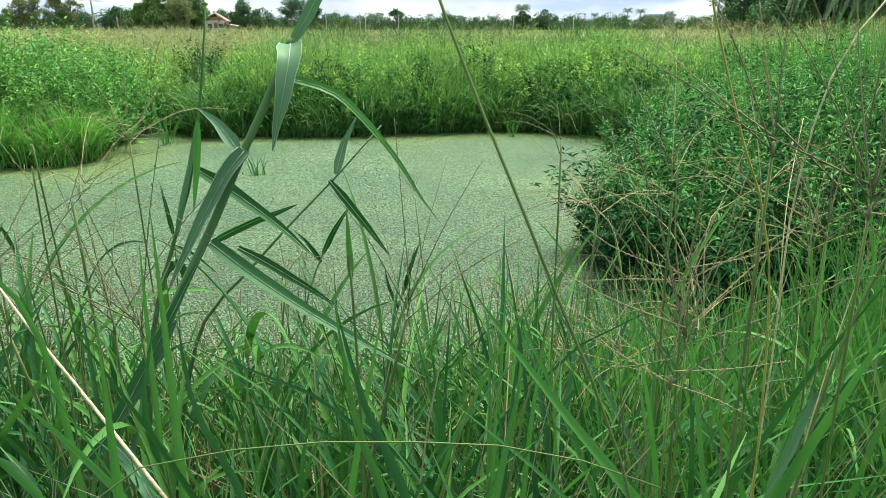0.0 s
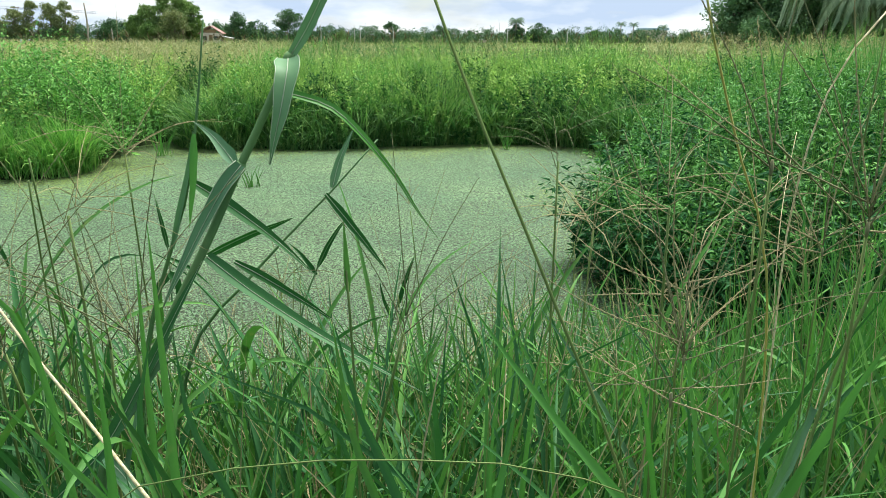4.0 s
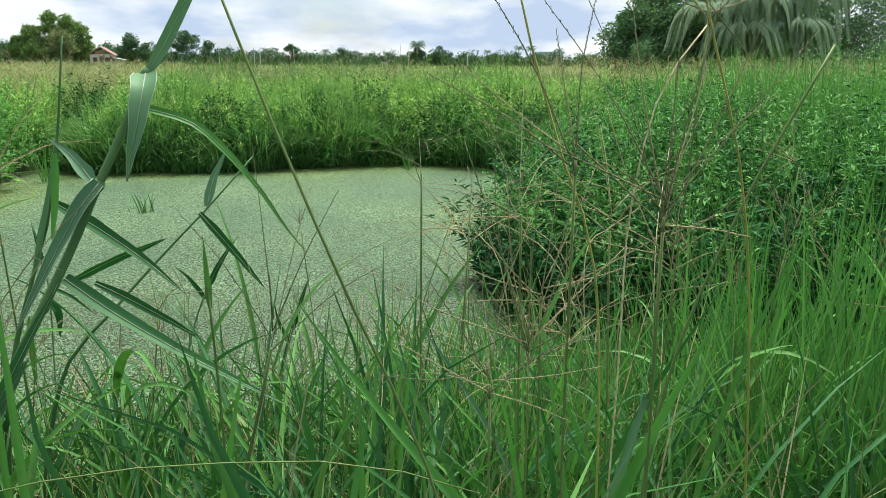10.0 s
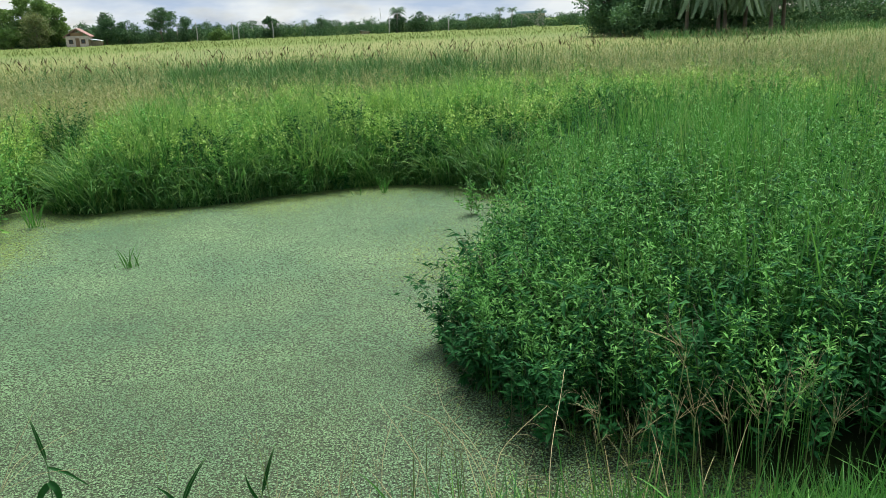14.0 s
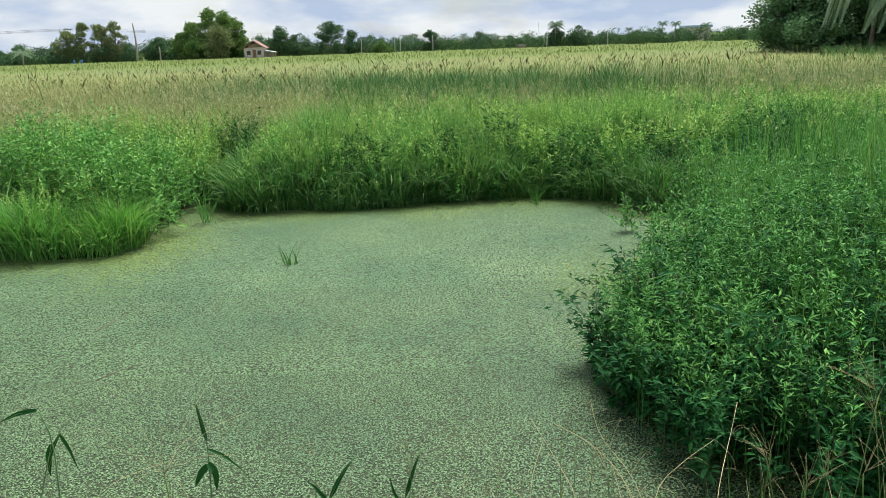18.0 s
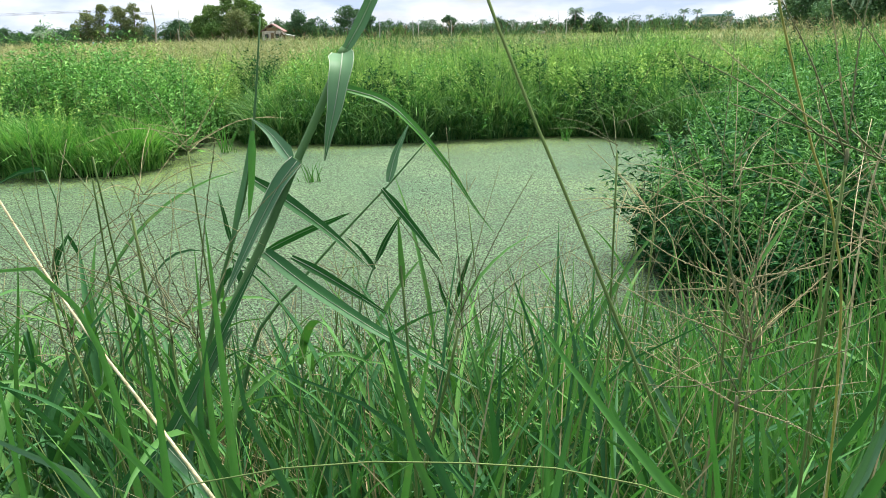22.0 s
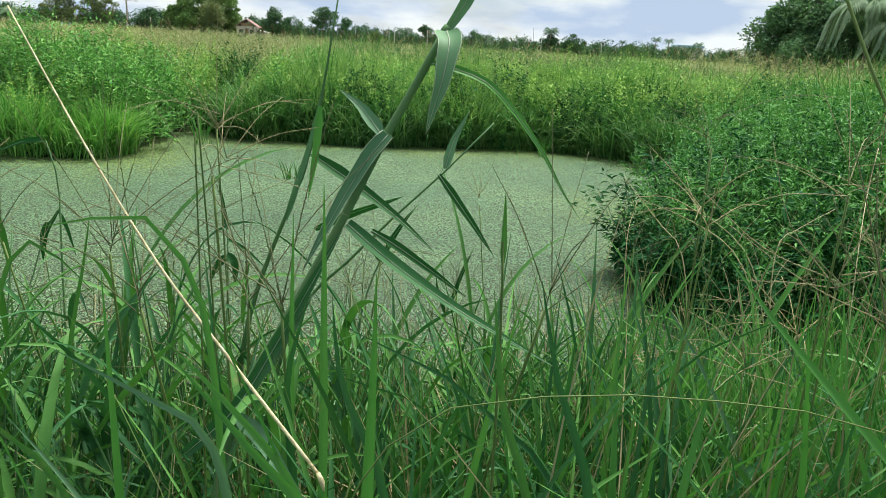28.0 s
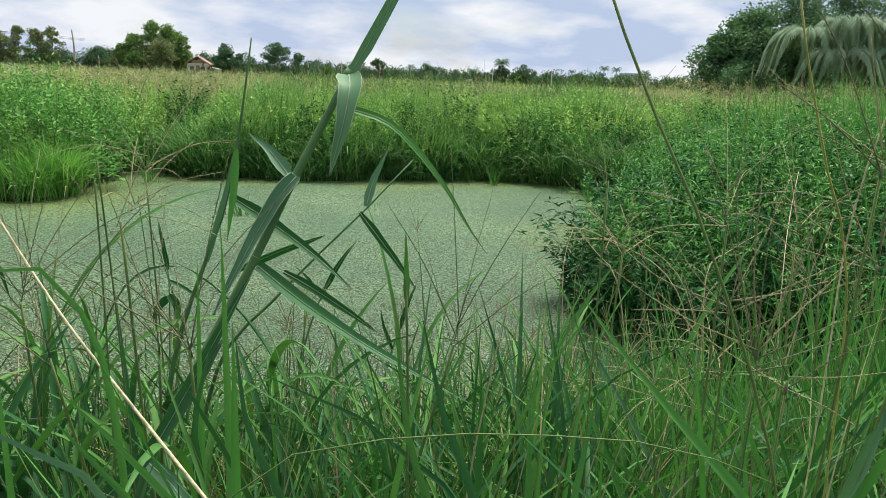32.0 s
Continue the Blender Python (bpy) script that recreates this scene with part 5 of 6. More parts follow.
for i in range(30):
    t = i / 29
    bx, by = 1.60 + 0.72 * t ** 2, 4.95 - 2.15 * t
    line = curve([(bx, by, 0.02), (bx - 0.04 - rng.uniform(0, 0.08), by - 0.05, 0.42), (bx - 0.07 - rng.uniform(0, 0.16), by - 0.04 + rng.normal(0, 0.1), rng.uniform(0.62, 0.9))], 10)
    st = solid("stem", *tube(line, np.linspace(0.005, 0.002, 10), 5), M_SHRUB_STEM, front)
    for k in range(18):
        s = 0.20 + 0.80 * k / 17
        p = line[min(9, int(s * 9))]
        ob = new("leaf", leaf_meshes[int(rng.integers(0, 5))])
        ob.parent = st
        ob.matrix_basis = pose(*p, rng.uniform(-40, 40), rng.uniform(-40, 35), k * 137.5 + rng.uniform(-25, 25))

# ---- near bank ----
def near_grass(n, x0, x1, y0, y1, mat, length, width, label, lean=(0.0, 0.35), bend=(0.1, 0.9), seg=5, name="near_grass"):
    p = scatter(n, x0, x1, y0, y1, 0.0)
    return grass(name, p, mat, length, width, lean, bend, label, seg, twist=0.7, flat=False)


near_grass(4300, -2.2, 2.4, 0.42, 2.15, M_GRASS, (0.20, 0.46), (0.004, 0.010), "dense green grass on the bank", (0.0, 0.5), (0.1, 1.5))
near_grass(1500, -2.0, 0.9, 0.5, 1.9, M_REED, (0.24, 0.48), (0.007, 0.013), "broader blue-green grass blades on the bank", (0.05, 0.6), (0.2, 1.7))
near_grass(480, -0.5, 2.4, 0.5, 2.1, M_GRASS_LIGHT, (0.24, 0.48), (0.004, 0.009), "bright green grass blades on the bank", (0.0, 0.4), (0.1, 1.3))
near_grass(1900, 0.35, 2.4, 0.7, 1.8, M_GRASS_LIGHT, (0.26, 0.47), (0.004, 0.009), "tall upright light green grass on the bank", (0.0, 0.3), (0.05, 0.7))
near_grass(900, 0.80, 1.9, 0.72, 1.5, M_GRASS_LIGHT, (0.38, 0.66), (0.004, 0.008), "tall bright green upright grass on the bank", (0.0, 0.22), (0.02, 0.45))
near_grass(480, -2.6, 1.8, 1.9, 2.75, M_GRASS_LIGHT, (0.20, 0.42), (0.004, 0.008), "sparse light green grass at the water's edge", (0.0, 0.4), (0.05, 0.7))
near_grass(1000, -1.8, 1.8, 0.50, 1.85, M_STALK, (0.24, 0.50), (0.0018, 0.0032), "thin pale green stems among the grass", (0.0, 0.5), (0.0, 0.5))
near_grass(1500, -2.0, 1.8, 0.45, 1.85, M_SEED_DRY, (0.22, 0.48), (0.0016, 0.003), "thin dry stems among the grass", (0.0, 0.7), (0.0, 0.6))
near_grass(700, -1.2, 1.6, 0.8, 1.95, M_SEED_DRY, (0.18, 0.36), (0.002, 0.005), "tangled tan dead grass between the green blades", (0.3, 1.2), (0.2, 1.6))
near_grass(1600, -2.4, 2.6, 0.2, 0.9, M_GRASS, (0.12, 0.26), (0.005, 0.010), "short green grass on the top of the bank")


# the rest of the bank, out to the sides and behind
def wide_grass(n, x0, x1, y0, y1, label, tall=(0.16, 0.36), mat=M_GRASS):
    p = scatter(n, x0, x1, y0, y1, 0.0)
    fade = np.maximum(np.abs(p[:, 0]) - 1.7, 0.45 - p[:, 1])
    p = p[fade > rng.uniform(-0.3, 0.6, len(p))]
    return grass("bank_grass", p, mat, tall, (0.010, 0.020), (0.0, 0.6), (0.1, 1.6), label, 3)


wide_grass(11000, -5.0, 5.0, -1.6, 2.4, "green grass along the bank")
wide_grass(600, -5.0, 5.0, -1.6, 2.4, "lighter green grass along the bank", (0.2, 0.45), M_GRASS_LIGHT)
wide_grass(10000, -7.0, 7.0, -5.0, -1.5, "green grass on the flat top of the bank")
wide_grass(2500, -12.0, -4.8, -3.0, 2.2, "green grass farther along the bank")
wide_grass(2200, 4.8, 11.0, -3.0, 4.0, "green grass beside the bank's shrubs")

# dry stems leaning out over the water's edge
lean_p = scatter(60, -0.4, 1.9, 2.0, 2.4, 0.0, 0.4)
k = len(lean_p)
solid("leaning_stems", *ribbons(lean_p, rng.normal(1.57, 0.7, k), rng.uniform(0.3, 0.6, k), rng.uniform(0.003, 0.006, k), rng.uniform(0.2, 0.8, k), rng.uniform(0.2, 1.0, k), 6), M_SEED_DRY,
      label="pale dry grass stems leaning out over the water", category="grass", kind="stuff")


def seed_head(hub, foot, branches, label, mat, r=0.0011, reach=0.16, spread=0.9, tilt=(0, 0, 1), stalk_r=0.0016, name="seeding_grass_stalk", group="seeding grass stalks", n=34):
    """A stalk that ends in a fan of thin beaded seed branches."""
    hub, foot = np.array(hub, float), np.array(foot, float)
    root = thing(name, label, "grass stalk", group)
    mid = (hub + foot) / 2 + np.array([rng.normal(0, 0.012), rng.normal(0, 0.012), 0.0])
    solid("stalk", *tube(curve([foot, mid, hub], 10), np.linspace(stalk_r * 1.2, stalk_r, 10), 6), M_STALK, root)
    up = np.array(tilt, float) / np.linalg.norm(tilt)
    for i in range(branches):
        a = i * 2.399 + rng.uniform(-0.3, 0.3)
        k = spread * math.sqrt((i + 0.4) / branches)
        e1 = np.cross(up, [0.31, 0.95, 0.05])
        e1 /= np.linalg.norm(e1)
        e2 = np.cross(up, e1)
        d = up * math.cos(k) + (e1 * math.cos(a) + e2 * math.sin(a)) * math.sin(k)
        l = reach * rng.uniform(0.7, 1.15)
        s = hub + up * rng.uniform(-0.01, 0.03)
        sag = np.array([0, 0, -0.16 * l * math.sin(k)])
        solid("seed_branch", *spikelets([s, s + d * l * 0.55, s + d * l + sag], r, n), mat, root)
    return root


def foot_of(x, y):
    return (x, y, float(ground_z(np.array([x]), np.array([y]))[0]) - 0.01)


# fans of seed branches, mostly where the stalks rise above the grass
seed_head((0.090, 0.610, 1.140), foot_of(0.05, 0.66), 8, "green-brown grass stalk with a fan of thin seed branches", M_SEED, 0.0009, 0.20, 0.95, (0.12, 0, 1))
seed_head((-0.165, 0.62, 1.130), foot_of(-0.12, 0.66), 8, "dark grass stalk with a wide fan of seed branches", M_SEED, 0.0012, 0.22, 0.95, (-0.45, 0.1, 1))
seed_head((-0.205, 0.66, 1.120), foot_of(-0.19, 0.70), 7, "dark grass stalk with long crossing seed branches", M_SEED, 0.0011, 0.21, 0.9, (-0.1, 0.1, 1))
seed_head((-0.330, 0.70, 1.090), foot_of(-0.31, 0.74), 8, "dark grass stalk with a spread of seed branches", M_SEED, 0.0011, 0.22, 1.05, (-0.15, 0.1, 1))
seed_head((-0.40, 0.80, 1.120), foot_of(-0.42, 0.80), 9, "brown grass stalk with a spread of seed branches", M_SEED, 0.0011, 0.20, 1.0, (0.2, 0, 1))
seed_head((-0.255, 0.72, 1.235), foot_of(-0.20, 0.70), 8, "grass stalk with a drooping tan seed fan", M_SEED_DRY, 0.0008, 0.13, 1.4, (0.5, 0, 0.6))


def open_fan(hub, foot, branches, label, mats, r=0.0006, stalk_r=0.0007):
    """A stalk with single long beaded branches: each (degrees from upright, length, lean away)."""
    hub, foot = np.array(hub, float), np.array(foot, float)
    root = thing("seeding_grass_stalk", label, "grass stalk", "seeding grass stalks")
    solid("stalk", *tube(curve([foot, (hub + foot) / 2 + np.array([0.006, 0.004, 0]), hub], 10), np.linspace(stalk_r * 1.3, stalk_r, 10), 6), M_STALK, root)
    solid("joint", *tube([hub - np.array([0, 0, 0.003]), hub, hub + np.array([0, 0, 0.004])], [stalk_r, stalk_r * 1.45, stalk_r], 6), M_SEED, root)
    for i, (turn, l, away) in enumerate(branches):
        a = radians(turn)
        d = np.array([math.sin(a), away, math.cos(a)])
        s = hub + np.array([0, 0, 0.006 * (i % 3)])
        bow = np.array([math.cos(a), 0.2, -math.sin(a)]) * l * rng.normal(0, 0.05)
        solid("seed_branch", *spikelets([s, s + d * l * 0.5 + bow, s + d * l], r * rng.uniform(0.85, 1.2), 46), mats[i % len(mats)], root)


open_fan((0.250, 0.247, 1.358), foot_of(0.27, 0.33), ((-28, 0.105, 0.1), (-8, 0.058, 0.2), (133, 0.106, 0.1), (-59, 0.085, -0.2), (-50, 0.065, 0.4), (12, 0.07, 0.3)),
         "pinkish-brown grass stalk with long beaded seed branches", (M_SEED, M_SEED_DRY, M_SEED))
open_fan((0.291, 0.236, 1.332), foot_of(0.33, 0.32), ((-22, 0.14, 0.1), (-15, 0.13, -0.1), (-32, 0.114, 0.2), (4, 0.13, 0.1), (9, 0.103, -0.1), (14, 0.13, 0.3), (27, 0.121, 0.1), (34, 0.103, -0.2),
         (52, 0.081, 0.2), (100, 0.051, 0.1), (-57, 0.054, -0.3), (-67, 0.091, 0.3)), "brown-green grass stalk with a wide fan of beaded seed branches", (M_SEED, M_SEED_DRY, M_SEED, M_SEED))
open_fan((0.270, 0.372, 1.211), foot_of(0.28, 0.43), ((-5, 0.20, 0.1), (-16, 0.145, 0.2), (-12, 0.12, -0.2), (6, 0.12, 0.2), (-35, 0.09, 0.1), (13, 0.105, -0.1), (69, 0.145, 0.1), (66, 0.135, -0.3),
         (54, 0.095, 0.3), (24, 0.095, 0.2), (-47, 0.09, 0.4), (-62, 0.13, 0.0)), "green grass stalk with thick spread seed branches", (M_SEED, M_SEED, M_SEED_DRY), 0.0008)
open_fan((0.205, 0.225, 1.258), foot_of(0.215, 0.29), ((-60, 0.05, 0.2), (-30, 0.06, 0.0), (20, 0.07, 0.3), (60, 0.06, -0.1), (92, 0.06, 0.2), (-92, 0.05, 0.1), (118, 0.05, 0.2)),
         "tan grass stalk with short spread seed branches", (M_SEED_DRY, M_SEED), 0.0005, 0.0006)
seed_head((0.319, 0.668, 1.057), foot_of(0.33, 0.70), 12, "dry grass stalk with a tan knot of curling seed branches", M_SEED_DRY, 0.0008, 0.12, 1.7, (0.1, 0, 1), 0.0010)
open_fan((0.400, 0.450, 1.260), foot_of(0.42, 0.50), ((-20, 0.12, 0.2), (8, 0.13, 0.0), (25, 0.11, 0.3), (50, 0.12, -0.2), (-55, 0.11, 0.2), (75, 0.09, 0.1), (-75, 0.08, -0.2)),
         "dry grass stalk with a loose fan of seed branches", (M_SEED_DRY, M_SEED), 0.0008)
open_fan((0.425, 0.450, 1.437), foot_of(0.385, 0.47), ((40, 0.100, 0.0), (72, 0.060, 0.3), (150, 0.130, 0.1), (-36, 0.065, 0.0), (-64, 0.070, 0.3), (15, 0.05, 0.3)),
         "tall whitish grass stalk with a spread of pale green seed branches", (M_SEED, M_SEED_DRY), 0.0007)
open_fan((0.340, 0.560, 1.190), foot_of(0.35, 0.60), ((-28, 0.14, 0.2), (5, 0.15, 0.0), (30, 0.13, 0.3), (58, 0.13, -0.2), (-60, 0.14, 0.2), (80, 0.10, 0.1), (-85, 0.10, -0.2)),
         "pale grass stalk with spread curling seed branches", (M_SEED_DRY,), 0.0009, 0.0011)
seed_head((0.300, 0.500, 1.285), foot_of(0.33, 0.55), 10, "grass stalk with tan drooping seed branches", M_SEED_DRY, 0.0006, 0.13, 1.5, (-0.2, 0, 1), 0.0010)
seed_head((0.430, 0.620, 1.240), foot_of(0.44, 0.66), 9, "dry grass stalk with curled seed branches", M_SEED_DRY, 0.0007, 0.13, 1.4, (0.1, 0, 1), 0.0011)
seed_head((0.240, 0.640, 1.300), foot_of(0.27, 0.68), 7, "grass stalk with loose green seed branches", M_SEED, 0.0006, 0.12, 1.5, (0, 0, 1), 0.0010)
seed_head((-0.445, 1.457, 1.196), foot_of(-0.42, 1.46), 12, "tall grass stalk with a knot of drooping tan seed branches", M_SEED_DRY, 0.0012, 0.27, 1.5, (0.25, 0, 1), 0.0018)
HEADS = []
for i in range(26):
    HEADS.append((rng.uniform(-0.9, -0.1), rng.uniform(0.75, 1.7), rng.uniform(0.28, 0.50), M_SEED if i % 3 else M_SEED_DRY))
for i in range(14):
    HEADS.append((rng.uniform(0.25, 1.6), rng.uniform(0.8, 2.2), rng.uniform(0.35, 0.58), M_SEED_DRY if i % 3 else M_SEED))
for i in range(8):
    HEADS.append((rng.uniform(-0.75, -0.32), rng.uniform(0.62, 1.0), rng.uniform(0.38, 0.58), M_SEED if i % 4 else M_SEED_DRY))
for x, y, h, m in HEADS:
    fx, fy, fz = foot_of(x, y)
    seed_head((x + rng.normal(0, 0.05), y + rng.normal(0, 0.05), fz + h), (fx, fy, fz), int(rng.integers(5, 9)), "thin grass stalk with tan seed branches" if m is M_SEED_DRY else "thin grass stalk with brown-green seed branches",
              m, 0.0011, rng.uniform(0.09, 0.15), rng.uniform(0.9, 1.7), (rng.normal(0, 0.3), rng.normal(0, 0.3), 1), 0.0013, n=22)

for i in range(9):
    x, y = rng.uniform(0.30, 0.95), rng.uniform(0.85, 1.6)
    fx, fy, fz = foot_of(x, y)
    seed_head((x + rng.normal(0, 0.08), y + rng.normal(0, 0.08), 1.25 - 0.30 * y + rng.normal(0.0, 0.05)), (fx, fy, fz), 8, "tan dry grass stalk with curling seed branches", M_SEED_DRY, 0.0011, rng.uniform(0.13, 0.20), 1.6,
              (rng.normal(0, 0.5), rng.normal(0, 0.3), 1), 0.0018, n=26)

for i in range(20):
    x, y = rng.uniform(1.15, 2.2), rng.uniform(1.7, 2.3)
    fx, fy, fz = foot_of(x, y)
    seed_head((x + rng.normal(0, 0.06), y + rng.normal(0, 0.06), fz + rng.uniform(0.5, 0.8)), (fx, fy, fz), 6, "tall pale dry grass stalk at the water's edge", M_SEED_DRY, 0.0014, rng.uniform(0.10, 0.18), 0.7,
              (rng.normal(0, 0.3), rng.normal(0, 0.3), 1), 0.0018, n=20)

for i in range(34):
    x, y = rng.uniform(-1.7, 0.9), rng.uniform(1.75, 2.3)
    fx, fy, fz = foot_of(x, y)
    seed_head((x + rng.normal(0, 0.06), y + rng.normal(0.03, 0.05), fz + rng.uniform(0.42, 0.68)), (fx, fy, fz), int(rng.integers(3, 6)), "thin pale grass stalk at the water's edge", M_SEED_DRY if i % 2 else M_SEED, 0.0012,
              rng.uniform(0.06, 0.14), 0.6, (rng.normal(0, 0.25), rng.normal(0, 0.25), 1), 0.0014, n=18)


def arched_stalk(points, branches, label, mat, r=0.0015):
    """A thin arching stalk through points; each branch starts at a share of its length and ends at an offset."""
    root = thing("seeding_grass_stalk", label, "grass stalk", "seeding grass stalks")
    line = curve([foot_of(*points[0])] + list(points[1:]), 18)
    solid("stalk", *tube(line, np.linspace(r * 1.2, r * 0.6, 18), 6), mat, root)
    for at, dx, dy, dz in branches:
        b = line[int(at * 17)]
        e = np.array([dx, dy, dz])
        solid("seed_branch", *spikelets([b, b + e * 0.55 + np.array([0, 0, 0.012]), b + e], r * 0.8, 22), M_SEED_DRY, root)


arched_stalk([(0.86, 1.55), (0.779, 1.743, 0.888), (0.703, 1.922, 0.953), (0.593, 2.019, 0.986)], ((0.62, 0.08, 0.02, 0.07), (0.7, 0.07, 0.03, 0.09), (0.78, 0.05, 0.04, 0.11), (0.9, 0.04, 0.02, -0.06), (0.55, 0.09, 0.0, 0.03), (0.7, -0.03, 0.0, -0.05)),
             "pale grass stalk arching over the water's edge", M_SEED_DRY)
arched_stalk([(0.84, 1.50), (0.80, 1.75, 0.90), (0.72, 1.941, 0.993), (0.711, 2.034, 1.056)], ((0.8, 0.06, 0.02, 0.02), (0.9, 0.08, 0.0, 0.03), (0.98, -0.04, 0.0, -0.03), (0.98, 0.08, 0.02, 0.0)), "thin pale grass stalk bending towards the pond", M_SEED_DRY, 0.0012)
arched_stalk([(0.78, 1.42), (0.818, 1.651, 0.953), (0.921, 1.76, 0.982), (1.028, 1.808, 1.026)], ((0.68, -0.07, 0.02, 0.03), (0.72, 0.07, -0.02, -0.05), (0.8, 0.06, 0.0, -0.05), (0.88, 0.07, 0.0, -0.03), (0.92, 0.06, 0.0, -0.02)),
             "pale grass stalk leaning over with short side branches", M_SEED_DRY)
arched_stalk([(0.90, 1.38), (0.94, 1.529, 1.0), (1.03, 1.685, 1.134), (1.05, 1.711, 1.197)], ((0.86, -0.06, 0.0, 0.04), (0.86, 0.03, 0.0, -0.06), (0.9, 0.05, 0.0, 0.02), (0.8, 0.06, 0.0, -0.03), (0.92, 0.03, 0.0, 0.03)), "straight pale grass stalk with a small fan near its tip", M_STRAW, 0.0013)
arched_stalk([(0.63, 1.50), (0.602, 1.69, 0.93), (0.575, 1.78, 0.97), (0.504, 1.903, 1.066)], ((0.7, 0.03, 0.0, 0.04), (0.76, -0.02, 0.0, 0.05), (0.82, 0.02, 0.01, 0.05), (0.88, -0.03, 0.0, 0.02), (0.94, 0.03, 0.0, 0.03)), "tan grass stalk with curled seed branches", M_SEED_DRY)
arched_stalk([(0.47, 1.50), (0.483, 1.739, 0.94), (0.535, 1.869, 1.012)], ((0.7, 0.0, 0.0, 0.05), (0.8, -0.02, 0.0, 0.04), (0.9, 0.02, 0.0, 0.05), (0.95, -0.02, 0.0, 0.03)), "thin tan grass stalk beside the bent one", M_SEED_DRY, 0.0011)

# leafy grass shoots: a stem with arching leaves
def grass_shoot(x, y, h, count, mat, wd, label):
    fx, fy, fz = foot_of(x, y)
    root = thing("tall_grass", label, "grass", "leafy grass shoots", (fx, fy, fz))
    a = rng.uniform(0, 6.28)
    top = np.array([math.cos(a), math.sin(a), 0]) * h * rng.uniform(0.05, 0.25) + np.array([0, 0, h])
    line = curve([(0, 0, 0), top * np.array([0.35, 0.35, 0.5]), top], 9)
    solid("stem", *tube(line, np.linspace(0.0024, 0.0011, 9), 5), M_REED_STEM, root)
    for i in range(count):
        s = 0.2 + 0.8 * (i + 0.5) / count
        p = line[int(s * 8)]
        b = a + 3.14 * (i % 2) + rng.normal(0, 0.5)
        l = rng.uniform(0.16, 0.30)
        v, f = ribbons(np.array([p]), np.array([b]), np.array([l]), np.array([wd * rng.uniform(0.8, 1.2)]), np.array([rng.uniform(0.2, 0.6)]), np.array([rng.uniform(0.3, 1.9)]), 8,
                       fold=0.25, twist=np.array([rng.normal(0, 0.5)]))
        solid("leaf", v, f, mat, root)


for i in range(46):
    x, y = rng.uniform(-1.0, 0.0), rng.uniform(0.7, 1.5)
    y = max(y, 0.95) if x > -0.15 else y
    grass_shoot(x, y, rng.uniform(0.25, 0.42), 4, (M_GRASS, M_REED, M_GRASS)[i % 3], rng.uniform(0.008, 0.014), "leafy green grass shoot with arching blades")
for i in range(24):
    x, y = rng.uniform(-0.85, -0.34), rng.uniform(0.66, 1.05)
    grass_shoot(x, y, rng.uniform(0.36, 0.55), 4, (M_GRASS, M_REED, M_GRASS)[i % 3], rng.uniform(0.007, 0.012), "tall leafy grass shoot with upright blades")
for i in range(44):
    x, y = rng.uniform(0.0, 1.5), rng.uniform(0.75, 1.7)
    y = max(y, 1.05) if x < 0.35 else y
    grass_shoot(x, y, rng.uniform(0.25, 0.44), 4, (M_GRASS, M_GRASS_LIGHT)[i % 2], rng.uniform(0.007, 0.012), "bright green grass shoot with slender blades")

for i in range(16):
    x, y = rng.uniform(-0.48, -0.06), rng.uniform(0.62, 0.98)
    grass_shoot(x, y, rng.uniform(0.26, 0.40), 4, (M_REED, M_GRASS)[i % 2], rng.uniform(0.010, 0.015), "broad-bladed green grass shoot beside the reed")

# the tall reed, leaning, with folded leaves
reed = thing("reed", "tall green reed with broad folded leaves leaning over the bank", "reed")
stem_line = [foot_of(-0.275, 0.64), (-0.218, 0.650, 0.995), (-0.174, 0.670, 1.085), (-0.141, 0.680, 1.149), (-0.109, 0.700, 1.212), (-0.074, 0.712, 1.286), (-0.048, 0.710, 1.335), (-0.018, 0.700, 1.394)]
stem = solid("stem", *tube(curve(stem_line, 30), np.linspace(0.0066, 0.0040, 30), 10), M_REED_STEM, reed, "grey-green ridged stem")
solid("node", *tube([(-0.0765, 0.711, 1.281), (-0.074, 0.711, 1.2855), (-0.0715, 0.711, 1.290)], [0.0052, 0.0060, 0.0052], 10), M_REED_STEM, stem)
solid("node", *tube([(-0.0205, 0.700, 1.390), (-0.018, 0.700, 1.394), (-0.0155, 0.700, 1.399)], [0.0044, 0.0052, 0.0042], 10), M_REED_STEM, stem)


def reed_leaf(points, width, parent, facing=(0, -1, 0.3), label="", rib=True, taper=2.2, start=0.45, turn=0.0, name="leaf", mat=None, fold=0.2, rib_r=0.00045, edged=False):
    blade = strip(points, width, facing, 16, fold, taper, start, turn)
    ob = solid(name, *blade, mat or M_REED, parent, label)
    if rib:
        p = curve(points, 16)
        d = np.asarray(facing, float) / np.linalg.norm(facing)
        solid("midrib", *tube(p + d * 0.0006, np.linspace(rib_r, rib_r * 0.3, 16), 5), M_RIB, ob, "pale midrib")
    if edged:
        rows = blade[0].reshape(-1, 5, 3)
        for k in (0, 4):
            solid("margin", *tube(rows[:, k], np.linspace(0.00050, 0.00030, 16), 4), M_RIB, ob, "pale leaf margin")
    return ob


reed_leaf([(-0.017, 0.692, 1.394), (-0.015, 0.662, 1.382), (-0.020, 0.645, 1.349), (-0.027, 0.643, 1.322), (-0.033, 0.645, 1.298)], 0.025, reed, (0, -1, 0.25), "folded leaf hanging down, white-edged", taper=1.4, start=0.75,
          fold=0.14, rib_r=0.0008, mat=M_REED_PALE, edged=True)
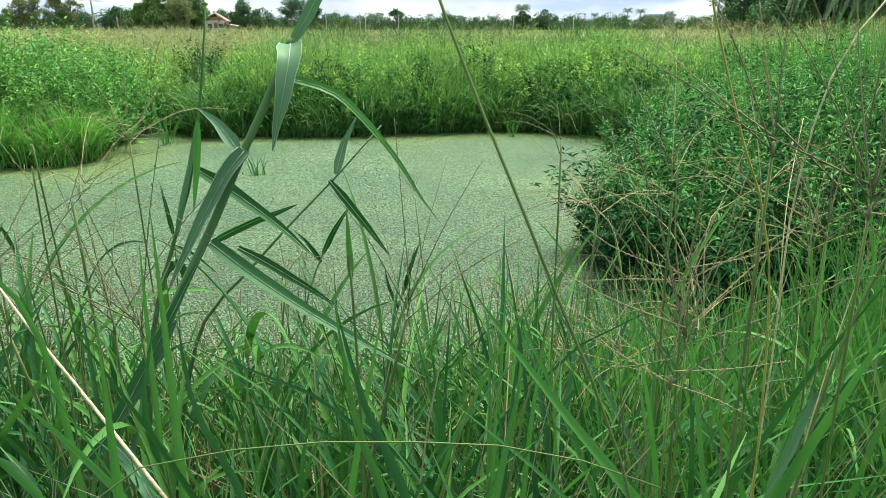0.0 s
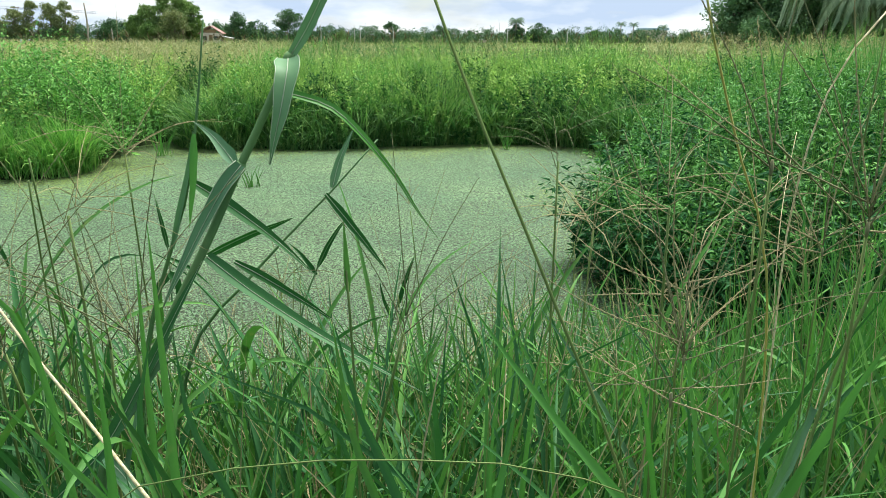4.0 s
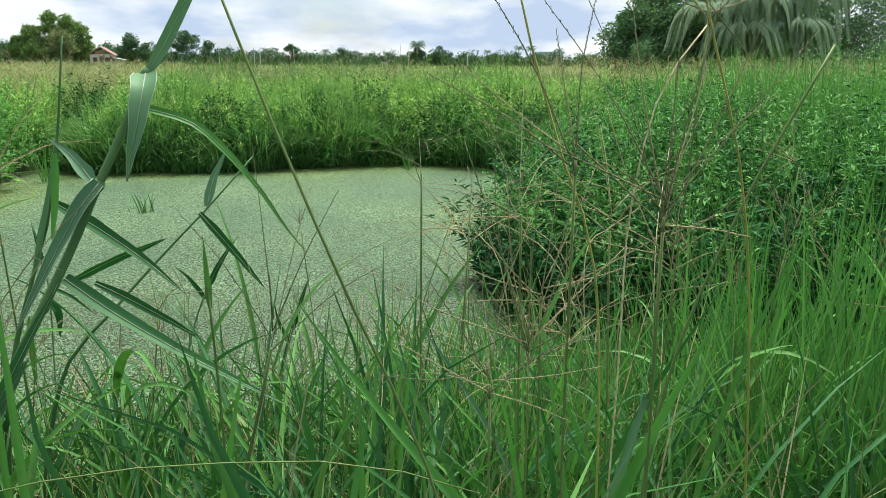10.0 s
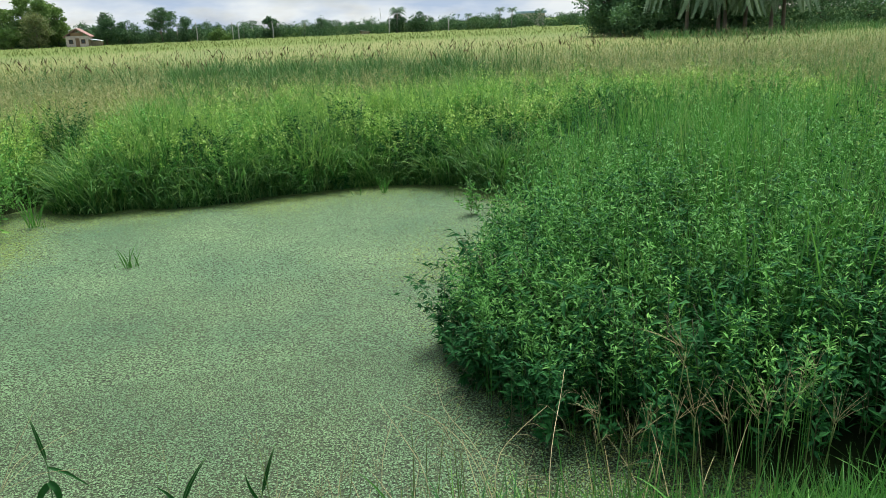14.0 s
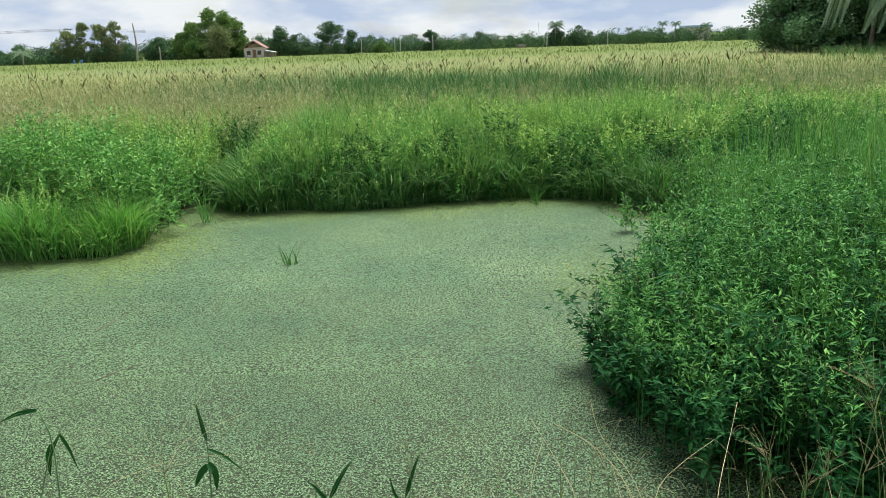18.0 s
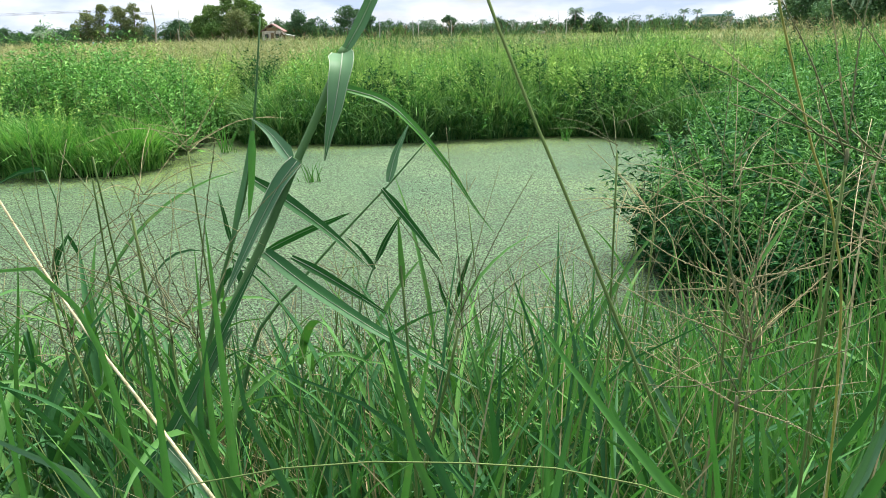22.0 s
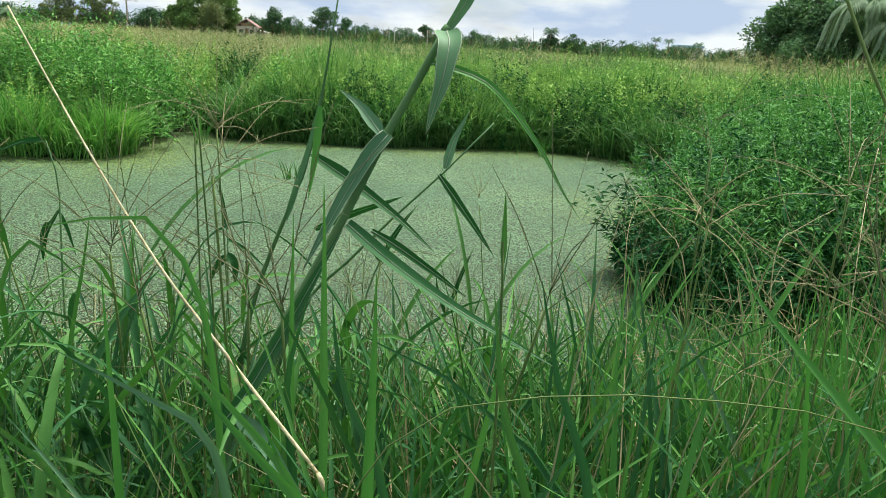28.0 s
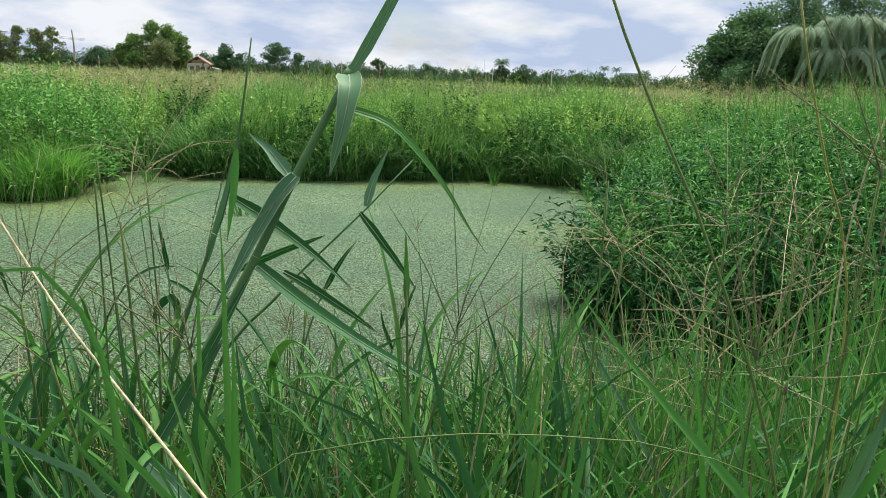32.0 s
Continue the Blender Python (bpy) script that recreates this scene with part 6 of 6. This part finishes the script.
reed_leaf([(-0.017, 0.700, 1.395), (-0.001, 0.705, 1.420), (0.030, 0.708, 1.478), (0.068, 0.710, 1.540), (0.105, 0.715, 1.600)], 0.0125, reed, (0.3, -1, 0), "rolled top leaf pointing up", taper=1.8, start=0.6, mat=M_REED_PALE)
reed_leaf([(-0.030, 0.702, 1.362), (-0.010, 0.690, 1.359), (0.023, 0.685, 1.348), (0.050, 0.680, 1.324), (0.082, 0.675, 1.285), (0.107, 0.672, 1.245), (0.127, 0.670, 1.218)], 0.0085, reed, (0.2, -0.8, 0.6), "long thin arching leaf",
          taper=2.0, start=0.8, mat=M_BLADE)
reed_leaf([(-0.071, 0.704, 1.289), (-0.088, 0.698, 1.268), (-0.105, 0.693, 1.240), (-0.130, 0.680, 1.193), (-0.152, 0.668, 1.150)], 0.0165, reed, (-0.5, -1, 0.2), "leaf sheath folded along the stem", taper=2.2, start=0.8, mat=M_REED_PALE, edged=True)
reed_leaf([(-0.078, 0.712, 1.287), (-0.092, 0.724, 1.303), (-0.108, 0.736, 1.318), (-0.126, 0.745, 1.329)], 0.016, reed, (0.2, -1, 0.4), "short leaf folded up", taper=1.5, start=0.4, mat=M_REED_PALE)
reed_leaf([(-0.110, 0.692, 1.196), (-0.066, 0.680, 1.163), (-0.002, 0.660, 1.125), (0.056, 0.630, 1.101), (0.108, 0.600, 1.082)], 0.017, reed, (0.1, -0.6, 0.8), "long leaf sloping down", taper=1.5, start=0.7)
reed_leaf([(-0.085, 0.704, 1.187), (-0.062, 0.700, 1.175), (-0.023, 0.700, 1.149), (0.020, 0.700, 1.118)], 0.0095, reed, (0.1, -0.9, 0.5), "dark short leaf sloping down", taper=2.4, mat=M_REED_DARK)
reed_leaf([(-0.20, 0.645, 1.03), (-0.17, 0.65, 1.078), (-0.140, 0.66, 1.128)], 0.014, reed, (-0.3, -1, 0.2), "broad leaf sheath low on the stem", taper=4, start=0.8, mat=M_REED_PALE)
reed_leaf([(-0.262, 0.62, 0.965), (-0.212, 0.625, 1.015), (-0.176, 0.645, 1.075), (-0.140, 0.66, 1.142), (-0.112, 0.68, 1.195)], 0.0135, reed, (-0.2, -1, 0.2), "leaf wrapped along the lower stem", taper=3.5, start=0.7, fold=0.3)
reed_leaf([(-0.215, 0.640, 1.000), (-0.180, 0.600, 0.995), (-0.150, 0.560, 0.980), (-0.118, 0.53, 0.960)], 0.018, reed, (0.2, -1, 0.5), "short blue-green leaf bent down", taper=2.0, mat=M_REED_PALE)

# the second reed behind it
reed_b = thing("reed", "thin upright reed with hanging green leaves", "reed")
solid("stem", *tube(curve([foot_of(-0.33, 1.0), (-0.276, 0.97, 0.976), (-0.220, 0.94, 1.136), (-0.189, 0.92, 1.210), (-0.168, 0.92, 1.305), (-0.147, 0.915, 1.435)], 20), np.linspace(0.0062, 0.0010, 20), 8), M_REED_STEM, reed_b)
reed_leaf([(-0.215, 0.935, 1.140), (-0.196, 0.915, 1.195), (-0.180, 0.912, 1.250), (-0.170, 0.912, 1.300)], 0.0085, reed_b, (-0.3, -1, 0.1), "grey-green leaf wrapped round the stem", taper=3.0, start=0.6, rib=False, mat=M_REED_PALE)
reed_leaf([(-0.167, 0.908, 1.296), (-0.170, 0.900, 1.243), (-0.180, 0.895, 1.178)], 0.012, reed_b, (-0.4, -1, 0.1), "green leaf hanging along the stem", taper=2.5, rib=False, mat=M_BLADE)
reed_leaf([(-0.182, 0.930, 1.232), (-0.124, 0.900, 1.202), (-0.062, 0.860, 1.166), (-0.014, 0.820, 1.134)], 0.018, reed_b, (0.1, -0.8, 0.5), "dark leaf sloping down", taper=1.7, mat=M_REED_DARK)
reed_leaf([(-0.184, 0.990, 1.115), (-0.130, 0.990, 1.141), (-0.059, 0.990, 1.168)], 0.012, reed_b, (0, -0.9, -0.5), "dark leaf sloping up", taper=4, start=0.6, mat=M_REED_DARK)
# the third reed, thin, leaning
reed_c = thing("reed", "thin reed leaning over with a pale upright leaf", "reed")
solid("stem", *tube(curve([foot_of(-0.30, 0.99), (-0.205, 0.980, 0.992), (-0.140, 0.972, 1.067), (-0.063, 0.968, 1.150), (-0.006, 0.966, 1.207), (0.062, 0.975, 1.280)], 18), np.linspace(0.0046, 0.0010, 18), 7), M_REED_STEM, reed_c)
reed_leaf([(-0.002, 0.970, 1.214), (0.008, 0.985, 1.250), (0.029, 0.999, 1.294)], 0.0135, reed_c, (0, -1, 0.2), "short pale leaf pointing up", taper=1.6, mat=M_REED_PALE)
reed_leaf([(-0.011, 0.962, 1.207), (0.032, 0.958, 1.151), (0.072, 0.952, 1.097)], 0.0115, reed_c, (0.3, -1, 0.4), "dark leaf hanging", taper=2.6, mat=M_REED_DARK)

# the dry straw
straw = thing("straw", "pale dry straw lying across the grass", "straw")
solid("shaft", *tube(curve([(-0.460, 0.735, 1.395), (-0.360, 0.660, 1.270), (-0.273, 0.602, 1.168), (-0.190, 0.545, 1.095), (-0.108, 0.482, 1.030)], 20), np.linspace(0.0008, 0.0017, 20), 7), M_STRAW, straw)
solid("broken_end", *tube([(-0.110, 0.483, 1.033), (-0.106, 0.480, 1.026), (-0.104, 0.478, 1.019)], [0.0019, 0.0026, 0.0010], 6), M_STRAW, straw, "frayed grey end")

# single spike with a dark head
spike = thing("grass_spike", "upright dark grass spike with a closed leaf", "grass stalk")
solid("stalk", *tube(curve([foot_of(0.05, 0.57), (0.044, 0.572, 1.12), (0.040, 0.574, 1.215)], 12), np.linspace(0.0018, 0.0012, 12), 6), M_STALK, spike)
reed_leaf([(0.041, 0.574, 1.195), (0.040, 0.574, 1.230), (0.039, 0.574, 1.260)], 0.0062, spike, (0.2, -1, 0), "closed pointed leaf", rib=False, taper=1.6, mat=M_GRASS)

# thin plants with small hooked leaves at the water's edge
def edge_plant(label, stem, twigs, drops):
    root = thing("edge_plant", label, "plant", "thin plants at the water's edge")
    solid("stem", *tube(curve(stem, 14), np.linspace(0.0045, 0.0016, 14), 6), M_REED_STEM, root)
    reed_leaf(stem[-3:], 0.016, root, (0.3, -1, 0.4), "upright leaf at the tip", rib=False, mat=M_REED_DARK, taper=2.0)
    for pts in twigs:
        reed_leaf(pts, 0.014, root, (0.1, -0.8, 0.8), "leaf sloping down", rib=False, mat=M_REED_DARK, taper=1.8)
    for pts in drops:
        reed_leaf(pts, 0.026, root, (0.2, -1, 0.2), "small dark leaf hanging", rib=False, mat=M_REED_DARK, taper=2.6, start=0.6)


edge_plant("thin green plant with two dark hooked leaves at the water's edge", [foot_of(-0.62, 2.20), (-0.665, 2.36, 0.40), (-0.672, 2.42, 0.60), (-0.680, 2.45, 0.735), (-0.694, 2.45, 0.83), (-0.707, 2.45, 0.914)],
           [[(-0.680, 2.45, 0.698), (-0.62, 2.45, 0.665), (-0.542, 2.44, 0.598)]], [[(-0.676, 2.42, 0.648), (-0.700, 2.41, 0.622), (-0.727, 2.40, 0.565)], [(-0.674, 2.42, 0.655), (-0.645, 2.40, 0.632), (-0.646, 2.40, 0.545)]])
edge_plant("thin green plant with one drooping leaf at the water's edge", [foot_of(-1.40, 2.15), (-1.37, 2.35, 0.38), (-1.35, 2.45, 0.52), (-1.31, 2.49, 0.68), (-1.275, 2.50, 0.74), (-1.255, 2.50, 0.775)],
           [[(-1.265, 2.50, 0.760), (-1.240, 2.50, 0.70), (-1.215, 2.50, 0.600)]], [[(-1.300, 2.50, 0.715), (-1.318, 2.50, 0.67), (-1.330, 2.50, 0.575)]])
edge_plant("slender green shoot at the water's edge", [foot_of(0.03, 2.16), (0.05, 2.25, 0.45), (0.085, 2.30, 0.56), (0.115, 2.30, 0.66), (0.150, 2.30, 0.752)], [[(0.07, 2.28, 0.52), (0.04, 2.28, 0.60), (0.03, 2.28, 0.66)]], [])
edge_plant("slender leaning shoot near the water's edge", [foot_of(-0.22, 1.80), (-0.17, 1.86, 0.70), (-0.125, 1.90, 0.824), (-0.085, 1.90, 0.90), (-0.038, 1.90, 0.966)], [[(-0.13, 1.9, 0.80), (-0.17, 1.9, 0.86), (-0.20, 1.9, 0.89)]], [])
edge_plant("green shoot with a leaf bent flat near the water's edge", [foot_of(-1.02, 1.95), (-1.05, 2.05, 0.75), (-1.07, 2.10, 0.95), (-1.10, 2.10, 1.06), (-1.16, 2.10, 1.05), (-1.24, 2.10, 1.015)], [], [])

# long single blades close by
for i in range(46):
    x, y = rng.uniform(-0.62, 0.46), rng.uniform(0.42, 0.74)
    fx, fy, fz = foot_of(x, y)
    root = thing("tall_grass", "broad green grass blade standing on the bank", "grass", "long grass shoots", (fx, fy, fz))
    v, f = ribbons(np.zeros((1, 3)), np.array([rng.uniform(0, 6.28)]), np.array([rng.uniform(0.34, 0.54)]), np.array([rng.uniform(0.007, 0.0125)]), np.array([rng.uniform(0.0, 0.35)]), np.array([rng.uniform(0.0, 0.8)]), 10,
                   fold=0.25, twist=np.array([rng.normal(0, 0.6)]))
    solid("blade", v, f, (M_BLADE, M_REED, M_GRASS, M_GRASS_LIGHT, M_REED_PALE, M_REED)[i % 6], root)
BLADES = [
    ("long green grass blade arching close by", 0.0078, M_BLADE, [foot_of(0.300, 0.22), (0.235, 0.225, 1.130), (0.187, 0.228, 1.207), (0.152, 0.256, 1.245), (0.118, 0.284, 1.289)]),
    ("broad bright green blade", 0.0090, M_BLADE, [foot_of(0.130, 0.33), (0.140, 0.35, 1.08), (0.155, 0.37, 1.150), (0.165, 0.38, 1.192)]),
    ("broad blue-green blade", 0.0085, M_REED, [foot_of(0.120, 0.36), (0.086, 0.38, 1.102), (0.062, 0.38, 1.165), (0.044, 0.38, 1.240)]),
    ("broad upright green blade", 0.0085, M_BLADE, [foot_of(-0.058, 0.27), (-0.056, 0.262, 1.174), (-0.055, 0.260, 1.227), (-0.055, 0.260, 1.277)]),
    ("short light green upright blade", 0.0080, M_GRASS_LIGHT, [foot_of(-0.11, 0.52), (-0.112, 0.53, 1.11), (-0.113, 0.53, 1.211), (-0.114, 0.53, 1.270)]),
    ("green blade bent over at its middle", 0.0066, M_GRASS_LIGHT, [foot_of(-0.20, 0.56), (-0.210, 0.53, 1.13), (-0.226, 0.53, 1.192), (-0.262, 0.53, 1.234), (-0.300, 0.53, 1.230), (-0.345, 0.53, 1.220)]),
    ("broad green blade sloping aside", 0.0090, M_BLADE, [foot_of(-0.06, 0.35), (-0.085, 0.33, 1.085), (-0.120, 0.33, 1.128), (-0.174, 0.33, 1.198)]),
    ("blue-green blade sloping aside", 0.0075, M_REED_PALE, [foot_of(-0.15, 0.42), (-0.180, 0.41, 1.105), (-0.219, 0.41, 1.132), (-0.282, 0.41, 1.166)]),
    ("broad blue-green blade low on the bank", 0.0090, M_REED, [foot_of(-0.13, 0.60), (-0.150, 0.58, 1.02), (-0.148, 0.56, 1.085), (-0.128, 0.55, 1.165)]),
    ("green blade leaning aside", 0.0085, M_BLADE, [foot_of(-0.06, 0.44), (-0.125, 0.46, 1.03), (-0.180, 0.475, 1.095), (-0.232, 0.485, 1.145)]),
    ("bluish blade leaning aside", 0.0085, M_REED, [foot_of(-0.02, 0.52), (-0.060, 0.53, 1.00), (-0.098, 0.54, 1.090), (-0.108, 0.55, 1.165)]),
    ("green blade with a long thin tip", 0.0085, M_GRASS, [foot_of(0.09, 0.50), (0.072, 0.51, 0.99), (0.045, 0.52, 1.08), (0.030, 0.525, 1.185)]),
    ("bright green folded blade", 0.0120, M_BLADE, [foot_of(0.27, 0.36), (0.315, 0.335, 1.10), (0.345, 0.325, 1.185), (0.385, 0.33, 1.255)]),
    ("grey-green folded blade bent over", 0.0105, M_REED_PALE, [foot_of(0.31, 0.36), (0.325, 0.345, 1.12), (0.336, 0.33, 1.198), (0.318, 0.315, 1.165), (0.296, 0.305, 1.135)]),
    ("bright green upright blade", 0.0060, M_GRASS_LIGHT, [foot_of(0.17, 0.55), (0.168, 0.55, 1.00), (0.172, 0.55, 1.10)]),
    ("bright green blade", 0.0060, M_GRASS_LIGHT, [foot_of(0.20, 0.60), (0.21, 0.60, 1.00), (0.225, 0.60, 1.14)]),
    ("dark green blade leaning over", 0.0065, M_GRASS, [foot_of(-0.45, 0.75), (-0.43, 0.74, 1.00), (-0.40, 0.73, 1.13), (-0.385, 0.72, 1.19)]),
    ("green blade", 0.0070, M_GRASS_LIGHT, [foot_of(-0.155, 0.60), (-0.152, 0.60, 1.05), (-0.150, 0.60, 1.225)]),
    ("green blade arching over", 0.0075, M_GRASS, [foot_of(-0.50, 0.70), (-0.48, 0.69, 1.08), (-0.43, 0.68, 1.165), (-0.36, 0.66, 1.12)]),
    ("long green blade leaning over", 0.0065, M_GRASS, [foot_of(0.40, 0.42), (0.43, 0.42, 1.05), (0.47, 0.42, 1.20), (0.52, 0.43, 1.30)]),
    ("green blade bent aside", 0.0060, M_GRASS, [foot_of(-0.30, 0.50), (-0.33, 0.50, 1.00), (-0.40, 0.49, 1.07), (-0.46, 0.48, 1.05)]),
]
for label, wd, m, pts in BLADES:
    root = thing("tall_grass", label + " rising out of the bank grass", "grass", "long grass shoots")
    reed_leaf(pts, wd, root, (0.1, -1, 0.25), rib=False, name="blade", mat=m, taper=4.5, start=0.8)

# tall bare stalks close by
STALKS = [
    ("tall olive-brown bare grass stalk over the bank", 0.0007, M_STALK, [foot_of(0.240, 0.20), (0.175, 0.165, 1.225), (0.132, 0.165, 1.340), (0.109, 0.188, 1.398), (0.092, 0.200, 1.445)]),
    ("thin yellow grass stalk over the bank", 0.0008, M_STALK_YELLOW, [foot_of(0.325, 0.37), (0.296, 0.330, 1.288), (0.272, 0.330, 1.356), (0.250, 0.330, 1.423), (0.243, 0.330, 1.450)]),
    ("tall yellow grass stalk over the bank", 0.0009, M_STALK_YELLOW, [foot_of(0.50, 0.42), (0.430, 0.385, 1.300), (0.385, 0.38, 1.440), (0.340, 0.38, 1.580), (0.328, 0.38, 1.640)]),
    ("whitish dry grass stalk leaning over", 0.0008, M_STRAW, [foot_of(0.370, 0.47), (0.371, 0.45, 1.161), (0.373, 0.45, 1.299), (0.393, 0.45, 1.390), (0.425, 0.45, 1.435)]),
    ("bent pale grey-green grass stalk arching low over the grass", 0.0004, M_STALK, [foot_of(-0.12, 0.27), (-0.041, 0.20, 1.226), (0.045, 0.20, 1.248), (0.097, 0.20, 1.247), (0.146, 0.20, 1.241), (0.195, 0.20, 1.222)]),
    ("dark green thick grass stalk leaning over", 0.0014, M_STALK, [foot_of(0.36, 0.40), (0.385, 0.40, 1.16), (0.44, 0.41, 1.30), (0.51, 0.42, 1.42)]),
    ("thin green grass stalk over the bank", 0.0011, M_STALK, [foot_of(-0.25, 0.64), (-0.245, 0.63, 1.12), (-0.243, 0.62, 1.29)]),
    ("thin brown-green grass stalk over the bank", 0.0011, M_STALK, [foot_of(-0.23, 0.66), (-0.236, 0.64, 1.12), (-0.240, 0.62, 1.31)]),
]
for label, r, m, pts in STALKS:
    root = thing("grass_stalk", label, "grass stalk", "bare grass stalks")
    solid("shaft", *tube(curve(pts, 22), np.linspace(r * 1.1, r * 0.8, 22), 6), m, root)

# small spikelets near the top of the tall yellow stalk
plume = thing("seed_plume", "tan seed plume at the tip of a tall yellow stalk", "grass stalk")
for i in range(9):
    z = 1.535 + 0.011 * i
    p = np.array([0.385 - 0.32 * (z - 1.44), 0.38, z])
    q = p + np.array([(-1) ** i * rng.uniform(0.003, 0.008), rng.normal(0, 0.003), rng.uniform(0.008, 0.014)])
    solid("spikelet", *tube(curve([p, (p + q) / 2, q], 5), np.array([0.0003, 0.0006, 0.0007, 0.0005, 0.0002]), 5), M_SEED_DRY, plume)
